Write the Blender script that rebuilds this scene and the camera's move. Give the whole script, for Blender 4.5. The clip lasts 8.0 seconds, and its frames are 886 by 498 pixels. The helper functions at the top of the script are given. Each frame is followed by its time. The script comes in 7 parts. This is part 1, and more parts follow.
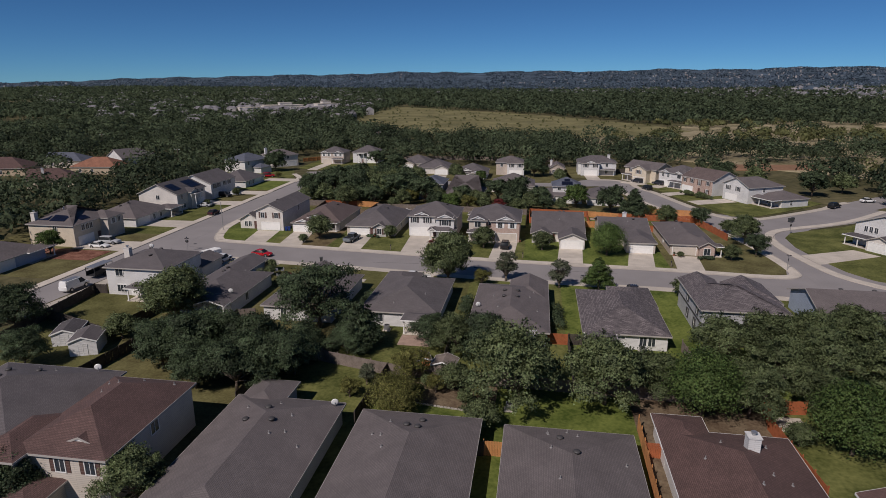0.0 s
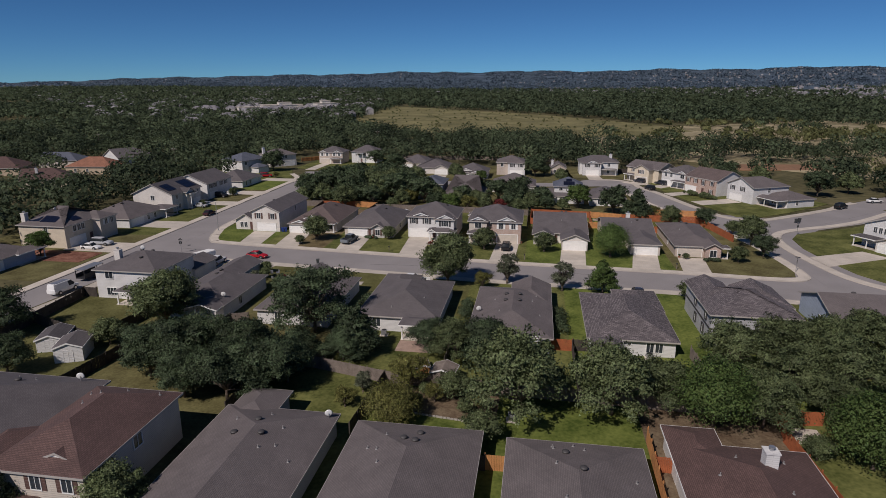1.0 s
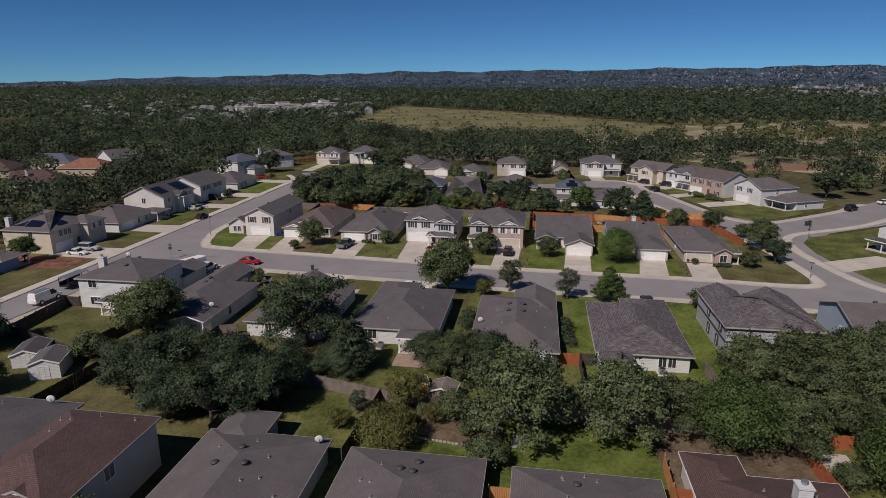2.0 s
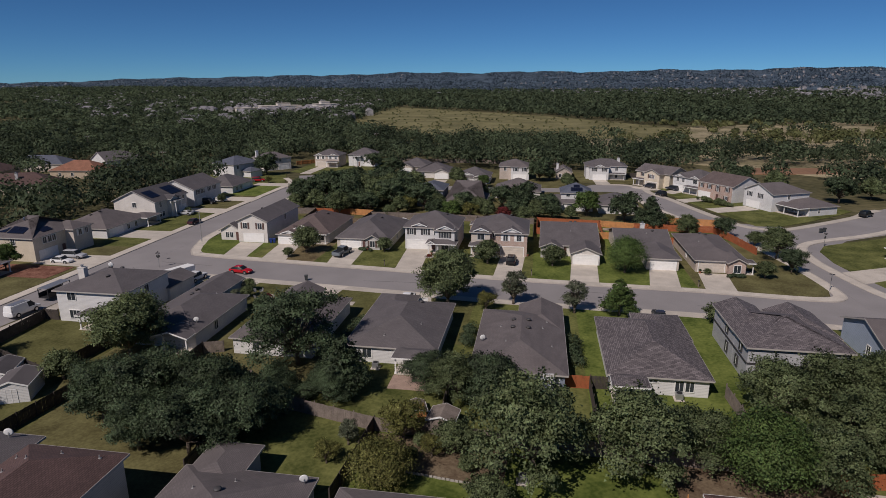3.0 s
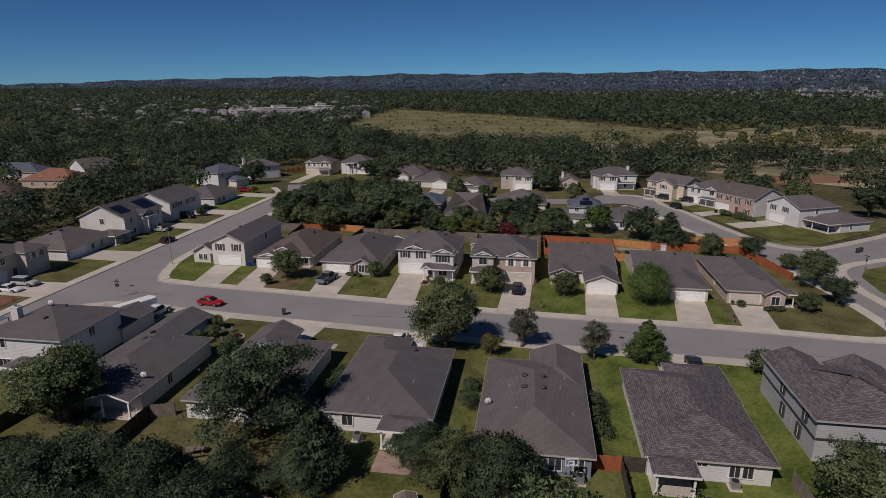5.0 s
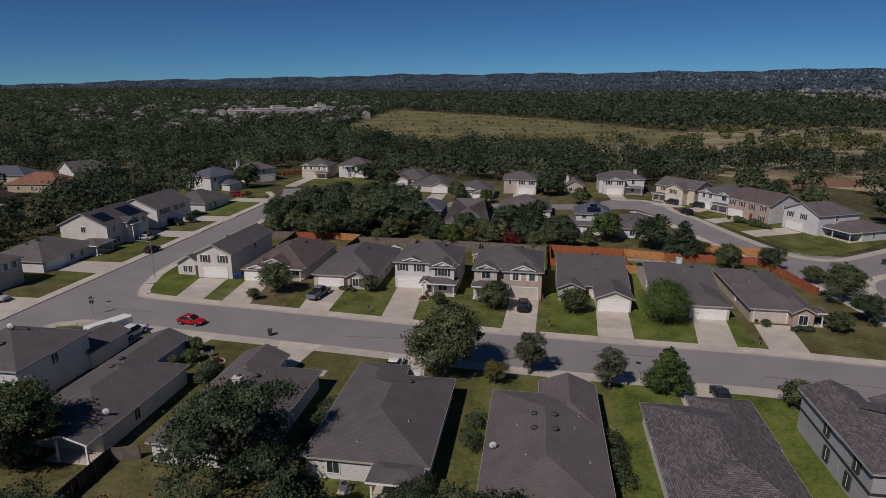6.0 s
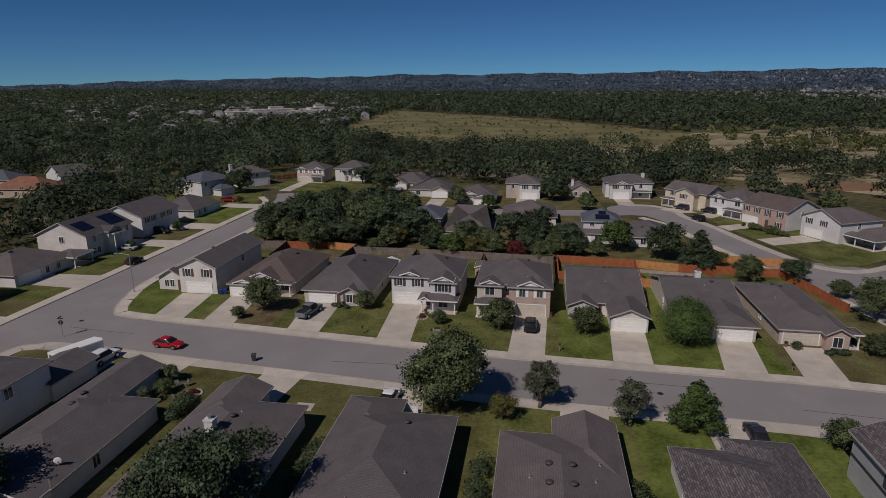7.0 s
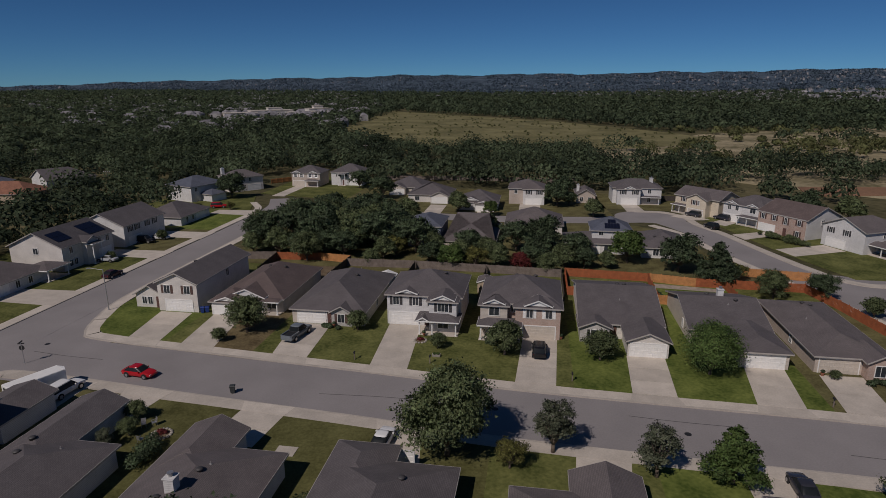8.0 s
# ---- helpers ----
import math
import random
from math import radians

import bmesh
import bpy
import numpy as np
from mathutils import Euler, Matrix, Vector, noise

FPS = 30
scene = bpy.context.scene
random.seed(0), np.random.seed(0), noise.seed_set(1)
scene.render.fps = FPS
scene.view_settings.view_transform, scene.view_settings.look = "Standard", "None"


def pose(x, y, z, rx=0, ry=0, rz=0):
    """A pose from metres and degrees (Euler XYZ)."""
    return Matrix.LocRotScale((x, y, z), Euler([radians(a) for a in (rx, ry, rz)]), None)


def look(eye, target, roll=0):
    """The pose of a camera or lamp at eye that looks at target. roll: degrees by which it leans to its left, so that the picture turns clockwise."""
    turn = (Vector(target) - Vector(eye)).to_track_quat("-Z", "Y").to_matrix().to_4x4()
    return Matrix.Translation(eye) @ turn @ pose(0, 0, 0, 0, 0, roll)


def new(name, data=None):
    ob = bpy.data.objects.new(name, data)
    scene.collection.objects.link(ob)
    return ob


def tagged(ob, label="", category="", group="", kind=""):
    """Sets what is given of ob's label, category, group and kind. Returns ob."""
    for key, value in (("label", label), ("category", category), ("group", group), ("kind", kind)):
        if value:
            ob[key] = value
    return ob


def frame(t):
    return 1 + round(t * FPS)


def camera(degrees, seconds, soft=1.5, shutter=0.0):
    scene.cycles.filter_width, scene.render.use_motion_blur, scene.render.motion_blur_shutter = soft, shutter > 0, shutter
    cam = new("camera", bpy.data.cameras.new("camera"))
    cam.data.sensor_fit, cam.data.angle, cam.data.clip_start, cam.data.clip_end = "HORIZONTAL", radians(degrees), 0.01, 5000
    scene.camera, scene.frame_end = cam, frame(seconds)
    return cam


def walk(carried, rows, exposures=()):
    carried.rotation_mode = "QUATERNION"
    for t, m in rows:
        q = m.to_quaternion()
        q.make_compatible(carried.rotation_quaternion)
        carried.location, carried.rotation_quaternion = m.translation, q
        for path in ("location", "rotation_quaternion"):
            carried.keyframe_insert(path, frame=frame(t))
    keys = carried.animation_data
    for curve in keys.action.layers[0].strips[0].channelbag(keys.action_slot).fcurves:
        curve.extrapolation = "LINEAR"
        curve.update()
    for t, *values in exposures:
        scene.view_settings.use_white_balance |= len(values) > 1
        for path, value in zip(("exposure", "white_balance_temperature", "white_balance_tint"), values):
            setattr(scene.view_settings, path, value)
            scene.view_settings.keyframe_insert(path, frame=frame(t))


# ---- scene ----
cam = camera(72.5, 8.0, soft=0.75)
PATH = [
    (0, (-5.94, -129.955, 37.283), (-6.236, -128.05, 36.751), 0.0),
    (0.5, (-6.132, -128.65, 37.022), (-6.429, -126.745, 36.49), 0.0),
    (1, (-6.346, -126.822, 36.772), (-6.642, -124.917, 36.24), 0.0),
    (1.5, (-6.668, -124.644, 36.694), (-6.964, -122.739, 36.161), -0.0),
    (1.7, (-6.843, -123.546, 36.667), (-7.137, -121.641, 36.133), -0.1),
    (3, (-7.81, -115.959, 36.649), (-8.109, -114.054, 36.119), -0.0),
    (3.5, (-8.251, -112.499, 36.826), (-8.549, -110.594, 36.297), -0.0),
    (4, (-8.773, -108.759, 37.075), (-9.071, -106.853, 36.547), 0.0),
    (4.5, (-9.317, -104.868, 37.316), (-9.615, -102.962, 36.788), 0.0),
    (4.7, (-9.601, -103.263, 37.378), (-9.895, -101.356, 36.851), -0.0),
    (6, (-11.042, -92.545, 37.571), (-11.34, -90.638, 37.045), 0.0),
    (6.5, (-11.715, -88.364, 37.591), (-12.013, -86.457, 37.067), -0.1),
    (7, (-12.425, -84.071, 37.627), (-12.723, -82.164, 37.102), -0.1),
    (7.5, (-13.111, -79.654, 37.688), (-13.408, -77.747, 37.164), -0.1),
    (8, (-13.799, -75.256, 37.704), (-14.097, -73.349, 37.181), -0.1),
]
EXPOSE = ((0, -0.55), (1.5, -0.55), (3.5, -0.62), (4.5, -0.75), (6.5, -0.92), (8, -1.1))
walk(cam, [(t, look(eye, target, roll)) for t, eye, target, roll in PATH], [(t, e, 6500, 17) for t, e in EXPOSE])

# ---- world and sun ----
SUN_EL, SUN_DIR = 45.0, (-0.48, -0.88)   # direction on the ground towards the sun
world = bpy.data.worlds.new("world")
scene.world = world
world.use_nodes = True
wn = world.node_tree
sky = wn.nodes.new("ShaderNodeTexSky")
sky.sky_type = "NISHITA"
sky.sun_disc = False
sky.sun_elevation = radians(SUN_EL)
sky.sun_rotation = math.atan2(SUN_DIR[0], SUN_DIR[1])
sky.altitude = 4000
sky.air_density, sky.dust_density, sky.ozone_density = 0.8, 0.0, 5.0
deep = wn.nodes.new("ShaderNodeMix")   # the deep blue of clear dry air
deep.data_type, deep.blend_type = "RGBA", "MULTIPLY"
deep.inputs[0].default_value = 1.0
deep.inputs[7].default_value = (0.475, 0.88, 1.075, 1)
wn.links.new(sky.outputs[0], deep.inputs[6])
wn.links.new(deep.outputs[2], wn.nodes["Background"].inputs[0])
wn.nodes["Background"].inputs[1].default_value = 0.074
sun = new("sun", bpy.data.lights.new("sun", "SUN"))
sun.data.energy, sun.data.angle, sun.data.color = 4.95, radians(0.5), (1.0, 0.94, 0.86)
sh = Vector((SUN_DIR[0], SUN_DIR[1], 0)).normalized() * math.cos(radians(SUN_EL))
sun.matrix_world = look((0, 0, 300), (-sh.x, -sh.y, 300 - math.sin(radians(SUN_EL))))


# ---- materials ----
def mat(name, col, rough=0.85, var=0.25, scale=0.6, fine=6.0, bump=0.15, metal=0.0, col2=None, per_object=0.0, gloss=0.5):
    """A surface with blotches at two sizes and a fine relief."""
    m = bpy.data.materials.new(name)
    m.use_nodes = True
    nt = m.node_tree
    b = nt.nodes["Principled BSDF"]
    b.inputs["Roughness"].default_value, b.inputs["Metallic"].default_value = rough, metal
    b.inputs["Specular IOR Level"].default_value = gloss
    geo = nt.nodes.new("ShaderNodeNewGeometry")
    n1, n2 = nt.nodes.new("ShaderNodeTexNoise"), nt.nodes.new("ShaderNodeTexNoise")
    n1.inputs["Scale"].default_value, n2.inputs["Scale"].default_value = scale, fine
    n1.inputs["Detail"].default_value, n2.inputs["Detail"].default_value = 5, 4
    for n in (n1, n2):
        nt.links.new(geo.outputs["Position"], n.inputs["Vector"])
    mix = nt.nodes.new("ShaderNodeMix")
    mix.data_type = "FLOAT"
    mix.inputs[0].default_value = 0.4
    nt.links.new(n1.outputs["Fac"], mix.inputs[2])
    nt.links.new(n2.outputs["Fac"], mix.inputs[3])
    ramp = nt.nodes.new("ShaderNodeValToRGB")
    lo = [c * (1 - var) for c in col]
    hi = [min(1, c * (1 + var)) for c in (col2 or col)]
    ramp.color_ramp.elements[0].position, ramp.color_ramp.elements[1].position = 0.36, 0.64
    ramp.color_ramp.elements[0].color, ramp.color_ramp.elements[1].color = (*lo, 1), (*hi, 1)
    nt.links.new(mix.outputs[0], ramp.inputs[0])
    last = ramp.outputs[0]
    if per_object:
        info, hsv, mr = nt.nodes.new("ShaderNodeObjectInfo"), nt.nodes.new("ShaderNodeHueSaturation"), nt.nodes.new("ShaderNodeMapRange")
        mr.inputs[3].default_value, mr.inputs[4].default_value = 1 - per_object, 1 + per_object
        nt.links.new(info.outputs["Random"], mr.inputs[0])
        nt.links.new(mr.outputs[0], hsv.inputs["Value"])
        nt.links.new(last, hsv.inputs["Color"])
        last = hsv.outputs[0]
    nt.links.new(last, b.inputs["Base Color"])
    if bump:
        bp = nt.nodes.new("ShaderNodeBump")
        bp.inputs["Strength"].default_value, bp.inputs["Distance"].default_value = bump, 0.05
        nt.links.new(n2.outputs["Fac"], bp.inputs["Height"])
        nt.links.new(bp.outputs[0], b.inputs["Normal"])
    return m


def leafy(m, share=0.32, spread=0.42):
    """Gives each leaf its own tone and lets part of the light through it."""
    nt = m.node_tree
    b, out = nt.nodes["Principled BSDF"], nt.nodes["Material Output"]
    geo, mr, hsv, hue = (nt.nodes.new(k) for k in ("ShaderNodeNewGeometry", "ShaderNodeMapRange", "ShaderNodeHueSaturation", "ShaderNodeMapRange"))
    mr.inputs[3].default_value, mr.inputs[4].default_value = 1 - spread, 1 + spread
    hue.inputs[3].default_value, hue.inputs[4].default_value = 0.485, 0.515
    nt.links.new(geo.outputs["Random Per Island"], mr.inputs[0])
    nt.links.new(geo.outputs["Random Per Island"], hue.inputs[0])
    nt.links.new(mr.outputs[0], hsv.inputs["Value"])
    nt.links.new(hue.outputs[0], hsv.inputs["Hue"])
    nt.links.new(b.inputs["Base Color"].links[0].from_socket, hsv.inputs["Color"])
    nt.links.new(hsv.outputs[0], b.inputs["Base Color"])
    tr, mx = nt.nodes.new("ShaderNodeBsdfTranslucent"), nt.nodes.new("ShaderNodeMixShader")
    nt.links.new(hsv.outputs[0], tr.inputs["Color"])
    mx.inputs[0].default_value = share
    nt.links.new(b.outputs[0], mx.inputs[1])
    nt.links.new(tr.outputs[0], mx.inputs[2])
    nt.links.new(mx.outputs[0], out.inputs["Surface"])


def courses(name, c1, c2, mortar, w, h, rough=0.9, gap=0.02, var=0.5, bump=0.3, stain=0.3):
    """Rows of shingles, bricks or laps laid along the faces' own metres."""
    m = mat(name, c1, rough, 0.1, 0.35, 5.0, 0.0)
    nt = m.node_tree
    b = nt.nodes["Principled BSDF"]
    uv, br = nt.nodes.new("ShaderNodeUVMap"), nt.nodes.new("ShaderNodeTexBrick")
    br.inputs["Scale"].default_value = 1.0
    br.inputs["Brick Width"].default_value, br.inputs["Row Height"].default_value = w, h
    br.inputs["Mortar Size"].default_value, br.inputs["Bias"].default_value = gap, 0.0
    br.inputs["Color1"].default_value, br.inputs["Color2"].default_value = (*c1, 1), (*c2, 1)
    br.inputs["Mortar"].default_value = (*mortar, 1)
    nt.links.new(uv.outputs[0], br.inputs["Vector"])
    geo, n1, mul, mr = (nt.nodes.new(k) for k in ("ShaderNodeNewGeometry", "ShaderNodeTexNoise", "ShaderNodeMix", "ShaderNodeMapRange"))
    n1.inputs["Scale"].default_value, n1.inputs["Detail"].default_value = 0.45, 6
    nt.links.new(geo.outputs["Position"], n1.inputs["Vector"])
    mr.inputs[1].default_value, mr.inputs[2].default_value = 0.3, 0.7
    mr.inputs[3].default_value, mr.inputs[4].default_value = 1 - stain, 1 + stain
    nt.links.new(n1.outputs["Fac"], mr.inputs[0])
    mul.data_type, mul.blend_type = "RGBA", "MULTIPLY"
    mul.inputs[0].default_value = 1.0
    nt.links.new(br.outputs["Color"], mul.inputs[6])
    nt.links.new(mr.outputs[0], mul.inputs[7])
    nt.links.new(mul.outputs[2], b.inputs["Base Color"])
    bp = nt.nodes.new("ShaderNodeBump")
    bp.inputs["Strength"].default_value, bp.inputs["Distance"].default_value = bump, 0.02
    nt.links.new(br.outputs["Fac"], bp.inputs["Height"])
    bp.invert = True
    nt.links.new(bp.outputs[0], b.inputs["Normal"])
    return m


ROOF_GREY = courses("shingle_grey", (0.110, 0.097, 0.099), (0.133, 0.117, 0.119), (0.083, 0.073, 0.075), 0.33, 0.15, stain=0.13, bump=0.5, gap=0.018)
ROOF_BROWN = courses("shingle_brown", (0.128, 0.110, 0.109), (0.154, 0.131, 0.129), (0.096, 0.082, 0.081), 0.33, 0.15, stain=0.13, bump=0.5, gap=0.018)
ROOF_UMBER = courses("shingle_umber", (0.118, 0.088, 0.082), (0.142, 0.106, 0.098), (0.086, 0.063, 0.058), 0.33, 0.15, stain=0.13, bump=0.5, gap=0.018)
ROOF_DARK = courses("shingle_dark", (0.078, 0.070, 0.074), (0.102, 0.092, 0.096), (0.055, 0.049, 0.052), 0.33, 0.15, stain=0.14, gap=0.018)
ROOF_MOTTLED = courses("shingle_mottled", (0.082, 0.070, 0.074), (0.196, 0.168, 0.170), (0.050, 0.043, 0.046), 0.5, 0.22, stain=0.14, bump=0.6, gap=0.025)
ROOF_RED = courses("shingle_red", (0.098, 0.057, 0.051), (0.138, 0.081, 0.071), (0.062, 0.036, 0.032), 0.33, 0.16, stain=0.14, bump=0.6, gap=0.02)
ROOF_RUST = courses("shingle_rust", (0.24, 0.105, 0.065), (0.30, 0.14, 0.085), (0.16, 0.07, 0.045), 0.45, 0.2, stain=0.16)
ROOF_BLUE = courses("shingle_blue_grey", (0.085, 0.095, 0.125), (0.11, 0.12, 0.155), (0.065, 0.07, 0.09), 0.45, 0.2, stain=0.12)
SIDING = {}
for key, c in dict(white=(0.65, 0.64, 0.625), cream=(0.62, 0.54, 0.42), tan=(0.50, 0.40, 0.29), grey=(0.42, 0.42, 0.43), blue=(0.36, 0.42, 0.52),
                   beige=(0.56, 0.50, 0.43), pale=(0.66, 0.62, 0.57), dark=(0.16, 0.17, 0.20), slate=(0.22, 0.25, 0.31)).items():
    SIDING[key] = courses("siding_" + key, c, [v * 0.96 for v in c], [v * 0.62 for v in c], 6.0, 0.2, rough=0.7, gap=0.012, bump=0.5, stain=0.08)
BRICK = courses("brick_pink", (0.36, 0.22, 0.17), (0.46, 0.31, 0.25), (0.48, 0.43, 0.38), 0.22, 0.075, gap=0.012, stain=0.12)
BRICK_TAN = courses("brick_tan", (0.40, 0.31, 0.25), (0.50, 0.41, 0.34), (0.50, 0.46, 0.41), 0.22, 0.075, gap=0.012, stain=0.12)
STONE = courses("stone_grey", (0.36, 0.34, 0.32), (0.52, 0.50, 0.47), (0.5, 0.48, 0.45), 0.5, 0.22, gap=0.02, stain=0.15)
TRIM = mat("trim_white", (0.78, 0.77, 0.74), 0.55, 0.05, 2, 20, 0.05)
TRIM_TAN = mat("trim_tan", (0.54, 0.48, 0.41), 0.6, 0.08, 2, 20, 0.05)
FASCIA = mat("fascia_paint", (0.40, 0.37, 0.34), 0.6, 0.08, 2, 20, 0.05)
SHUTTER = mat("shutter_dark", (0.045, 0.042, 0.045), 0.6, 0.1, 2, 20, 0.1)
SHUTTER_BROWN = mat("shutter_brown", (0.10, 0.055, 0.045), 0.6, 0.1, 2, 20, 0.1)
DOOR = mat("door_paint", (0.12, 0.06, 0.05), 0.5, 0.1, 2, 20, 0.05)
GLASS = mat("window_glass", (0.035, 0.042, 0.05), 0.08, 0.3, 0.8, 3, 0.0)
METAL = mat("galvanised_metal", (0.45, 0.45, 0.46), 0.4, 0.12, 2, 20, 0.05, metal=0.7)
VENT = mat("roof_vent_metal", (0.06, 0.056, 0.056), 0.6, 0.15, 3, 20, 0.05)
PIPE = mat("vent_pipe", (0.24, 0.23, 0.225), 0.6, 0.1, 3, 20, 0.0)
PANEL = mat("solar_cell", (0.007, 0.009, 0.022), 0.3, 0.15, 2, 10, 0.0)
ASPHALT = mat("asphalt", (0.253, 0.233, 0.228), 0.9, 0.11, 0.12, 5, 0.2)
CONCRETE = mat("concrete", (0.50, 0.445, 0.38), 0.9, 0.14, 0.4, 5, 0.15, per_object=0.1)
KERB = mat("kerb_concrete", (0.42, 0.375, 0.325), 0.9, 0.13, 0.5, 5, 0.15)
LAWN = mat("lawn", (0.077, 0.093, 0.024), 0.95, 0.34, 0.22, 2.2, 0.6, col2=(0.124, 0.126, 0.042), per_object=0.08, gloss=0.12)
LAWN_BRIGHT = mat("lawn_bright", (0.080, 0.116, 0.022), 0.95, 0.34, 0.22, 2.2, 0.6, col2=(0.124, 0.144, 0.036), per_object=0.1, gloss=0.12)
LAWN_DRY = mat("lawn_dry", (0.105, 0.090, 0.038), 0.95, 0.32, 0.25, 3.0, 0.6, col2=(0.125, 0.115, 0.05), gloss=0.12)
LAWN_BARE = mat("bare_lawn", (0.120, 0.088, 0.046), 0.95, 0.30, 0.3, 3.0, 0.6, col2=(0.150, 0.118, 0.062), gloss=0.12)
LAWN_OLIVE = mat("lawn_olive", (0.088, 0.086, 0.028), 0.95, 0.30, 0.22, 3.0, 0.6, col2=(0.112, 0.108, 0.042), gloss=0.12)
SOIL = mat("soil", (0.13, 0.085, 0.055), 0.95, 0.35, 0.3, 3.0, 0.6, col2=(0.15, 0.115, 0.075), gloss=0.12)
MULCH = mat("red_mulch", (0.165, 0.060, 0.042), 0.95, 0.4, 0.5, 4.0, 0.8, col2=(0.20, 0.10, 0.07), gloss=0.12)
GROUND = mat("wild_ground", (0.052, 0.058, 0.024), 0.95, 0.4, 0.02, 0.4, 0.4, col2=(0.11, 0.095, 0.05), gloss=0.12)
FIELD = mat("dry_field", (0.140, 0.132, 0.058), 0.95, 0.3, 0.03, 0.3, 0.4, col2=(0.185, 0.165, 0.080), gloss=0.12)
DRYLAND = mat("dry_scrub_ground", (0.175, 0.160, 0.082), 0.95, 0.4, 0.03, 0.3, 0.4, col2=(0.30, 0.25, 0.16), gloss=0.12)
# the blue stands for aerial haze, put straight into the hills' colour
HILL_HAZED = mat("wooded_hill_haze_tint", (0.046, 0.068, 0.092), 0.95, 0.4, 0.008, 0.05, 0.0, col2=(0.078, 0.104, 0.134), gloss=0.12)
LEAF = mat("oak_leaves", (0.088, 0.116, 0.052), 0.6, 0.4, 0.5, 4, 0.0, col2=(0.136, 0.164, 0.076), per_object=0.16, gloss=0.2)
LEAF_DARK = mat("dark_leaves", (0.054, 0.076, 0.042), 0.6, 0.42, 0.5, 4, 0.0, col2=(0.082, 0.112, 0.058), per_object=0.16, gloss=0.2)
LEAF_BRIGHT = mat("bright_leaves", (0.066, 0.112, 0.034), 0.6, 0.4, 0.5, 4, 0.0, col2=(0.106, 0.152, 0.046), per_object=0.15, gloss=0.15)
LEAF_YELLOW = mat("yellowing_leaves", (0.108, 0.118, 0.034), 0.6, 0.4, 0.6, 4, 0.0, col2=(0.165, 0.158, 0.052), per_object=0.15, gloss=0.15)
LEAF_GREY = mat("thinning_leaves", (0.092, 0.112, 0.070), 0.6, 0.4, 0.6, 4, 0.0, col2=(0.138, 0.150, 0.098), per_object=0.15, gloss=0.15)
LEAF_RED = mat("red_leaves", (0.192, 0.026, 0.030), 0.6, 0.4, 0.6, 4, 0.0, col2=(0.144, 0.036, 0.036), gloss=0.12)
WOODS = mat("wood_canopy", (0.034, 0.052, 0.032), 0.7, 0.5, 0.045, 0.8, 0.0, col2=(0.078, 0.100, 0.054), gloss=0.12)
# pale blue leaf colour: distance haze painted into the base colour
FARWOODS_HAZED = mat("far_canopy_haze_tint", (0.072, 0.104, 0.134), 0.7, 0.3, 0.012, 0.1, 0.0, col2=(0.104, 0.140, 0.178), gloss=0.12)
SCRUB = mat("scrub_canopy", (0.086, 0.104, 0.042), 0.7, 0.45, 0.05, 0.8, 0.0, col2=(0.138, 0.140, 0.060), gloss=0.12)
for leaf in (LEAF, LEAF_DARK, LEAF_BRIGHT, LEAF_YELLOW, LEAF_GREY, LEAF_RED, WOODS, FARWOODS_HAZED, SCRUB):
    leafy(leaf, spread=0.28 if leaf in (WOODS, FARWOODS_HAZED, SCRUB) else 0.42)
BARK = mat("bark", (0.11, 0.085, 0.065), 0.95, 0.3, 2, 14, 0.6)
WOOD_GREY = mat("weathered_wood", (0.185, 0.150, 0.128), 0.9, 0.3, 1.2, 9, 0.4)
WOOD_DARK = mat("old_dark_wood", (0.055, 0.044, 0.038), 0.9, 0.3, 1.2, 9, 0.4)
WOOD_RED = mat("stained_cedar", (0.33, 0.095, 0.035), 0.85, 0.25, 1.2, 9, 0.3)
WOOD_ORANGE = mat("new_cedar", (0.46, 0.21, 0.075), 0.85, 0.2, 1.2, 9, 0.3)
TYRE = mat("tyre_rubber", (0.018, 0.018, 0.018), 0.9, 0.1, 5, 20, 0.1)
RIM = mat("wheel_rim", (0.5, 0.5, 0.52), 0.3, 0.05, 5, 20, 0.0, metal=0.8)
CARGLASS = mat("car_glass", (0.015, 0.018, 0.02), 0.34, 0.2, 2, 10, 0.0, gloss=0.3)
LAMP = mat("lamp_lens", (0.7, 0.7, 0.68), 0.15, 0.05, 5, 20, 0.0)
TAIL = mat("tail_lens", (0.35, 0.02, 0.02), 0.2, 0.05, 5, 20, 0.0)
BLACK = mat("black_plastic", (0.02, 0.02, 0.022), 0.6, 0.15, 4, 20, 0.05)
BIN = mat("bin_plastic", (0.045, 0.05, 0.05), 0.6, 0.15, 4, 20, 0.05)
RED_PLASTIC = mat("red_panel", (0.28, 0.03, 0.025), 0.6, 0.15, 1, 10, 0.05)
PAINT = {}
for key, c in dict(red=(0.42, 0.012, 0.018), white=(0.75, 0.75, 0.74), black=(0.012, 0.012, 0.014), silver=(0.42, 0.43, 0.45), grey=(0.16, 0.18, 0.20),
                   dark=(0.035, 0.035, 0.045), maroon=(0.05, 0.02, 0.025)).items():
    PAINT[key] = mat("car_paint_" + key, c, 0.22, 0.04, 2, 20, 0.0)


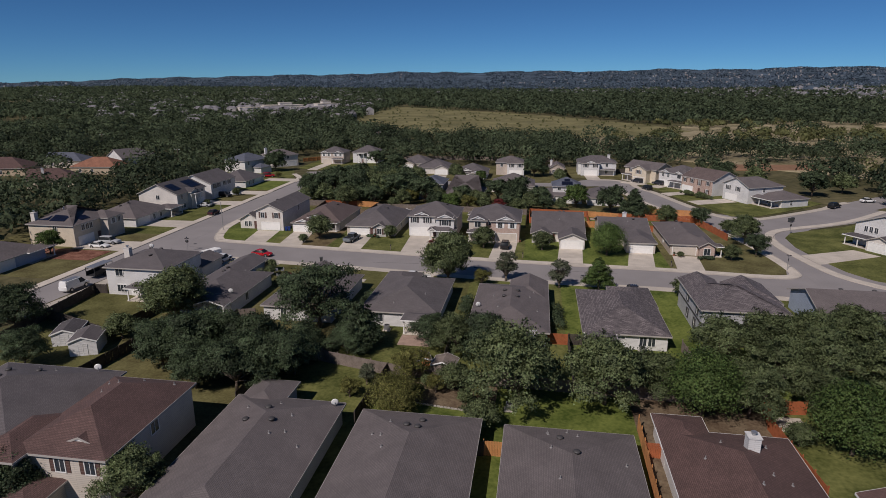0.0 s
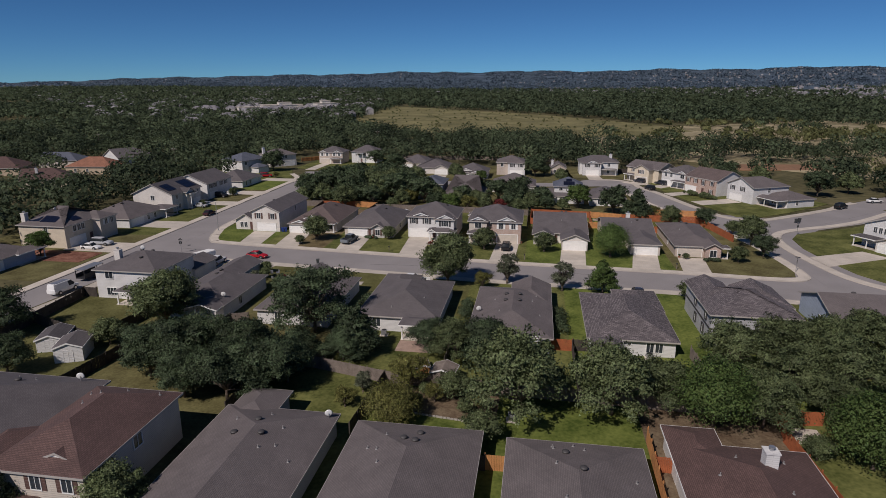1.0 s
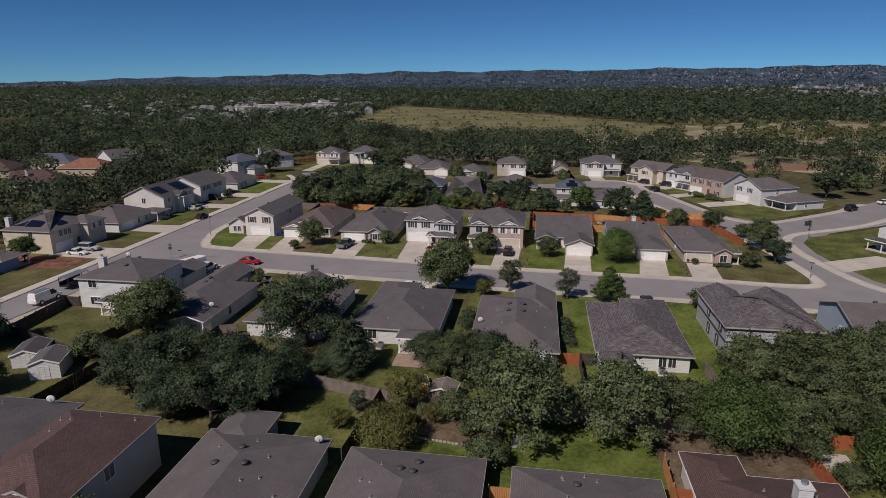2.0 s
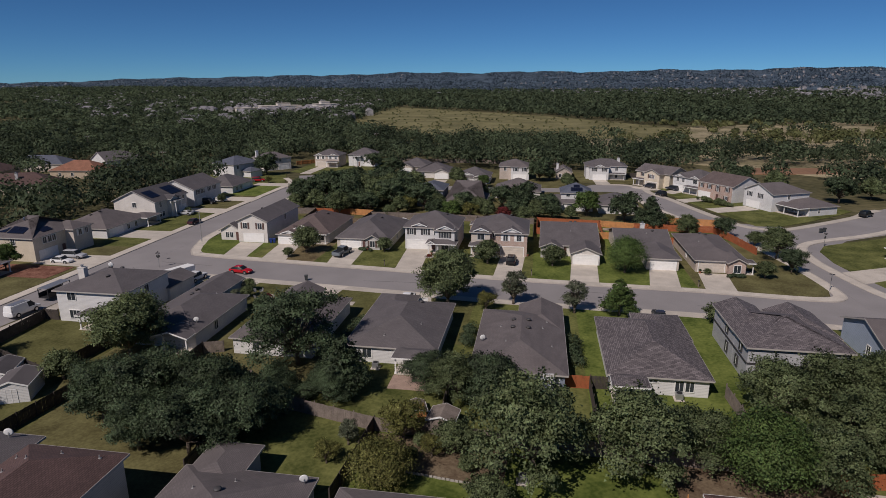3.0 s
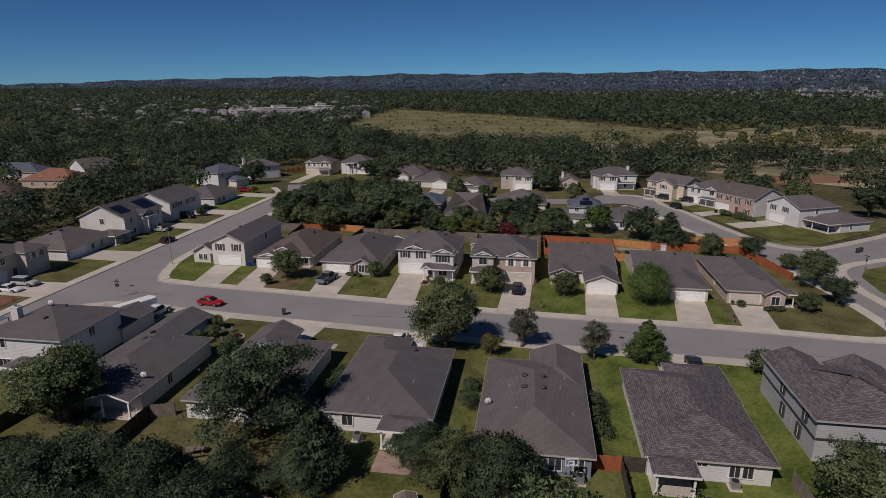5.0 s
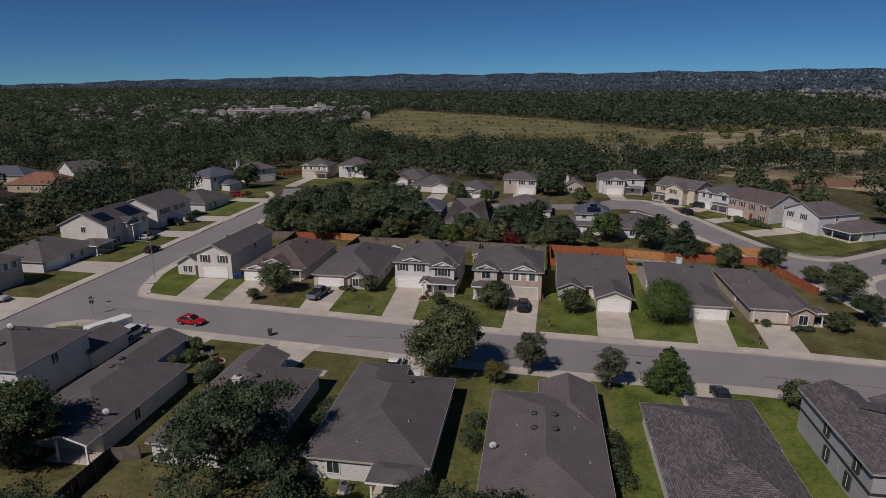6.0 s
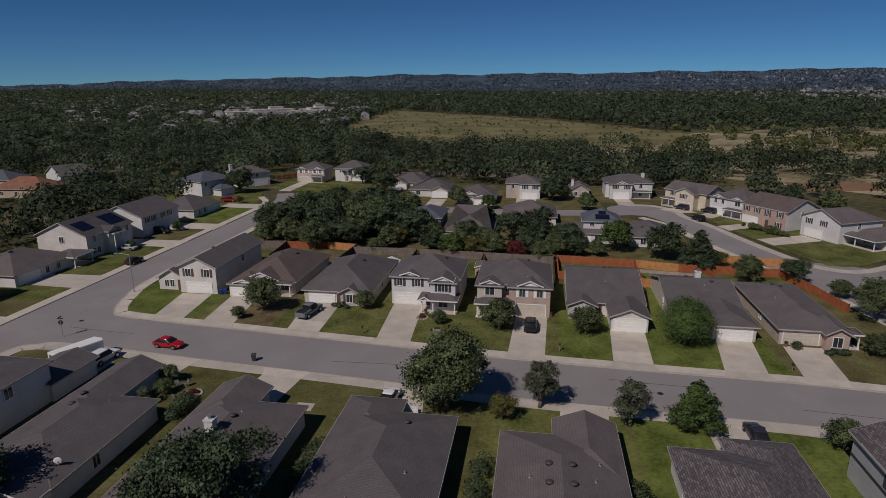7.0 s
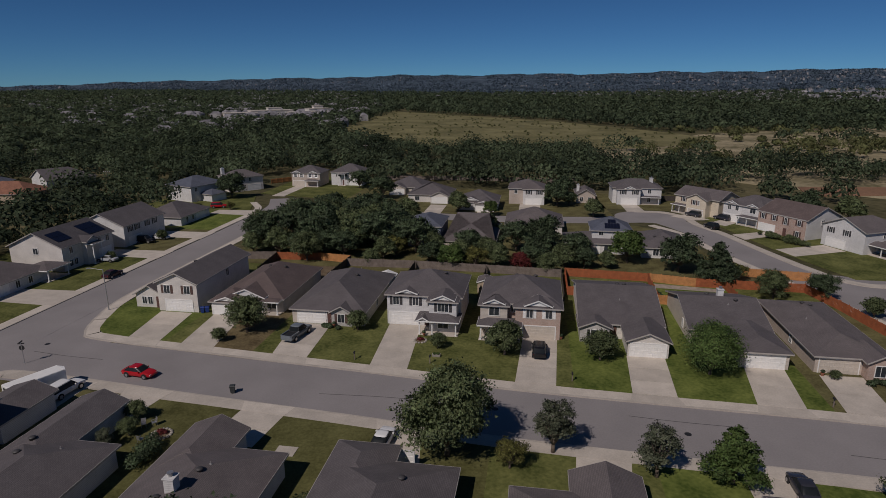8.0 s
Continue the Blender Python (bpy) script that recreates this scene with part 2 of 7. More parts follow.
# ---- shape helpers ----
class Geo:
    """Collects vertices and faces of one mesh."""

    def __init__(self):
        self.v, self.f = [], []

    def face(self, *pts):
        n = len(self.v)
        self.v += [tuple(p) for p in pts]
        self.f.append(tuple(range(n, n + len(pts))))
        return self

    def box(self, x0, x1, y0, y1, z0, z1, m=None):
        n = len(self.v)
        c = [(x0, y0, z0), (x1, y0, z0), (x1, y1, z0), (x0, y1, z0), (x0, y0, z1), (x1, y0, z1), (x1, y1, z1), (x0, y1, z1)]
        self.v += [tuple(m @ Vector(p)) for p in c] if m else c
        self.f += [tuple(n + i for i in q) for q in ((0, 3, 2, 1), (4, 5, 6, 7), (0, 1, 5, 4), (1, 2, 6, 5), (2, 3, 7, 6), (3, 0, 4, 7))]
        return self

    def loft(self, rings, close=True):
        """Rings of equal count joined into a skin with end caps."""
        n, k = len(self.v), len(rings[0])
        for r in rings:
            self.v += [tuple(p) for p in r]
        for a in range(len(rings) - 1):
            for i in range(k):
                j = (i + 1) % k
                self.f.append((n + a * k + i, n + a * k + j, n + (a + 1) * k + j, n + (a + 1) * k + i))
        if close:
            self.f.append(tuple(n + i for i in reversed(range(k))))
            self.f.append(tuple(n + (len(rings) - 1) * k + i for i in range(k)))
        return self

    def tube(self, p0, p1, r0, r1, k=8):
        p0, p1 = Vector(p0), Vector(p1)
        q = (p1 - p0).to_track_quat("Z", "Y")
        ring = lambda p, r: [p + q @ Vector((r * math.cos(2 * math.pi * i / k), r * math.sin(2 * math.pi * i / k), 0)) for i in range(k)]
        return self.loft([ring(p0, r0), ring(p1, r1)])

    def slab(self, poly, z0, z1):
        """A flat plate with an outline that runs anticlockwise."""
        return self.loft([[(x, y, z0) for x, y in poly], [(x, y, z1) for x, y in poly]])

    def mesh(self, name, uv=True, smooth=False):
        me = bpy.data.meshes.new(name)
        me.from_pydata(self.v, [], self.f)
        if len(self.f) < 400:
            bm = bmesh.new()
            bm.from_mesh(me)
            bmesh.ops.remove_doubles(bm, verts=bm.verts, dist=1e-4)
            bm.to_mesh(me)
            bm.free()
        if uv:
            lay = me.uv_layers.new(name="metres")
            for p in me.polygons:
                nrm = p.normal
                u = Vector((-nrm.y, nrm.x, 0))
                u = u.normalized() if u.length > 1e-4 else Vector((1, 0, 0))
                w = nrm.cross(u)
                for li in p.loop_indices:
                    co = me.vertices[me.loops[li].vertex_index].co
                    lay.data[li].uv = (co.dot(u), co.dot(w))
        if smooth:
            me.polygons.foreach_set("use_smooth", [True] * len(me.polygons))
        return me


def part(name, geo, material, parent, m=None, label="", smooth=False):
    """Links one mesh as a part of a thing."""
    me = geo if isinstance(geo, bpy.types.Mesh) else geo.mesh(name, smooth=smooth)
    if not me.materials:
        me.materials.append(material)
    ob = new(name, me)
    ob.parent = parent
    if m is not None:
        ob.matrix_local = m
    if label:
        ob["label"] = label
    return ob


def inset_panel(w, h, nx, nz, inset, depth, thick, name):
    """A leaf with rows of sunk panels, centred in x, standing on z = 0, facing -y."""
    bm = bmesh.new()
    vs = [[bm.verts.new((-w / 2 + w * i / nx, -thick, h * j / nz)) for i in range(nx + 1)] for j in range(nz + 1)]
    fs = [bm.faces.new((vs[j][i], vs[j][i + 1], vs[j + 1][i + 1], vs[j + 1][i])) for j in range(nz) for i in range(nx)]
    rim = [e for e in bm.edges if len(e.link_faces) == 1]
    ex = bmesh.ops.extrude_edge_only(bm, edges=rim)
    bmesh.ops.translate(bm, verts=[v for v in ex["geom"] if isinstance(v, bmesh.types.BMVert)], vec=(0, thick, 0))
    bmesh.ops.inset_individual(bm, faces=fs, thickness=inset, depth=depth)
    me = bpy.data.meshes.new(name)
    bm.to_mesh(me)
    bm.free()
    me.uv_layers.new(name="metres")
    return me


def ring_frame(w, h, b=0.09):
    g = Geo()
    o = [(-w / 2 - b, -h / 2 - b), (w / 2 + b, -h / 2 - b), (w / 2 + b, h / 2 + b), (-w / 2 - b, h / 2 + b)]
    n = [(-w / 2, -h / 2), (w / 2, -h / 2), (w / 2, h / 2), (-w / 2, h / 2)]
    for i in range(4):
        j = (i + 1) % 4
        g.face((*o[i][:1], -0.07, o[i][1]), (o[j][0], -0.07, o[j][1]), (n[j][0], -0.07, n[j][1]), (n[i][0], -0.07, n[i][1]))
        g.face((o[i][0], 0.10, o[i][1]), (o[j][0], 0.10, o[j][1]), (o[j][0], -0.07, o[j][1]), (o[i][0], -0.07, o[i][1]))
        g.face((n[i][0], -0.07, n[i][1]), (n[j][0], -0.07, n[j][1]), (n[j][0], 0.10, n[j][1]), (n[i][0], 0.10, n[i][1]))
    return g


def lathe(profile, k=10):
    return Geo().loft([[(r * math.cos(i * 2 * math.pi / k), r * math.sin(i * 2 * math.pi / k), z) for i in range(k)] for r, z in profile])


def thing(name, label, category, m, group="", kind=""):
    ob = new(name)
    ob.empty_display_size = 0.3
    ob.matrix_world = m
    return tagged(ob, label, category, group, kind)


def single(name, geo, material, label, category, group="", kind="", m=None, smooth=False):
    """A thing or a piece of the setting that is one mesh."""
    me = geo if isinstance(geo, bpy.types.Mesh) else geo.mesh(name, smooth=smooth)
    if not me.materials:
        me.materials.append(material)
    ob = new(name, me)
    if m is not None:
        ob.matrix_world = m
    return tagged(ob, label, category, group, kind)


MESHES = {}


def cached(key, make):
    if key not in MESHES:
        MESHES[key] = make()
    return MESHES[key]


# ---- ground, hills, field ----
def rise(x, y):
    """Height of the land: flat round the houses, hills along the horizon."""
    d = math.hypot(x, y)
    if y < 900:
        return 0.0
    a = math.degrees(math.atan2(x, y))
    s = min(1.0, max(0.0, (d - 1500) / 2600.0))
    s = s * s * (3 - 2 * s)
    w = min(1.0, max(0.0, (a + 48) / 52.0))
    hills = 118 * (1 - math.exp(-max(0.0, a + 52) / 28)) + 3.5 * math.sin(a * 0.55 + 2) + 3 * math.sin(a * 1.3) + 2 * math.sin(a * 2.9 + 2)
    fine = 7 * noise.noise(Vector((x * 0.0016, y * 0.0016, 0)))
    return s * (hills + fine * (0.3 + w))


def build_ground():
    xs = sorted(set([-4600 + 230 * i for i in range(41)]))
    ys = [-900, -300, -120, 0, 150, 400, 700, 900] + [900 + 130 * i for i in range(1, 30)]
    g = Geo()
    g.v = [(x, y, rise(x, y)) for y in ys for x in xs]
    n = len(xs)
    for j in range(len(ys) - 1):
        for i in range(n - 1):
            g.f.append((j * n + i, j * n + i + 1, (j + 1) * n + i + 1, (j + 1) * n + i))
    me = g.mesh("ground", uv=False, smooth=True)
    me.materials.append(GROUND)
    me.materials.append(HILL_HAZED)
    # land past 1500 m takes the colour with haze painted in
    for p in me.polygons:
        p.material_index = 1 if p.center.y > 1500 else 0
    tagged(new("ground", me), "wide dark green and brown land with wooded hills along the horizon", "ground", kind="structure")


build_ground()


def sheet(name, poly, z0, z1, material, label, category):
    return single(name, Geo().slab(poly, z0, z1), material, label, category, kind="structure")


sheet("field", [(-188, 420), (-150, 350), (-85, 272), (0, 288), (60, 322), (112, 372), (95, 440), (-2, 600), (-100, 700), (-236, 840)], -0.1, 0.25, FIELD,
      "wide dry yellow-green field behind the houses", "field")
sheet("field", [(-262, 650), (-236, 700), (-262, 860), (-318, 830)], -0.1, 0.25, FIELD, "narrow dry field strip beside the school", "field")
sheet("dry_ground", [(70, 175), (140, 120), (330, 210), (420, 420), (300, 560), (110, 430), (60, 345), (10, 300), (15, 232)], -0.1, 0.15, DRYLAND,
      "bare brown scrubland with dry grass", "scrubland")


sheet("bare_earth", [(80, 150), (128, 158), (134, 176), (84, 170)], -0.1, 0.3, mat("orange_soil", (0.23, 0.125, 0.07), 0.95, 0.25, 0.05, 1.0, 0.4), "strip of bare orange-brown earth before dark trees", "bare ground")


# ---- roads, kerbs, pavements ----
def ribbon(pts, half0, half1, z0, z1):
    """A strip beside a line: from half0 to half1 metres to its left (negative: right)."""
    g, L, R = Geo(), [], []
    for i, p in enumerate(pts):
        a, b = Vector(pts[max(0, i - 1)]), Vector(pts[min(len(pts) - 1, i + 1)])
        d = (b - a).normalized()
        nrm = Vector((-d.y, d.x))
        L.append(Vector(p) + nrm * half1)
        R.append(Vector(p) + nrm * half0)
    rings = [[(r.x, r.y, z0), (r.x, r.y, z1), (l.x, l.y, z1), (l.x, l.y, z0)] for l, r in zip(L, R)]
    return g.loft(rings)


def smooth_line(pts, n=6):
    out = []
    P = [Vector(p) for p in pts]
    P = [P[0] * 2 - P[1]] + P + [P[-1] * 2 - P[-2]]
    for i in range(1, len(P) - 2):
        for k in range(n):
            t = k / n
            a, b, c, d = P[i - 1:i + 3]
            out.append(0.5 * (2 * b + (c - a) * t + (2 * a - 5 * b + 4 * c - d) * t * t + (3 * b - a - 3 * c + d) * t ** 3))
    out.append(P[-2])
    return [(p.x, p.y) for p in out]


def road(name, pts, half, label, z=0.02):
    line = smooth_line(pts)
    single(name, ribbon(line, -half, half, -0.1, z), ASPHALT, label, "road", kind="structure")
    return line


def pavement(pts, label="pale concrete kerb and pavement along the street", width=2.2):
    line = smooth_line(pts)
    single("kerb", ribbon(line, 0, 0.3, -0.1, 0.15), KERB, "pale concrete kerb beside the road", "kerb", kind="structure")
    single("pavement", ribbon(line, 0.3, width, -0.1, 0.14), CONCRETE, label, "pavement", kind="structure")


MAIN = [(-93, -3.3), (-80, -4.2), (-55, -6.6), (-35, -8.4), (-16, -10.3), (4, -11.4), (23, -12.2), (43, -14.2), (60, -17), (90, -26), (130, -40)]
road("road_main", MAIN, 5.4, "wide grey asphalt residential street")
SIDE = [(-96, -60), (-94, -40), (-93, -20), (-93, -3), (-93, 20), (-93.2, 50), (-93.4, 80), (-95, 105), (-100, 120)]
road("road_side", SIDE, 4.4, "grey asphalt side street between houses", 0.025)
RIGHT = [(53, -14), (52.5, 0), (51.5, 12), (49, 26), (44.5, 40), (39, 56), (34, 72), (30, 88), (24, 101), (19, 106)]
road("road_right", RIGHT, 4.8, "curving grey asphalt street to the cul-de-sac", 0.03)
road("road_branch", [(47, 36), (56, 41), (68, 50), (82, 62), (98, 76), (125, 98)], 5.2, "grey asphalt road towards the scrubland", 0.035)
single("cul_de_sac", Geo().slab([(20 + 10.5 * math.cos(a * math.pi / 16), 107 + 8.5 * math.sin(a * math.pi / 16)) for a in range(32)], -0.1, 0.04), ASPHALT,
       "round asphalt end of the street", "road", kind="structure")
road("road_back", [(20, 104), (0, 100), (-25, 98), (-50, 100), (-75, 108)], 4.2, "grey asphalt street behind the trees", 0.03)

sheet("road_junction", [(-89.5, -20), (-77, -20), (-77, 21), (-89.5, 21)], -0.1, 0.012, ASPHALT, "grey asphalt street junction", "road")
sheet("road_junction", [(60, 30), (66, 37.6), (85, 49.6), (100, 62), (92, 72), (62, 50)], -0.1, 0.008, ASPHALT, "grey asphalt road edge towards the scrubland", "road")
sheet("road_junction", [(38, -24), (66, -24), (60, 28), (64, 48), (40, 56)], -0.1, 0.012, ASPHALT, "wide grey asphalt street junction", "road")
pavement([(-86, 8.6), (-83.5, 3.6), (-79, 1.4), (-55, -1.1), (-35, -3.0), (-16, -4.9), (4, -6.0), (23, -6.8), (40, -8.4), (46, -7.2), (47.6, -2), (46.6, 12), (44.2, 26), (39.8, 39), (34.4, 54), (29.2, 70), (25.2, 86), (19, 96)])
pavement([(-88.6, 98), (-88.8, 80), (-88.8, 50), (-88.5, 20), (-86, 8.6)])
pavement([(-97.3, -40), (-97.2, -20), (-97.4, 0), (-97.5, 25), (-97.8, 50), (-98, 80), (-99, 100), (-106, 112)])
pavement([(57, -21.6), (43, -19.8), (23, -17.6), (4, -16.8), (-16, -15.8), (-35, -13.8), (-55, -12.0), (-80, -9.6), (-85.5, -10.5), (-88.5, -14.5), (-88.5, -35), (-90, -50)])
pavement([(130, -33), (90, -19.5), (64, -11.8), (58.4, -8.4), (55.0, -2.2), (53.2, 8), (52.3, 17.4), (53.3, 27), (57, 33), (64.6, 37.8), (73.5, 42.6), (84, 50.4), (98, 64)])
pavement([(92, 79), (86, 74), (80, 67), (66, 56), (55, 48.6), (48.5, 50), (44.6, 58), (40, 73), (36, 88), (32, 98), (30.5, 108), (25, 115), (16, 115.5)])


# ---- lawns and drives ----
def lawn(poly, material=LAWN, label="mown green lawn", z=0.13):
    sheet("lawn", poly, -0.1, z, material, label, "lawn")


def rect(x0, x1, y0, y1):
    return [(x0, y0), (x1, y0), (x1, y1), (x0, y1)]


def drive(poly, label="pale concrete driveway"):
    """Cast slabs with open joints, from the kerb to the garage."""
    d = thing("driveway", label, "driveway", pose(0, 0, 0), kind="structure")
    P = [Vector(p) for p in poly]
    quads = [(P[0], P[1], P[2], P[3])] if len(P) == 4 else [(P[0], P[1], P[2], P[5]), (P[5], P[2], P[3], P[4])]
    for q in quads:
        L = ((q[3] + q[2]) / 2 - (q[0] + q[1]) / 2).length
        wide = (q[1] - q[0]).length
        n = max(1, round(L / 4.5))
        if wide > L * 1.2 and len(P) == 4:
            n = 1
        g = 0.03 / max(L, 0.1)
        for i in range(n):
            u0, u1 = i / n + g, (i + 1) / n - g
            c = [q[0].lerp(q[3], u0), q[1].lerp(q[2], u0), q[1].lerp(q[2], u1), q[0].lerp(q[3], u1)]
            part("slab", Geo().slab([(v.x, v.y) for v in c], -0.1, 0.155), CONCRETE, d)


def fy(x):
    """Lawn edge behind the far pavement."""
    pts = [(-86, 4.6), (-80, 3.6), (-55, 1.1), (-35, -0.8), (-16, -2.7), (4, -3.8), (23, -4.6), (45, -6.2)]
    return float(np.interp(x, [p[0] for p in pts], [p[1] for p in pts]))


def ny(x):
    pts = [(-84, -12.2), (-55, -14.2), (-35, -16.0), (-16, -18.0), (4, -19.0), (23, -19.8), (57, -23.8)]
    return float(np.interp(x, [p[0] for p in pts], [p[1] for p in pts]))


lawn([(-86, 20), (-85.4, 9.6), (-83.2, 6.0), (-80, 3.6), (-69, fy(-69)), (-69, 20)], LAWN_BRIGHT, "green corner lawn beside the pale driveway")
lawn([(-69, fy(-69)), (-63, fy(-63)), (-63, 20), (-69, 20)], LAWN)
lawn([(-63, fy(-63)), (-54, fy(-54)), (-54, 20), (-63, 20)], LAWN_BARE, "brown worn front lawn under a small tree")
for a, b, mt in ((-54, -38.6, LAWN), (-38.6, -23.4, LAWN), (-23.4, -8, LAWN), (-8, 7.6, LAWN_BRIGHT), (7.6, 22.4, LAWN_BRIGHT)):
    lawn([(a, fy(a)), (b, fy(b)), (b, 20), (a, 20)], mt)
lawn([(22.4, fy(22.4)), (40, -6.2), (44.5, -5.2), (45.6, -1.6), (44.6, 12), (42.2, 25), (40.5, 32), (22.4, 32)], LAWN_DRY, "patchy green corner lawn with dry spots")
# back gardens of the far row
for a, b, mt in ((-86, -69, LAWN), (-69, -54, SOIL), (-54, -38.6, LAWN_DRY), (-38.6, -23.4, LAWN), (-23.4, -8, LAWN), (-8, 8.5, LAWN), (8.5, 22.4, LAWN_BRIGHT)):
    lawn(rect(a, b, 20, 44), mt, "back garden lawn behind a fence")
lawn([(22.4, 32), (40, 32), (38, 42), (22.4, 44)], LAWN, "back garden lawn behind a fence")
# near row, front and back gardens
EDGE = [-86, -66.5, -52, -35, -17.6, -0.6, 16.4, 34.5, 52]
for i in range(8):
    a, b = EDGE[i], EDGE[i + 1]
    mt = (LAWN_DRY, LAWN_OLIVE, LAWN_OLIVE, LAWN_OLIVE, LAWN, LAWN_BRIGHT, LAWN_BRIGHT, LAWN)[i]
    lawn([(a, -36), (b, -36), (b, ny(b)), (a, ny(a))], mt)
    mt = (LAWN_OLIVE, LAWN_DRY, LAWN_DRY, LAWN, LAWN, LAWN_BRIGHT, LAWN_BRIGHT, LAWN)[i]
    lawn(rect(a, b, -58.4, -36), mt, "back garden lawn under trees")
FEDGE = [-90, -62, -40, -24.6, -9.4, 6.2, 21, 45]
for i in range(7):
    mt = (LAWN_OLIVE, LAWN_DRY, LAWN, LAWN_BRIGHT, LAWN_BRIGHT, SOIL, LAWN)[i]
    lawn(rect(FEDGE[i], FEDGE[i + 1], -100, -58.4), mt, "bright green back garden lawn" if mt is LAWN_BRIGHT else "back garden ground under trees")

for a0, a1, b0, b1, yf in ((-75.4, -69.8, -77, -71.2, 14), (-66, -60.4, -67.2, -62, 14), (-50.8, -45.4, -52.2, -46, 12.6), (-35.8, -30.4, -36.6, -31.4, 14.4),
                           (-15.6, -10.3, -15, -9.8, 12), (-0.8, 4.6, -0.1, 5.2, 7.6), (13.8, 19.3, 15.4, 20.6, 6.4), (23.6, 29, 24.6, 30, 5.4)):
    drive([(a0 - 0.6, fy(a0) - 2.1), (a1 + 0.6, fy(a1) - 2.1), (a1, fy(a1)), (b1, yf), (b0, yf), (a0, fy(a0))])
for a0, a1, b0, b1, yf in ((-64.6, -59, -65, -60, -20), (-47.8, -42.2, -48.6, -43, -22), (-30.6, -25.4, -29.6, -24.4, -23.6), (-8.6, -3.0, -9, -3.8, -25),
                           (7.6, 13, 7.6, 13, -26), (24.4, 30, 24.4, 30, -28), (39.6, 44, 39.6, 44, -24), (-75, -70.2, -75, -70.2, -18.5)):
    drive([(a1 + 0.6, ny(a1) + 2.1), (a0 - 0.6, ny(a0) + 2.1), (a0, ny(a0)), (b0, yf), (b1, yf), (a1, ny(a1))])

# side street, west side
for a, b, mt in ((-12, 6, LAWN_DRY), (6, 30, LAWN), (30, 50, LAWN), (50, 72, LAWN_DRY), (72, 96, LAWN_BRIGHT), (-30, -12, LAWN_DRY)):
    lawn(rect(-135, -99.6, a, b), mt)
lawn([(-140, 96), (-101, 96), (-107, 112), (-112, 124), (-140, 135)], LAWN)
for y0, y1 in ((-9.5, -2), (14, 21), (44.5, 50), (63, 69), (92, 98)):
    drive([(-112, y0), (-97.6, y0 - 0.5), (-97.6, y1 + 0.5), (-112, y1)])
sheet("mulch_bed", rect(-118, -101, -18, -10.5), 0.0, 0.19, MULCH, "wide bed of red mulch beside the street", "garden bed")
# cul-de-sac side
lawn([(37.5, 92), (42, 74), (47, 59), (50, 51), (56, 51), (66, 58.5), (79, 70), (84, 75), (76, 92), (55, 120), (40, 128), (33, 112)], LAWN)
lawn([(6, 145), (6, 117.5), (27, 117), (33, 110), (45, 125), (36, 145)], LAWN_DRY)
lawn([(55.6, 26.4), (54.6, 17.4), (55.4, 8.2), (57.2, -1.4), (60, -6.8), (65, -9.8), (92, -17), (100, 60), (85, 48.4), (74.6, 40.6), (65.6, 35.8), (58.6, 31.6)], LAWN, "green corner lawn inside the pale kerb")
lawn([(-78, 112), (-50, 104), (-25, 102.5), (0, 104.5), (9, 107), (6, 145), (-78, 150)], LAWN_DRY)
lawn([(-38, 44), (16, 44), (27, 50), (24, 82), (14, 94), (-25, 92), (-50, 92), (-80, 90), (-84, 44)], LAWN_DRY, "back garden ground among trees")
lawn([(-112, 128), (-78, 120), (-78, 170), (-112, 170)], LAWN)
for poly in ([(42.6, 73), (44.6, 67), (58, 73.4), (55.6, 79)], [(37, 87), (38.6, 82), (49, 88), (47, 92)], [(31, 104), (36, 105), (31, 112), (26, 109)],
             [(13.4, 125), (18.6, 125), (19.5, 114), (14, 114)], [(53.0, 10), (54.0, 3), (70, 11.6), (66.6, 16.6)], [(38, 97), (44.5, 104), (40.5, 107), (35, 101)]):
    drive(poly)
for x0, y0, x1 in ((-47.7, 116, -42.4), (-31.5, 107, -27.6), (-19, 121, -12.4), (-106, 146, -101.5)):
    drive(rect(x0, x1, y0 - (14 if y0 < 130 else 22), y0))


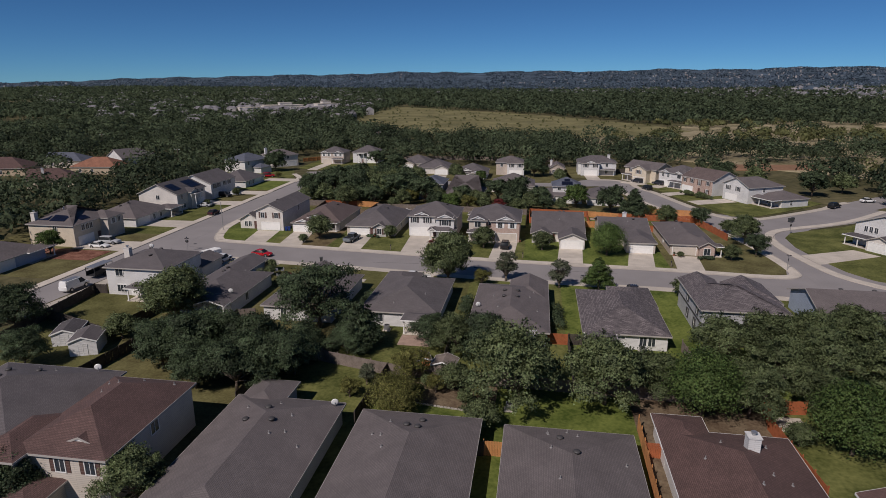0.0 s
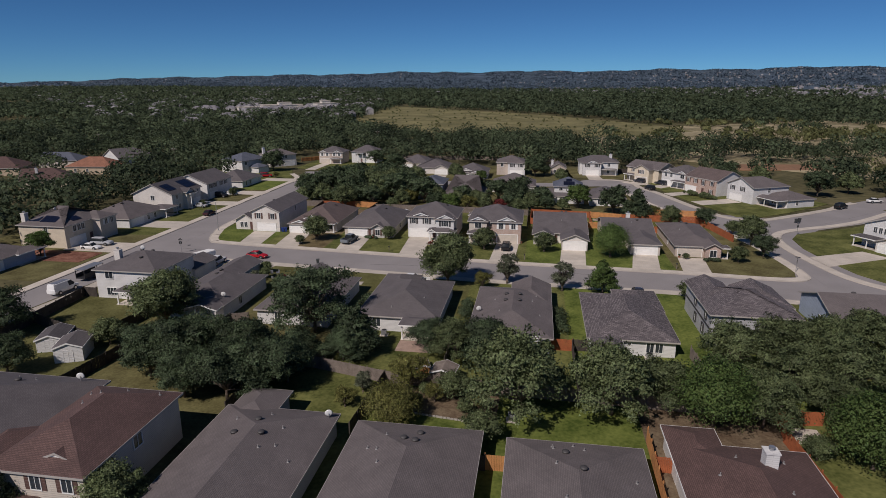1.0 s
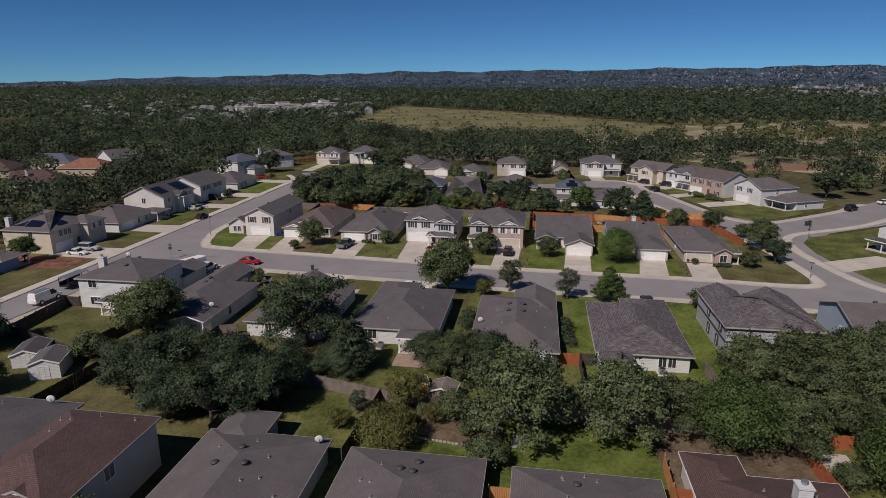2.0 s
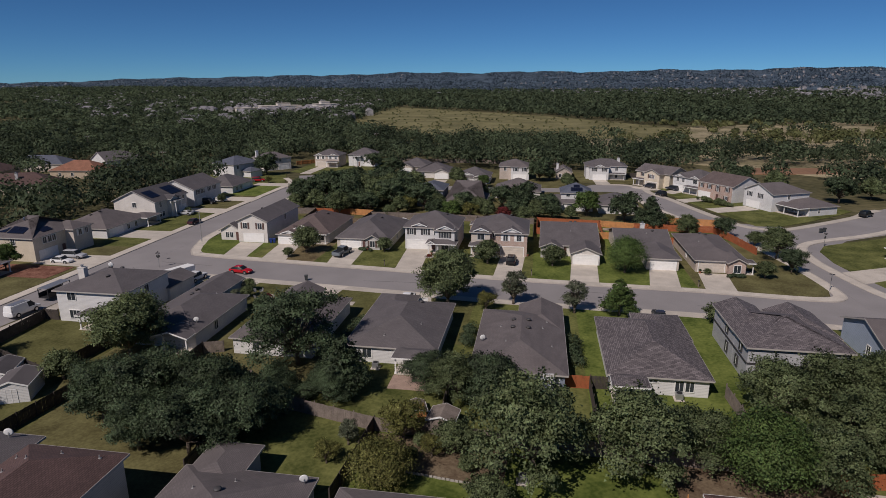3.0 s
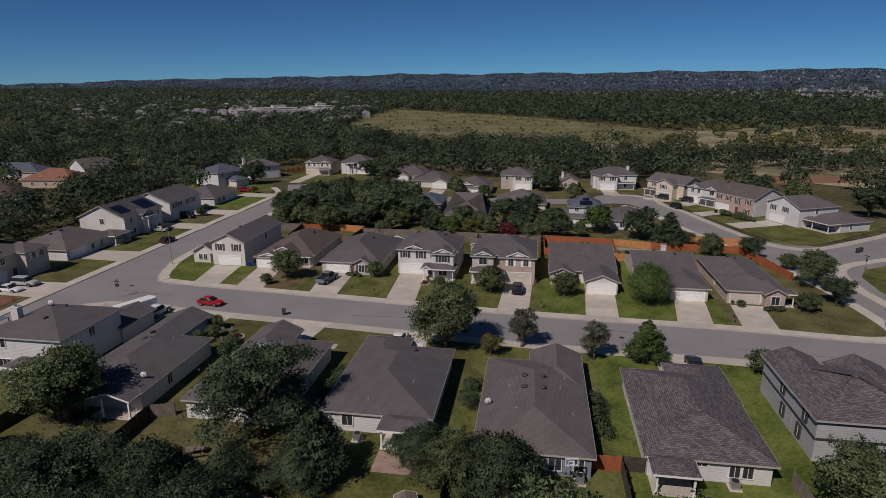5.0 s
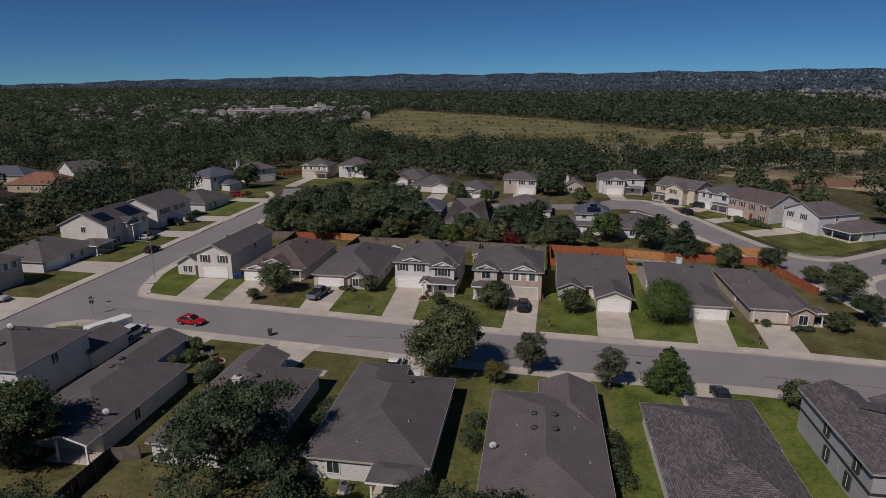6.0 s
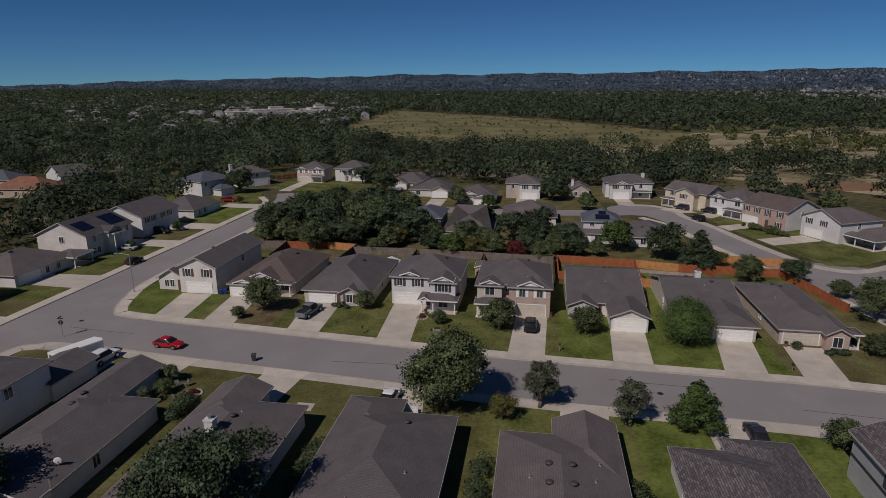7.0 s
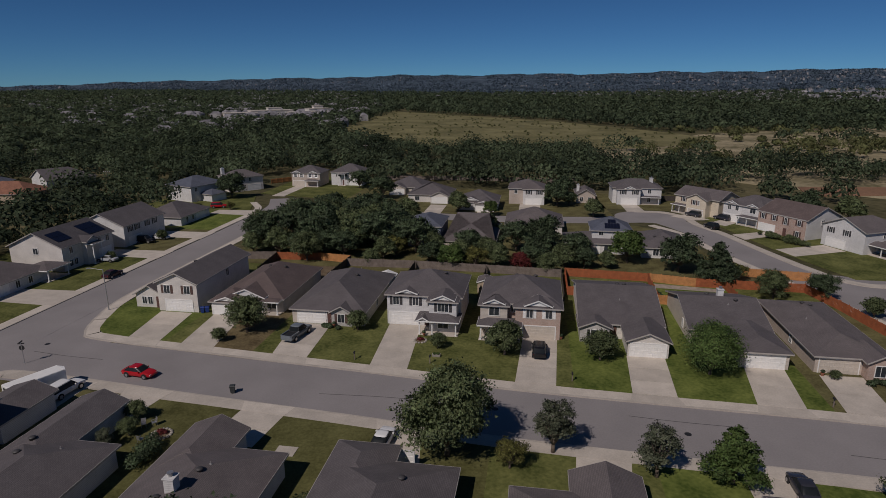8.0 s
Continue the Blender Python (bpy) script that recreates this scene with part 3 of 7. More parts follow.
# ---- houses ----
def roof_geo(x0, x1, y0, y1, ze, pitch, ends, axis, ov, th=0.16):
    X0, X1, Y0, Y1 = x0 - ov, x1 + ov, y0 - ov, y1 + ov
    zl = ze + th - ov * pitch
    if axis == "x":
        half = (Y1 - Y0) / 2
        zr, ym = zl + half * pitch, (Y0 + Y1) / 2
        A = (X0 + (half if ends[0] == "h" else 0), ym, zr)
        B = (X1 - (half if ends[1] == "h" else 0), ym, zr)
        c = [(X0, Y0, zl), (X1, Y0, zl), (X1, Y1, zl), (X0, Y1, zl)]
        top = [(c[0], c[1], B, A), (c[2], c[3], A, B), (c[1], c[2], B), (c[3], c[0], A)]
        edge = [c[0], c[1]] + ([B] if ends[1] == "g" else []) + [c[2], c[3]] + ([A] if ends[0] == "g" else [])
        tops = top[:2] + ([top[2]] if ends[1] == "h" else []) + ([top[3]] if ends[0] == "h" else [])
    else:
        half = (X1 - X0) / 2
        zr, xm = zl + half * pitch, (X0 + X1) / 2
        A = (xm, Y0 + (half if ends[0] == "h" else 0), zr)
        B = (xm, Y1 - (half if ends[1] == "h" else 0), zr)
        c = [(X0, Y0, zl), (X1, Y0, zl), (X1, Y1, zl), (X0, Y1, zl)]
        edge = [c[0]] + ([A] if ends[0] == "g" else []) + [c[1], c[2]] + ([B] if ends[1] == "g" else []) + [c[3]]
        tops = [(c[1], c[2], B, A), (c[3], c[0], A, B)] + ([(c[0], c[1], A)] if ends[0] == "h" else []) + ([(c[2], c[3], B)] if ends[1] == "h" else [])
    low = lambda p: (p[0], p[1], p[2] - th)
    g, f = Geo(), Geo()
    for t in tops:
        g.face(*t)
        g.face(*[low(p) for p in reversed(t)])
    for i in range(len(edge)):
        a, b = edge[i], edge[(i + 1) % len(edge)]
        g.face(low(a), low(b), b, a)
        # a board on the outer edge
        d = Vector((b[0] - a[0], b[1] - a[1], 0)).normalized()
        o = Vector((d.y, -d.x, 0)) * 0.04
        up = Vector((0, 0, 0.004))
        aa, bb = Vector(a) + o + up, Vector(b) + o + up
        dn = Vector((0, 0, -0.2))
        f.face(aa + dn, bb + dn, bb, aa)
        f.face(Vector(a) + up, aa, bb, Vector(b) + up)
        f.face(Vector(a) + up + dn, Vector(b) + up + dn, bb + dn, aa + dn)
    return g, f, (zl, zr)


TURN = dict(S=0, E=90, N=180, W=-90)


class House:
    def __init__(self, label, x, y, yaw=0, roof=None, wall=None, trim=None, category="house", name="house"):
        self.ob = thing(name, label, category, pose(x, y, 0, 0, 0, yaw))
        self.roof, self.wall, self.trim, self.blocks = roof or ROOF_GREY, wall or SIDING["white"], trim or FASCIA, []

    def block(self, x0, x1, y0, y1, eave=2.6, ends="hh", axis="x", pitch=0.42, wall=None, roof=None, ov=0.4, z0=0.0, trim=None):
        g, k = Geo(), 0.02 * len(self.blocks)
        x0, x1, y0, y1, eave = x0 - k, x1 + k, y0 - k, y1 + k, eave - k
        g.box(x0, x1, y0, y1, z0 - (0.05 if z0 == 0 else 0), eave)
        half = ((y1 - y0) if axis == "x" else (x1 - x0)) / 2
        ap = eave + half * pitch - 0.01
        for k, e in enumerate(ends):
            if e == "g" and axis == "x":
                x = (x0, x1)[k]
                a, b, c = (x, y0, eave), (x, y1, eave), (x, (y0 + y1) / 2, ap)
                g.face(*((b, a, c) if k == 0 else (a, b, c)))
            elif e == "g":
                y = (y0, y1)[k]
                a, b, c = (x0, y, eave), (x1, y, eave), ((x0 + x1) / 2, y, ap)
                g.face(*((a, b, c) if k == 0 else (b, a, c)))
        part("wall", g, wall or self.wall, self.ob)
        r, f, (zl, zr) = roof_geo(x0, x1, y0, y1, eave, pitch, ends, axis, ov)
        ro = part("roof", r, roof or self.roof, self.ob)
        part("fascia", f, trim or self.trim, ro)
        self.blocks.append((x0 - ov, x1 + ov, y0 - ov, y1 + ov, zl, pitch, ends, axis))
        return self

    def top(self, x, y):
        best = 0
        for X0, X1, Y0, Y1, zl, p, ends, axis in self.blocks:
            if X0 <= x <= X1 and Y0 <= y <= Y1:
                d = [y - Y0, Y1 - y] if axis == "x" else [x - X0, X1 - x]
                lo, hi = (x - X0, X1 - x) if axis == "x" else (y - Y0, Y1 - y)
                d += ([lo] if ends[0] == "h" else []) + ([hi] if ends[1] == "h" else [])
                best = max(best, zl + p * min(d))
        return best

    def proud(self):
        """Sets an opening on the face of the outermost of the overlapping walls."""
        return pose(0, -0.02 * max(0, len(self.blocks) - 1), 0)

    def window(self, x, y, z, face="S", w=0.95, h=1.3, shut=None, panes=2, frame=TRIM):
        wi = part("window", cached(("win", w, h, frame.name), lambda: ring_frame(w, h).mesh("window")), frame, self.ob, pose(x, y, z, 0, 0, TURN[face]) @ self.proud())
        pw = w / panes
        for i in range(panes):
            part("pane", cached(("pane", round(pw, 3), h), lambda: inset_panel(pw - 0.04, h, 1, 2, 0.03, -0.012, 0.03, "pane")), GLASS, wi, pose(-w / 2 + pw * (i + 0.5), 0, -h / 2))
            if i:
                part("mullion", cached(("mull", h), lambda: Geo().box(-0.025, 0.025, -0.055, 0.0, -h / 2, h / 2).mesh("mullion")), frame, wi, pose(-w / 2 + pw * i, 0, 0))
        if shut:
            for s in (-1, 1):
                part("shutter", cached(("shut", h, shut.name), lambda: inset_panel(0.42, h + 0.1, 1, 5, 0.05, -0.02, 0.05, "shutter")), shut, wi, pose(s * (w / 2 + 0.33), 0, -h / 2 - 0.05))
        return self

    def garage(self, x, y, face="S", w=4.9, h=2.15, material=TRIM):
        gd = part("garage_door", cached(("gar", w, h, material.name), lambda: inset_panel(w, h, max(4, int(w / 0.6)), 4, 0.07, -0.025, 0.06, "garage_door")), material, self.ob, pose(x, y, 0.05, 0, 0, TURN[face]) @ self.proud())
        part("door_trim", cached(("gtr", w, h), lambda: Geo().loft([[(p, q, r) for p, r in ((-w / 2 - 0.14, 0), (-w / 2 - 0.14, h + 0.14), (w / 2 + 0.14, h + 0.14), (w / 2 + 0.14, 0), (w / 2, 0), (w / 2, h), (-w / 2, h), (-w / 2, 0))] for q in (-0.07, 0.05)]).mesh("door_trim")), TRIM, gd)
        return self

    def door(self, x, y, face="S", material=DOOR):
        d = part("door", cached(("door", material.name), lambda: inset_panel(0.92, 2.05, 2, 3, 0.1, -0.02, 0.06, "door")), material, self.ob, pose(x, y, 0.12, 0, 0, TURN[face]) @ self.proud())
        part("handle", cached("handle", lambda: Geo().box(0.34, 0.4, -0.1, -0.04, 0.98, 1.08).mesh("handle")), METAL, d)
        return self

    def gablet(self, x, y, z, w, face="S", depth=2.2, pitch=0.5, wall=None, roof=None, k=0.3):
        """A small gable that stands out of the roof."""
        w, pitch, k = w * 0.9, pitch * 0.86, min(k, 0.2)
        m = pose(x, y, z, 0, 0, TURN[face])
        hgt = w / 2 * pitch
        g = Geo()
        a, b, c = (-w / 2, 0, 0), (w / 2, 0, 0), (0, 0, hgt)
        g.face(a, b, c)
        g.face((-w / 2, depth, 0), (0, depth, hgt), (w / 2, depth, 0))
        g.face(a, (-w / 2, depth, 0), (w / 2, depth, 0), b)
        ga = part("gable", g, wall or TRIM, self.ob, m)
        r, f, _ = roof_geo(-w / 2, w / 2, 0, depth, 0, pitch, "gg", "y", k, 0.12)
        part("gable_roof", r, roof or self.roof, ga)
        part("gable_fascia", f, TRIM if k > 0.1 else self.trim, ga)
        return self

    def chimney(self, x, y, h=1.3, w=1.0, d=0.8, material=None):
        z = self.top(x, y)
        c = part("chimney", Geo().loft([[(-w / 2 - o, -d / 2 - o, q), (w / 2 + o, -d / 2 - o, q), (w / 2 + o, d / 2 + o, q), (-w / 2 - o, d / 2 + o, q)] for o, q in ((0, -1.2), (0, h), (0.08, h), (0.08, h + 0.1))]), material or SIDING["white"], self.ob, pose(x, y, z))
        part("chimney_cap", lathe(((0.18, h + 0.1), (0.16, h + 0.4), (0.28, h + 0.4), (0.28, h + 0.48))), METAL, c)
        return self

    def vents(self, *pts, pipes=()):
        def dome():
            rings = []
            for r, z in ((0.3, -0.2), (0.3, 0.1), (0.36, 0.12), (0.34, 0.2), (0.22, 0.27), (0.05, 0.3)):
                rings.append([(r * math.cos(i * math.pi / 5), r * math.sin(i * math.pi / 5), z) for i in range(10)])
            return Geo().loft(rings).mesh("roof_vent", smooth=True)
        for x, y in pts:
            part("roof_vent", cached("vent", dome), VENT, self.ob, pose(x, y, self.top(x, y)))
        for x, y in pipes:
            part("vent_pipe", cached("pipe", lambda: lathe(((0.16, -0.1), (0.16, 0.0), (0.06, 0.06), (0.05, 0.28))).mesh("vent_pipe")), PIPE, self.ob, pose(x, y, self.top(x, y)))
        return self

    def porch(self, x0, x1, y0, y1, eave=2.5, ends="hh", axis="x", pitch=0.3, posts=(), roof=None, trim=None):
        """A roof on posts over a slab."""
        r, f, (zl, zr) = roof_geo(x0, x1, y0, y1, eave, pitch, ends, axis, 0.25)
        ro = part("porch_roof", r, roof or self.roof, self.ob)
        part("fascia", f, trim or TRIM, ro)
        part("porch_slab", Geo().box(x0, x1, y0, y1, 0.0, 0.2), CONCRETE, self.ob)
        for px, py in posts:
            part("post", cached(("post", eave), lambda: Geo().loft([[(-o, -o, q), (o, -o, q), (o, o, q), (-o, o, q)] for o, q in ((0.14, 0.15), (0.14, 0.4), (0.09, 0.4), (0.09, eave + 0.02))]).mesh("post")), TRIM, self.ob, pose(px, py, 0))
        return self

    def dish(self, x, y, face=200):
        z = self.top(x, y)
        d = part("dish_mount", cached("dmount", lambda: Geo().tube((0, 0, -0.1), (0, 0, 0.5), 0.03, 0.03, 6).tube((0, 0, 0.5), (0, -0.35, 0.45), 0.02, 0.02, 6).mesh("dish_mount")), METAL, self.ob, pose(x, y, z, 0, 0, face))
        def bowl():
            rings = [[(r * math.cos(i * math.pi / 7), -0.05 - 0.25 * r * r, 0.5 + r * 0.95 * math.sin(i * math.pi / 7)) for i in range(14)] for r in (0.42, 0.3, 0.15, 0.03)]
            return Geo().loft(rings).mesh("satellite_dish", smooth=True)
        part("satellite_dish", cached("bowl", bowl), LAMP, d)
        return self

    def solar(self, x0, x1, y0, y1, nx, ny):
        """Panels lying on one slope of the roof."""
        z = [[self.top(x, y) + 0.12 for y in (y0, y1)] for x in (x0, x1)]
        P = lambda u, v: Vector((x0 + (x1 - x0) * u, y0 + (y1 - y0) * v, (z[0][0] * (1 - u) + z[1][0] * u) * (1 - v) + (z[0][1] * (1 - u) + z[1][1] * u) * v))
        for i in range(nx):
            for j in range(ny):
                u0, u1, v0, v1 = (i + 0.03) / nx, (i + 0.97) / nx, (j + 0.03) / ny, (j + 0.97) / ny
                q = [P(u0, v0), P(u1, v0), P(u1, v1), P(u0, v1)]
                part("solar_panel", Geo().loft([[p - Vector((0, 0, 0.05)) for p in q], q]), PANEL, self.ob, label="dark blue solar panel")
        return self


W, C, T = SIDING["white"], SIDING["cream"], SIDING["tan"]
# far row, fronts to the street
h = House("two-storey pale house with shaded side wall beside the corner", -78.4, 14.4, roof=ROOF_GREY, wall=SIDING["pale"])
h.block(0.9, 8.2, 0, 19, 5.3, "gg", "y", 0.46).block(-4.2, 0.95, 1.2, 8, 2.6, "gh", "y", 0.6)
h.garage(4.7, 0).window(2.7, 0, 4.1, w=1.05, h=1.4, shut=SHUTTER_BROWN).window(6.4, 0, 4.1, w=1.05, h=1.4, shut=SHUTTER_BROWN).window(-2.6, 1.2, 1.4, w=0.8).window(-1.5, 1.2, 1.4, w=0.8).door(0.1, 1.2)
h.window(8.2, 10.5, 4.2, "E").vents((3.0, 9)).block(1.8, 7.3, 19, 20, 5.3, "hh", "x", 0.3)
h = House("one-storey house with brown roof and white front gables", -67.5, 14, roof=ROOF_UMBER, wall=SIDING["pale"])
h.block(0, 11.7, 2.6, 21, 2.6, "hh", "y", 0.46).block(0, 5.4, 0, 6, 2.6, "hh", "y", 0.46).garage(2.7, 0)
h.gablet(2.9, -0.3, 2.75, 4.2, pitch=0.42, depth=3).gablet(5.4, 1.7, 2.9, 7.4, pitch=0.48, depth=5.5, wall=SIDING["white"])
h.porch(5.6, 11.5, 0.9, 2.7, 2.5, posts=((6.0, 1.1), (8.6, 1.1), (11.2, 1.1)), pitch=0.2).door(7, 2.6).window(9.6, 2.6, 1.4, w=1.6).vents((5, 13), (7.5, 14))
h = House("one-storey house with grey hip roof and stone entry gable", -52.6, 12.6, roof=ROOF_GREY, wall=SIDING["beige"])
h.block(0, 12.2, 0.2, 20.4, 2.6, "hh", "y", 0.46).block(6.9, 10.2, -0.4, 5, 2.6, "gh", "y", 0.55, wall=STONE)
h.garage(3.4, 0.2).window(8.5, -0.4, 1.45, w=1.1, h=1.4, shut=SHUTTER_BROWN).door(6.2, 0.2).vents((7.6, 12), pipes=((7.2, 16),))
h.window(12.2, 8, 1.5, "E")
h = House("two-storey white house with dark shutters and front porch", -37, 14.5, roof=ROOF_GREY, wall=W)
h.block(0, 12, 0, 11.6, 5.3, "hh", "x", 0.44).block(7.3, 11.6, -2.2, 3, 5.3, "hh", "y", 0.44, roof=ROOF_GREY)
h.gablet(3.3, -0.2, 5.55, 3.6, pitch=0.42, depth=2.6).gablet(9.5, -2.4, 5.5, 3.8, pitch=0.5, depth=2.6)
h.garage(2.9, 0).window(1.5, 0, 4.2, shut=SHUTTER).window(4.7, 0, 4.2, shut=SHUTTER).window(6.9, 0, 4.2, w=0.5)
h.window(9.5, -2.2, 4.2, w=1.7, shut=SHUTTER, panes=3).porch(5.6, 12.0, -3.9, -0.1, 2.5, posts=((6, -3.7), (8, -3.7), (11.7, -3.7)), pitch=0.34, ends="hh")
h.gablet(6.6, -4.0, 2.6, 1.8, pitch=0.7, depth=1.6).door(6.6, 0).window(9.5, -2.2, 1.4, w=1.6).vents((8.6, 6.8))
h = House("two-storey pink brick house with covered porch", -21.6, 11.8, roof=ROOF_GREY, wall=BRICK)
h.block(0, 12.1, 1.4, 13.4, 5.3, "hh", "x", 0.44).block(0, 4.1, 0.2, 4, 5.3, "hh", "y", 0.44, wall=SIDING["beige"]).block(5.4, 12.1, 0, 4, 5.3, "hh", "x", 0.4)
h.gablet(2.1, 0.0, 5.5, 3.4, pitch=0.5).gablet(8.8, -0.2, 5.5, 4.4, pitch=0.5, depth=2.6)
h.garage(9, 0, w=4.8, material=TRIM_TAN).window(2.1, 0.2, 4.2, w=1.5, panes=2).window(5, 1.4, 4.3, w=0.7, h=0.9).window(7.5, 0, 4.2, shut=TRIM).window(10.4, 0, 4.2, shut=TRIM)
h.porch(-0.1, 6.2, -1.8, 1.4, 2.6, posts=((0.2, -1.6), (3.4, -1.6), (5.6, -1.6)), pitch=0.32).door(4.9, 1.4).window(2.1, 0.2, 1.4, w=1.6).vents((5.2, 9.4), (8.2, 9.6))
h = House("one-storey grey-roofed house with white garage and brick window gable", -6.3, 7.6, roof=ROOF_GREY, wall=SIDING["pale"])
h.block(0, 12.1, 6, 26.6, 2.6, "gg", "x", 0.27).block(6.3, 11.9, 0, 9, 2.6, "gh", "y", 0.42).block(-0.1, 4.2, 4.3, 9, 2.6, "gh", "y", 0.42, wall=STONE)
h.garage(9.1, 0).window(2.05, 4.3, 1.4, w=1.2, h=1.4, shut=SHUTTER).door(4.9, 6).vents((6.6, 17.5), (7.6, 17), pipes=((6.4, 12),))
h = House("one-storey house with long grey roof and white garage", 9.8, 6.3, roof=ROOF_GREY, wall=SIDING["beige"])
h.block(0, 11.2, 7.2, 24, 2.6, "gg", "x", 0.27).block(5, 11.2, 0, 12, 2.6, "hh", "y", 0.32)
h.garage(8.2, 0).window(2.4, 7.2, 1.4, shut=SHUTTER).window(0, 12, 1.6, "W", w=0.7).chimney(6.3, 16.5, 1.1, 0.9, 0.9).vents((8.2, 14.6), (5, 19), pipes=((6.8, 13.4),))
h = House("one-storey brick house with wide brown garage", 24.2, 5.4, roof=ROOF_BROWN, wall=BRICK_TAN)
h.block(0, 9.6, 0.8, 22.6, 2.6, "hh", "y", 0.28).block(5.9, 9.0, -0.6, 6, 2.7, "gh", "y", 0.55, wall=BRICK)
h.garage(3, 0.8, material=TRIM_TAN).window(7.45, -0.6, 1.4, w=1.3, h=1.5).porch(9.0, 10.8, 0, 2.4, 2.5, posts=((10.6, 0.2),), pitch=0.2).vents((4.6, 18), (5.6, 17.4), pipes=((3, 12),))
h.window(0, 9, 1.6, "W", w=0.8)

# near row, backs to the camera's start
h = House("two-storey white house with low garage wing", -82.3, -37, roof=ROOF_GREY, wall=W)
h.block(0.4, 12, 0.4, 12, 5.3, "hh", "x", 0.34).block(7, 12.4, 11.5, 19, 2.6, "hg", "y", 0.34)
h.chimney(2.2, 4.5, 1.7, 1.1, 0.9, SIDING["pale"]).window(3, 0.4, 4.4, w=1.4).window(3.2, 0.4, 1.4, w=1.8, panes=3).door(5.4, 0.4, material=TRIM).window(12, 6, 4.2, "E", w=1.1)
h.porch(6, 10, -2.6, 0.3, 2.5, posts=((6.3, -2.4), (9.7, -2.4)), pitch=0.2).vents((4.5, 8), (6.2, 8.6), (7, 4), pipes=((8, 9),)).dish(5.2, 7.2)
h = House("long one-storey house with grey roof and white side wall", -66, -45.4, roof=ROOF_GREY, wall=SIDING["white"])
h.block(0.8, 11.2, 2.4, 18, 2.6, "hh", "y", 0.33).block(0.8, 6.2, 14, 26.4, 2.6, "hg", "y", 0.38)
h.porch(6, 11.2, 0.2, 3.4, 2.55, "gg", "y", 0.3, posts=((11, 0.33), (7.6, 0.33))).garage(3.4, 26.4, "N").window(11.2, 8, 1.5, "E").vents((4, 14), (3.4, 16.5), pipes=((7.4, 15.5),)).dish(10.2, 4.6)
h.window(3, 2.4, 1.4, w=1.6)
h = House("one-storey house with brown roof and white chimney", -49.4, -44, roof=ROOF_BROWN, wall=SIDING["white"])
h.block(0.6, 12, 0.4, 17.8, 2.6, "hh", "y", 0.34).block(0.6, 6.1, 13, 21.6, 2.6, "hg", "y", 0.42)
h.chimney(6.0, 8.9, 1.2, 0.9, 0.9).garage(3.4, 21.6, "N").window(9, 0.4, 1.5, w=1.6).vents((6.8, 11.8), (5, 8), pipes=((7.2, 13),)).window(4, 0.4, 1.5)
h = House("one-storey house with wide grey hip roof", -32.6, -43.8, roof=ROOF_GREY, wall=SIDING["white"])
h.block(0.2, 12.3, 0.4, 17.8, 2.6, "hh", "y", 0.34).block(0.2, 6, 13, 20.6, 2.6, "hh", "y", 0.34)
h.porch(7.4, 12, -2.6, 0.4, 2.5, posts=((7.6, -2.4), (11.7, -2.4)), pitch=0.25).window(3, 0.4, 1.5, w=1.2).garage(5.4, 20.6, "N", w=4.4).vents((8, 13.6), pipes=((5, 2.2), (9.4, 6)))
h = House("one-storey house with large plain grey roof", -15, -48.4, roof=ROOF_BROWN, wall=SIDING["slate"])
h.block(0.2, 11.5, 0.4, 20.4, 2.6, "hh", "y", 0.28).block(5.6, 11.5, 14, 23.6, 2.6, "hg", "y", 0.40)
h.window(10.3, 0.4, 1.45, w=0.95, h=1.3).window(8, 0.4, 1.4, w=1.2).garage(8.5, 23.6, "N").vents((4.7, 13.6), (6.8, 13.6), (4.7, 10.8), (6.8, 10.8), pipes=((9.4, 15), (3, 12), (8.8, 12.2), (4, 6.5), (10, 7)))
h.dish(0.8, 8)
h = House("one-storey house with mottled shingle roof and white rear wall", 1.8, -47, roof=ROOF_MOTTLED, wall=SIDING["white"])
h.block(0.2, 11.7, 0.4, 18.6, 2.6, "hh", "y", 0.35, ov=0.45).block(5.6, 11.9, 12, 21, 2.6, "hh", "y", 0.34)
h.porch(0.3, 4.2, -2.6, 0.4, 2.45, "hh", "x", 0.25, posts=((0.6, -2.4), (4.0, -2.4))).window(8.3, 0.4, 1.45, w=0.95).window(9.5, 0.4, 1.45, w=0.95)
h.garage(8.8, 21, "N").window(5.2, 0.4, 1.9, w=1.1, h=0.33).window(0.2, 13, 1.6, "W", w=0.7)
h = House("two-storey grey house with ribbed roof and two peaks", 18.9, -42, roof=ROOF_MOTTLED, wall=SIDING["grey"])
h.block(0.2, 12.0, 0.4, 13, 5.0, "hh", "x", 0.30).block(0.2, 5.4, 6, 15.4, 5.0, "hg", "y", 0.42).block(6.6, 12.4, 5, 14.0, 5.0, "hg", "y", 0.42)
for face, wx, wy in (("W", 0.14, 7.9), ("S", 6.1, 0.36)):
    part("belt_board", Geo().box(-7.5 if face == "W" else -5.9, 7.5 if face == "W" else 5.9, -0.04, 0.03, 2.62, 2.86), SHUTTER, h.ob, pose(wx, wy, 0, 0, 0, TURN[face]))
h.window(0.14, 4, 1.5, "W", frame=SHUTTER).window(0.14, 9, 4.0, "W", frame=SHUTTER).window(0.14, 3, 4.0, "W", frame=SHUTTER).window(0.14, 8.4, 1.5, "W", frame=SHUTTER).window(9.4, 0.36, 3.9, w=1.3).garage(9.6, 14.0, "N", w=4.6).block(6.8, 12.2, 12, 17.0, 2.6, "hh", "x", 0.35)
h = House("blue-walled one-storey house with brown roof", 37.6, -37.4, roof=ROOF_BROWN, wall=SIDING["blue"])
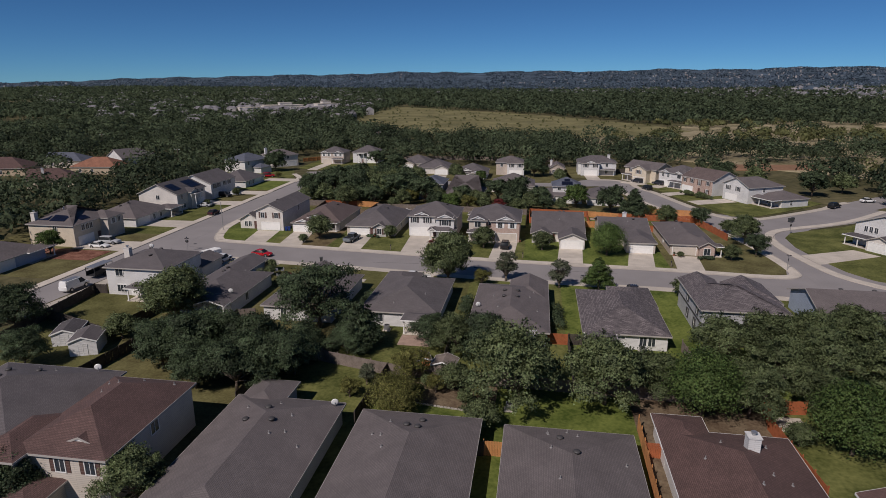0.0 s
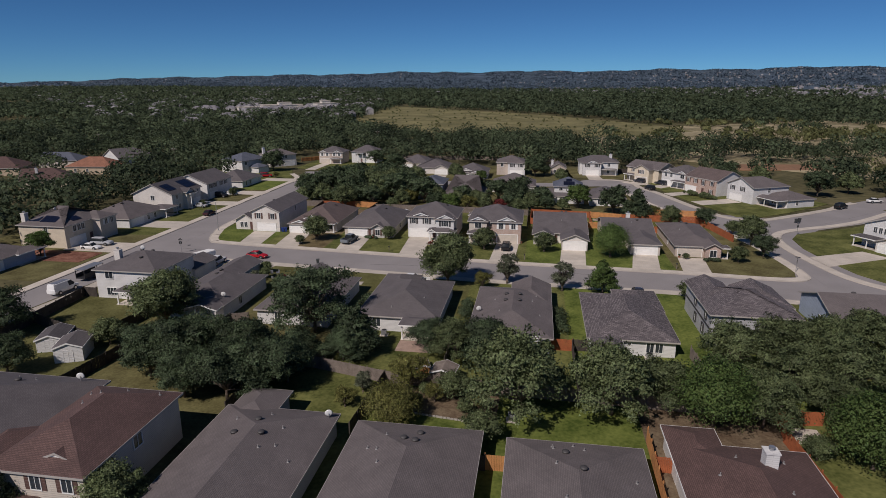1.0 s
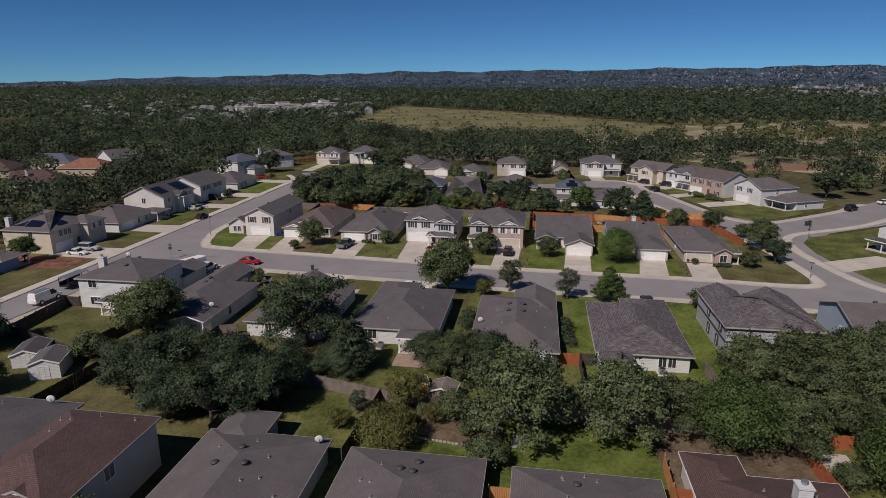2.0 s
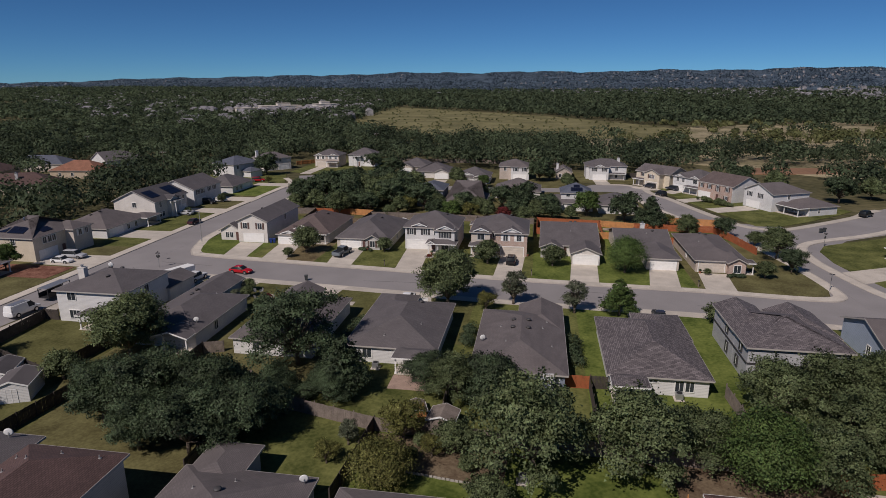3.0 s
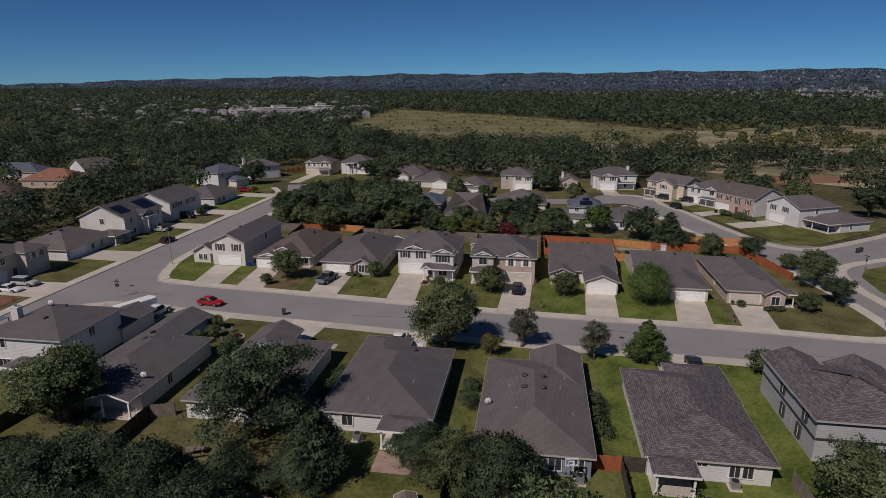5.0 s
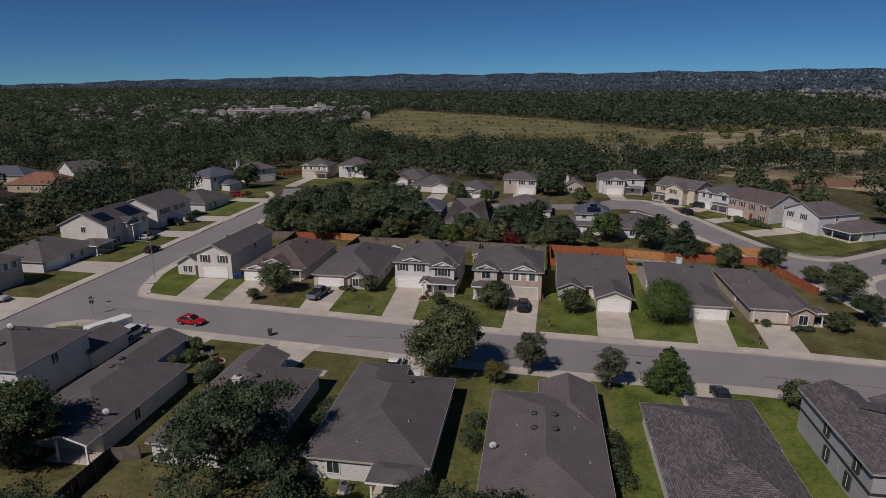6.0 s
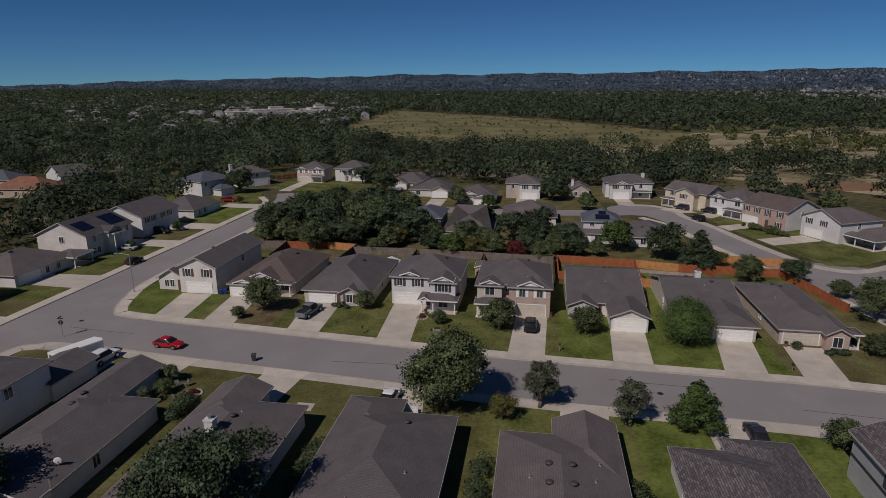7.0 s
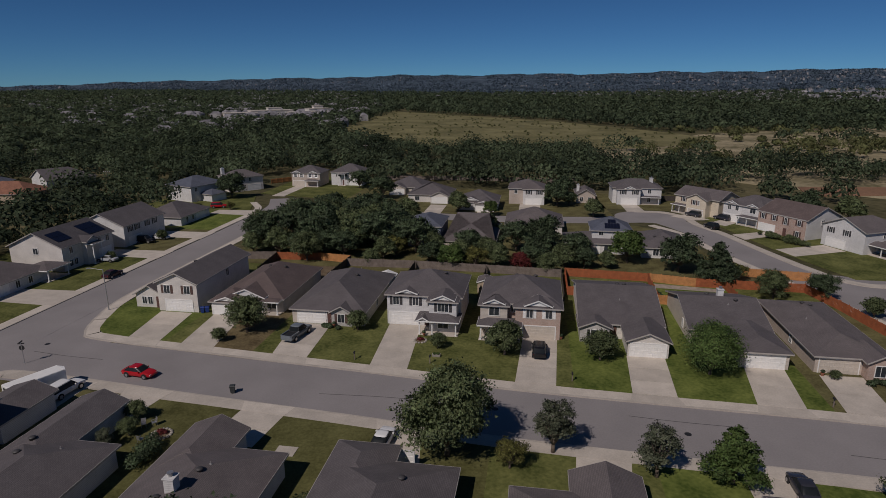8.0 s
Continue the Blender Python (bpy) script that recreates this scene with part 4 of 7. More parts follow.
h.block(0, 22, 0.4, 12.6, 3.4, "gg", "x", 0.34).window(0, 5, 1.6, "W", w=0.9).window(10, 0.4, 1.6, w=1.4).vents((6, 9), (11, 9), (16, 9)).window(5, 0.4, 1.6, w=1.4)

# front row, below the camera's start
h = House("two-storey house with a dark grey hip roof", -66.5, -89, roof=ROOF_GREY, wall=SIDING["pale"])
h.block(0, 14.6, 0, 15.4, 5.3, "hh", "y", 0.36).vents((3, 10.33), (4.6, 11), (5.6, 8.8), (7.4, 12), pipes=((8.6, 13), (6.4, 13.2))).dish(12.6, 14.4)
h = House("two-storey house with red-brown roof and pale walls", -51.8, -88.6, roof=ROOF_RED, wall=SIDING["beige"])
h.block(0, 9.2, 0.0, 13.8, 5.3, "hh", "y", 0.44, wall=SIDING["beige"])
h.gablet(5.9, 1.1, 5.75, 2.8, pitch=0.5, depth=2.0, k=0.06).window(4.6, 0, 4.1, shut=SHUTTER_BROWN, w=0.95).window(7.6, 0, 4.1, shut=SHUTTER_BROWN, w=0.95).window(9.2, 7, 4.2, "E", w=1.2)
h.block(-3.4, 1.4, -1.5, 6, 5.3, "hh", "y", 0.33).block(1.4, 4.6, -4.2, -0.004, 2.6, "hh", "y", 0.33).window(-1, -1.5, 4.0).vents(pipes=((5, 12), (3.6, 10), (2.6, 8.6), (8.2, 12.4), (1.6, 11)))
h = House("one-storey house with long grey roof and rear step", -38.4, -96, roof=ROOF_BROWN, wall=SIDING["grey"])
h.block(0, 12, 0, 24, 2.6, "hh", "y", 0.33).block(0.6, 5, 22, 28, 2.6, "hh", "y", 0.33)
h.vents((4.2, 17), (5.6, 19.4), (7, 17), pipes=((8.8, 16), (8.4, 18.8), (7.6, 15), (10.6, 14.6), (3, 20), (6, 21.6)))
h.dish(11.6, 23).window(12, 9, 1.5, "E", w=0.7, h=1.4)
h = House("one-storey house with plain grey-brown roof", -23.5, -97, roof=ROOF_BROWN, wall=SIDING["grey"])
h.block(0.2, 12.5, 0, 24, 2.6, "hh", "y", 0.28).block(5.6, 12.5, -4, 13, 2.6, "gh", "y", 0.3).vents((5.6, 20), (6.8, 19.6), (6.9, 21.8), pipes=((4, 16), (2.4, 18.6), (3.4, 18.2), (3.8, 20.6)))
h = House("one-storey house with flat grey roof slopes", -8, -97, roof=ROOF_BROWN, wall=SIDING["pale"])
h.block(0.2, 12.5, 0, 23.2, 2.6, "hh", "y", 0.24).vents((5.4, 20.8), (6.8, 17.4), pipes=((4.2, 22), (4.3, 21.6), (6.2, 22.6), (7.2, 21.8), (11.4, 17.6), (4.5, 18.4), (5.2, 13.6)))
h = House("one-storey house with red-brown roof and white chimney", 7.6, -98, roof=ROOF_RED, wall=SIDING["white"], trim=TRIM)
h.block(0.2, 12.2, 0, 26, 2.6, "hh", "y", 0.33).block(0.2, 4.6, 23, 29, 2.6, "hh", "y", 0.33)
h.chimney(7.4, 21.4, 1.3, 1.1, 1.1).vents(pipes=((5, 22.6), (9, 22.4), (8, 17.6), (9.4, 17), (3, 20), (6.4, 15.4)))
h = House("low house with blue trim and red-brown roof", 23, -96, roof=ROOF_RED, wall=SIDING["blue"], trim=TRIM)
h.block(0.2, 12, 0, 16, 2.6, "gg", "y", 0.34)

# side street, west side, fronts to the east
h = House("two-storey cream house with solar panels", -110, -8.4, 90, roof=ROOF_BROWN, wall=C)
h.block(0, 15, 1.6, 13.4, 5.3, "hh", "y", 0.4).block(9, 14.6, -0.4, 6, 5.3, "hh", "y", 0.42, wall=SIDING["beige"])
h.chimney(1.4, 12.6, 1.9, 1.1, 1.0, SIDING["pale"]).window(0, 6.4, 4.3, "W").window(3, 1.6, 4.2, w=1.0).window(4.4, 1.6, 4.2, w=1.0).window(5.6, 1.6, 4.2, w=1.0)
h.garage(3.6, 1.6).door(8, 1.6).window(11, -0.4, 4.2, shut=TRIM).window(13, -0.4, 4.2).solar(1.0, 3.4, 4.6, 8.6, 2, 4).solar(3.6, 6.6, 2.2, 3.8, 3, 1).solar(1.2, 3.0, 9, 11.6, 2, 2).dish(5.6, 8)
h = House("one-storey white house with dark grey hip roof", -110.4, 12, 90, roof=ROOF_BROWN, wall=W)
h.block(0, 15.6, 0, 13, 2.6, "hh", "x", 0.44).porch(13, 19, -2, 4, 2.5, posts=((18.6, -1.8), (18.6, 3.6), (13.4, -1.8)), pitch=0.25).garage(3.4, 0, material=TRIM).window(8, 0, 1.4).window(11, 0, 1.4).vents((6, 6), (8.4, 7), (4.6, 7.4))
h = House("two-storey cream house with steep gable side", -110.6, 32, 90, roof=ROOF_DARK, wall=SIDING["pale"])
h.block(0, 15.4, 0, 12.4, 5.3, "gg", "x", 0.46).block(5.6, 9, -1.2, 3, 5.3, "gg", "y", 0.5)
h.window(0, 6.2, 4.3, "W", w=1.1).window(2.4, 0, 4.2).window(2.0, 0, 1.5).window(3.4, 0, 1.5).window(11, 0, 4.2).window(13.6, 0, 4.2).garage(12, 0)
h.solar(9.4, 14.6, 0.8, 4.6, 4, 2).solar(1.0, 5.0, 1.4, 4.6, 3, 2)
h.porch(6.0, 9.4, -2.4, -1.2, 4.6, posts=((6.2, -2.2), (8.8, -2.2)), pitch=0.2)
h = House("two-storey white house with grey roof along the side street", -111, 52, 90, roof=ROOF_GREY, wall=W)
h.block(0, 16, 0, 12.4, 5.3, "gg", "x", 0.44).window(2.4, 0, 4.2, shut=SHUTTER).window(5, 0, 4.2, shut=SHUTTER).window(9, 0, 4.2, shut=SHUTTER).garage(4, 0).window(12, 0, 4.2, shut=SHUTTER).window(0, 6.2, 4.3, "W")
h = House("one-storey house with grey roof and white end wall", -110.6, 75, 90, roof=ROOF_GREY, wall=W)
h.block(0, 15, 0, 12.5, 2.6, "hh", "x", 0.46).garage(10, 0).window(3, 0, 1.4).window(6, 0, 1.4)
h = House("two-storey white house with blue-grey roof", -127, 108, 70, roof=ROOF_BLUE, wall=W)
h.block(0, 14, 0, 12, 5.3, "hh", "x", 0.42).block(4, 10, -5, 1, 2.6, "hh", "y", 0.42).window(0, 6, 4.2, "W").window(2, 0, 4.2).window(11, 0, 4.2).garage(7, -5)
h = House("two-storey white house with chimney near the street end", -124, 128, 50, roof=ROOF_BROWN, wall=SIDING["pale"])
h.block(0, 13, 0, 10, 5.3, "hh", "x", 0.42).chimney(0.6, 7, 2.4, 1.1, 1).window(3, 0, 4.2).window(8, 0, 4.2).window(0, 4, 4.2, "W").garage(9.5, 0).window(3, 0, 1.4)
h = House("two-storey brick house with white driveway at the street end", -107.6, 146, 0, roof=ROOF_GREY, wall=BRICK_TAN)
h.block(0, 11.4, 0, 10, 5.3, "hh", "x", 0.44).gablet(2.2, -0.3, 5.4, 3, pitch=0.5).gablet(8.8, -0.3, 5.4, 3, pitch=0.5)
h.window(1.6, 0, 4.2, shut=TRIM).window(4, 0, 4.2, shut=TRIM).window(7.4, 0, 4.2, shut=TRIM).window(9.8, 0, 4.2, shut=TRIM).garage(3.2, 0, material=TRIM_TAN).porch(6, 11.2, -2.2, 0, 2.5, posts=((6.2, -2), (11, -2)), pitch=0.3)
h = House("two-storey white house with grey hip roof behind trees", -93, 150, 0, roof=ROOF_GREY, wall=W)
h.block(0, 12.4, 0, 11, 5.3, "hh", "x", 0.46).window(3, 0, 4.2, shut=SHUTTER).window(6, 0, 4.2, shut=SHUTTER).window(9.6, 0, 4.2).garage(9, 0).door(5, 0).porch(3, 6, -1.8, 0, 4.8, posts=((3.2, -1.6), (5.8, -1.6)), pitch=0.2)

# behind the trees: the next street
for x, y, wd, wl, lab, gx in ((-66, 132, 13, SIDING["beige"], "one-storey house with brown hip roof behind trees", 3.4),
                              (-56, 118, 14, SIDING["pale"], "one-storey house with grey hip roof and white garage", 10.8), (-38, 107, 12.4, W, "one-storey house with white gable and white garage", 8.6)):
    h = House(lab, x, y, 0, roof=ROOF_GREY, wall=wl)
    h.block(0, wd, 2, 15, 2.7, "hh", "y", 0.46).block(gx - 2.9, gx + 2.9, 0, 6, 2.7, "gh" if wl is not W else "hh", "y", 0.46).garage(gx, 0)
    h.window(3 if gx > 6 else 9, 2, 1.4, w=1.4)
    if wl is W:
        h.gablet(4.2, 1.8, 3.2, 5.6, pitch=0.44, depth=4).gablet(8.6, -0.3, 2.9, 4, pitch=0.4, depth=3)
h = House("two-storey white and brick house with grey roof", -22.6, 121, 0, roof=ROOF_BROWN, wall=BRICK_TAN)
h.block(0, 11.4, 0.4, 11, 5.3, "hh", "x", 0.40).block(4.6, 11.4, -0.6, 4, 5.3, "hh", "x", 0.4, wall=W).garage(8, -0.6).window(6.4, -0.6, 4.2, shut=SHUTTER).window(9.8, -0.6, 4.2, shut=SHUTTER).window(2.2, 0.4, 4.2)
h = House("small one-storey house with white chimney", -0.6, 126, 0, roof=ROOF_BROWN, wall=BRICK_TAN)
h.block(0, 6, 0, 12, 2.8, "gh", "y", 0.6).chimney(0.6, 5, 2.0, 0.9, 0.8).window(1.6, 0, 1.4).window(4.2, 0, 1.4).vents((4, 6))
h = House("two-storey house with dark blue side wall", -44, 63, 0, roof=ROOF_BLUE, wall=SIDING["slate"])
h.block(0, 8, 0, 12, 5.3, "hh", "y", 0.42).window(8, 3, 4.2, "E").window(4, 0, 4.2)
h = House("one-storey house with broad brown roof among trees", -35, 60.6, 0, roof=ROOF_BROWN, wall=SIDING["beige"])
h.block(0, 12, 0, 20, 2.6, "hh", "x", 0.46).vents((3, 8)).window(9, 0, 1.4)
h = House("one-storey house with grey-brown roof behind oaks", -21.4, 80.6, 0, roof=ROOF_BROWN, wall=SIDING["pale"])
h.block(0, 14.6, 0, 14, 2.6, "hh", "x", 0.46).window(12, 0, 1.4).window(3, 0, 1.4)
h = House("two-storey white house with solar panels on blue roof", -6.6, 60.4, 0, roof=ROOF_BLUE, wall=W)
h.block(6, 14.8, 4.4, 13.4, 5.3, "hh", "y", 0.52, roof=ROOF_BLUE).block(0, 15.2, 2.6, 12, 2.6, "hh", "x", 0.34, roof=ROOF_GREY).block(0.6, 6, 0, 6, 2.6, "hh", "y", 0.34, roof=ROOF_GREY)
h.window(8, 4.4, 4.5, w=1.0, h=0.8).window(12.6, 4.4, 4.5, w=1.0, h=0.8).window(9.6, 2.6, 1.4, w=1.8).door(7.4, 2.6, material=TRIM).solar(8.8, 12.2, 4.7, 6.4, 5, 1).solar(9.6, 11.4, 6.5, 7.6, 3, 1)
h = House("one-storey grey-roofed house with white rear wall", 10.2, 61, 0, roof=ROOF_GREY, wall=W)
h.block(0, 10.5, 0, 14, 2.6, "hh", "y", 0.42).window(3, 0, 1.4, w=1.2).window(4.4, 0, 1.4, w=1.2).vents((3.2, 4))

# cul-de-sac
h = House("two-storey white house with chimney on the cul-de-sac", 11, 125, 0, roof=ROOF_GREY, wall=W)
h.block(0, 15.4, 2.6, 13, 5.3, "hh", "x", 0.42).block(1.2, 8.4, 0, 5, 5.3, "hh", "x", 0.42).gablet(5, -0.2, 5.4, 3.4, pitch=0.5).garage(5, 0).window(3, 0, 4.2, shut=SHUTTER).window(6.8, 0, 4.2, shut=SHUTTER)
h.window(11.6, 2.6, 4.2).window(11.6, 2.6, 1.4).chimney(12.6, 7, 1.3, 1.1, 1).porch(8.4, 14.8, 0.8, 2.6, 2.5, posts=((8.8, 1), (14.4, 1)), pitch=0.3)
h = House("two-storey cream house with front gable and covered porch", 28, 117, -47, roof=ROOF_BROWN, wall=SIDING["cream"])
h.block(0, 14.4, 1, 11, 5.3, "gg", "x", 0.42).block(5.6, 12, -1.6, 4, 5.3, "gg", "y", 0.46).garage(8.8, -1.6, material=TRIM_TAN).window(8.2, -1.6, 4.2, shut=SHUTTER_BROWN).window(9.6, -1.6, 4.2, w=0.6)
h.window(3, 1, 4.2, shut=SHUTTER_BROWN).window(14.4, 5, 4.2, "E").porch(0.2, 5.4, -1, 1, 2.5, posts=((0.4, -0.8), (2.8, -0.8)), pitch=0.3)
h = House("two-storey white house with twin gables", 39.5, 106, -52, roof=ROOF_GREY, wall=W)
h.block(0, 12.4, 0, 11, 5.3, "hh", "x", 0.42).gablet(3, -0.3, 5.4, 3.6, pitch=0.5).gablet(9.2, -0.3, 5.4, 3.4, pitch=0.5).window(2, 0, 4.2).window(4.4, 0, 4.2).window(9.2, 0, 4.2, w=1.6).garage(3, 0)
h.porch(6, 12.2, -2.2, 0, 2.5, posts=((6.2, -2), (9, -2), (12, -2)), pitch=0.3)
h = House("two-storey pink brick house with white side wall", 45.2, 94.6, -59, roof=ROOF_UMBER, wall=W)
h.block(0, 14, 0.3, 12.6, 5.3, "gg", "x", 0.44).block(0.1, 13.9, 0.04, 2, 5.2, "hh", "x", 0.05, wall=BRICK, ov=0.1)
h.garage(3, 0, material=TRIM).window(1.6, 0, 4.2, shut=SHUTTER_BROWN).window(5, 0, 4.2, shut=SHUTTER_BROWN).window(8.4, 0, 4.0, w=0.8, h=1.7, shut=SHUTTER_BROWN).window(12.2, 0, 4.2, shut=SHUTTER_BROWN).window(12, 0, 1.4, shut=SHUTTER_BROWN).door(8.4, 0).window(14, 6, 4.2, "E")
h = House("white house with low wrap porch on the street corner", 55.4, 80.4, -64, roof=ROOF_BROWN, wall=W)
h.block(0, 11, 0, 13.6, 5.3, "gh", "y", 0.44).garage(3.8, 0).window(2.2, 0, 4.2, shut=SHUTTER).window(6.4, 0, 4.2, shut=SHUTTER).window(11, 6, 4.2, "E", w=0.9)
h.block(9, 19, 5.4, 15.6, 2.6, "hh", "y", 0.36).porch(9.4, 19, 1.4, 5.6, 2.5, posts=((9.8, 1.6), (14, 1.6), (18.8, 1.6)), pitch=0.3).window(19, 9, 1.5, "E", w=0.8).window(14, 5.4, 1.4, w=1.6)
h = House("two-storey white house with dark roof on the corner lot", 69.6, 23.6, -60, roof=ROOF_DARK, wall=W)
h.block(0, 13, 0, 20, 5.3, "gg", "y", 0.4).window(2.6, 0, 4.2, w=0.8).window(3.8, 0, 4.2, w=0.8).window(5, 0, 4.2, w=0.8).block(5.6, 11.4, -3.6, 2, 2.6, "gg", "y", 0.42, wall=SIDING["pale"]).garage(8.6, -3.6)
h.porch(-0.4, 5.6, -3, 0, 2.5, posts=((0, -2.8), (3, -2.8)), pitch=0.3).window(9, 0, 4.3, w=1.0)

# houses among the trees to the west
for x, y, yaw, mt, wl, lab, wd, dp in ((-232, 84, 18, ROOF_RED, SIDING["tan"], "house with red-brown hip roof among trees", 18, 15), (-187, 60, 30, ROOF_RED, C, "house with dark red roof and white chimney", 16, 13),
                                       (-199, 96, 8, ROOF_RUST, SIDING["tan"], "house with rust-orange hip roof among trees", 19, 13), (-196.8, 125.9, 62, ROOF_GREY, W, "white house with grey hip roof among trees", 18, 14),
                                       (-226, 112, 10, ROOF_BLUE, SIDING["beige"], "house with blue-grey roof among trees", 17, 12)):
    h = House(lab, x, y, yaw, roof=mt, wall=wl)
    h.block(0, wd, 0, dp, 3.2, "gh" if mt is not ROOF_RUST else "hh", "x", 0.5).window(4, 0, 1.6).window(9, 0, 1.6)
    if wl is C:
        h.chimney(5, 3, 2.0, 0.8, 0.7)
h = House("one-storey house with brown roof beside parked trailers", -112, -31, 90, roof=ROOF_BROWN, wall=SIDING["blue"])
h.block(0, 14, 0, 14, 2.6, "hh", "y", 0.42).porch(9, 16, -1, 3, 2.5, posts=((15.6, -0.8),), pitch=0.25).garage(3.4, 0).solar(3, 5.6, 3.4, 5.4, 2, 1)


# ---- plants ----
def leaf_cloud(rng, lobes, count, size, squash=0.8, shell=0.55, jitter=0.55, twigs=0):
    """Small three-cornered leaf sprays round a set of lobes, gathered on twigs: corners and the side they face."""
    L = np.array(lobes)
    w = L[:, 3] ** 2
    n = twigs * len(L) if twigs else count
    pick = rng.choice(len(L), n, p=w / w.sum())
    d = rng.normal(size=(n, 3))
    d /= np.linalg.norm(d, axis=1)[:, None]
    d[:, 2] = np.where(d[:, 2] < -0.35, -d[:, 2], d[:, 2])
    r = L[pick, 3] * (shell + (1 - shell) * rng.random(n) ** 0.6) * (0.85 + 0.35 * rng.random(n))
    c = L[pick, :3] + d * r[:, None] * np.array([1, 1, squash])
    if twigs:
        share = 0.35 + rng.random(n) ** 2
        own = rng.choice(n, count, p=share / share.sum())
        spread = (L[pick, 3] * (0.16 + 0.16 * rng.random(n)))[own][:, None]
        out = d[own]
        c = c[own] + rng.normal(size=(count, 3)) * spread * np.array([1, 1, 0.6]) + out * spread * 0.7
        d = out + rng.normal(size=(count, 3)) * 0.25
        d /= np.linalg.norm(d, axis=1)[:, None]
    nrm = d + rng.normal(size=(count, 3)) * jitter
    nrm /= np.linalg.norm(nrm, axis=1)[:, None]
    nrm *= np.where((nrm * d).sum(axis=1) < 0, -1, 1)[:, None]
    t = np.cross(nrm, rng.normal(size=(count, 3)))
    t /= np.linalg.norm(t, axis=1)[:, None] + 1e-6
    b = np.cross(nrm, t)
    s = size * (0.6 + 0.8 * rng.random(count))[:, None]
    k = rng.random((count, 3, 1)) * 0.5 + 0.7
    soft = d * np.array([1, 1, 1 / squash]) + nrm * 0.45 + np.array([0, 0, 0.25])
    return np.stack([c + t * s * k[:, 0], c - t * s * 0.5 + b * s * k[:, 1] * 0.85, c - t * s * 0.5 - b * s * k[:, 2] * 0.85, soft], axis=1)


def cloud_mesh(name, q, material):
    n = len(q)
    soft = np.repeat(q[:, 3] / np.linalg.norm(q[:, 3], axis=1)[:, None], 3, axis=0)
    q = q[:, :3]
    me = bpy.data.meshes.new(name)
    me.vertices.add(n * 3)
    me.vertices.foreach_set("co", q.reshape(-1).astype(np.float32))
    me.loops.add(n * 3)
    me.loops.foreach_set("vertex_index", np.arange(n * 3, dtype=np.int32))
    me.polygons.add(n)
    me.polygons.foreach_set("loop_start", np.arange(0, n * 3, 3, dtype=np.int32))
    me.polygons.foreach_set("loop_total", np.full(n, 3, dtype=np.int32))
    me.update(calc_edges=True)
    me.polygons.foreach_set("use_smooth", np.ones(n, dtype=bool))
    me.normals_split_custom_set_from_vertices(soft.astype(np.float32))
    me.materials.append(material)
    return me


def make_tree(seed, height, radius, material, leaves=5000, form="oak", size=0.30, bare=0.0):
    """Trunk, limbs and crown meshes of one tree."""
    rng = np.random.default_rng(seed)
    g = Geo()
    lobes = []
    fork = height * (0.22 if form == "oak" else 0.15 if form == "round" else 0.1)
    g.tube((0, 0, -0.1), (0, 0, fork), 0.05 * height * 0.55 + 0.06, 0.035 * height * 0.6 + 0.04, 8)
    if form == "cone":
        g.tube((0, 0, fork), (0, 0, height * 0.93), 0.03 * height, 0.03, 6)
        for i in range(26):
            u = (i + rng.random()) / 26
            a = i * 2.4 + rng.random()
            r = radius * (1 - u) ** 0.75 * (0.55 + 0.4 * rng.random())
            z = fork + (height - fork) * (0.06 + 0.9 * u)
            p = (r * math.cos(a), r * math.sin(a), z)
            g.tube((0, 0, z - 0.2), p, 0.035, 0.015, 5)
            lobes.append((*p, radius * (0.42 - 0.24 * u)))
    else:
        n = 30 if form == "oak" else 26
        for i in range(n):
            a = i * 2.399 + rng.random() * 0.6
            u = (i + 0.5) / n
            if form == "oak":
                r = radius * 0.74 * math.sqrt(u) * (0.7 + 0.5 * rng.random())
                z = height * (0.84 - 0.50 * u * u) + rng.normal() * height * 0.10
                s = radius * (0.17 + 0.17 * rng.random())
            else:
                z = fork + (height - fork) * (0.18 + 0.66 * u)
                r = radius * 0.66 * math.sin(math.pi * (0.18 + 0.72 * u)) * (0.7 + 0.5 * rng.random())
                s = radius * (0.22 + 0.24 * rng.random())
                if form == "ball":
                    r, s = radius * 0.56 * math.sin(math.pi * (0.16 + 0.72 * u)), radius * (0.42 + 0.08 * rng.random())
            p = Vector((r * math.cos(a), r * math.sin(a), z))
            m = Vector((p.x * 0.45, p.y * 0.45, fork + (z - fork) * 0.55))
            g.tube((0, 0, fork * 0.95), m, 0.02 * height, 0.012 * height, 6)
            g.tube(m, p, 0.012 * height, 0.02, 5)
            if rng.random() >= bare:
                lobes.append((*p, s))
    trunk = g.mesh("trunk", smooth=True)
    trunk.materials.append(BARK)
    crown = cloud_mesh("crown", leaf_cloud(rng, lobes, leaves, size, 0.85, 0.8 if form == "ball" else 0.35, 0.55 if form == "ball" else 0.8, 70 if form == "ball" else 26), material)
    return trunk, crown


TREES = {}


def tree(kind, x, y, s=1.0, turn=0.0, label="", group="", name="tree", z=0.1):
    trunk, crown = TREES[kind + "_far" if y > 40 and kind + "_far" in TREES else kind]
    t = thing(name, label or LABELS[kind], "tree" if name == "tree" else "shrub", pose(x, y, z, 0, 0, turn) @ Matrix.Diagonal((s, s, s * (0.95 if y < -44 else 1.0), 1)), group)
    part("trunk", trunk, BARK, t)
    part("crown", crown, None, t)
    return t


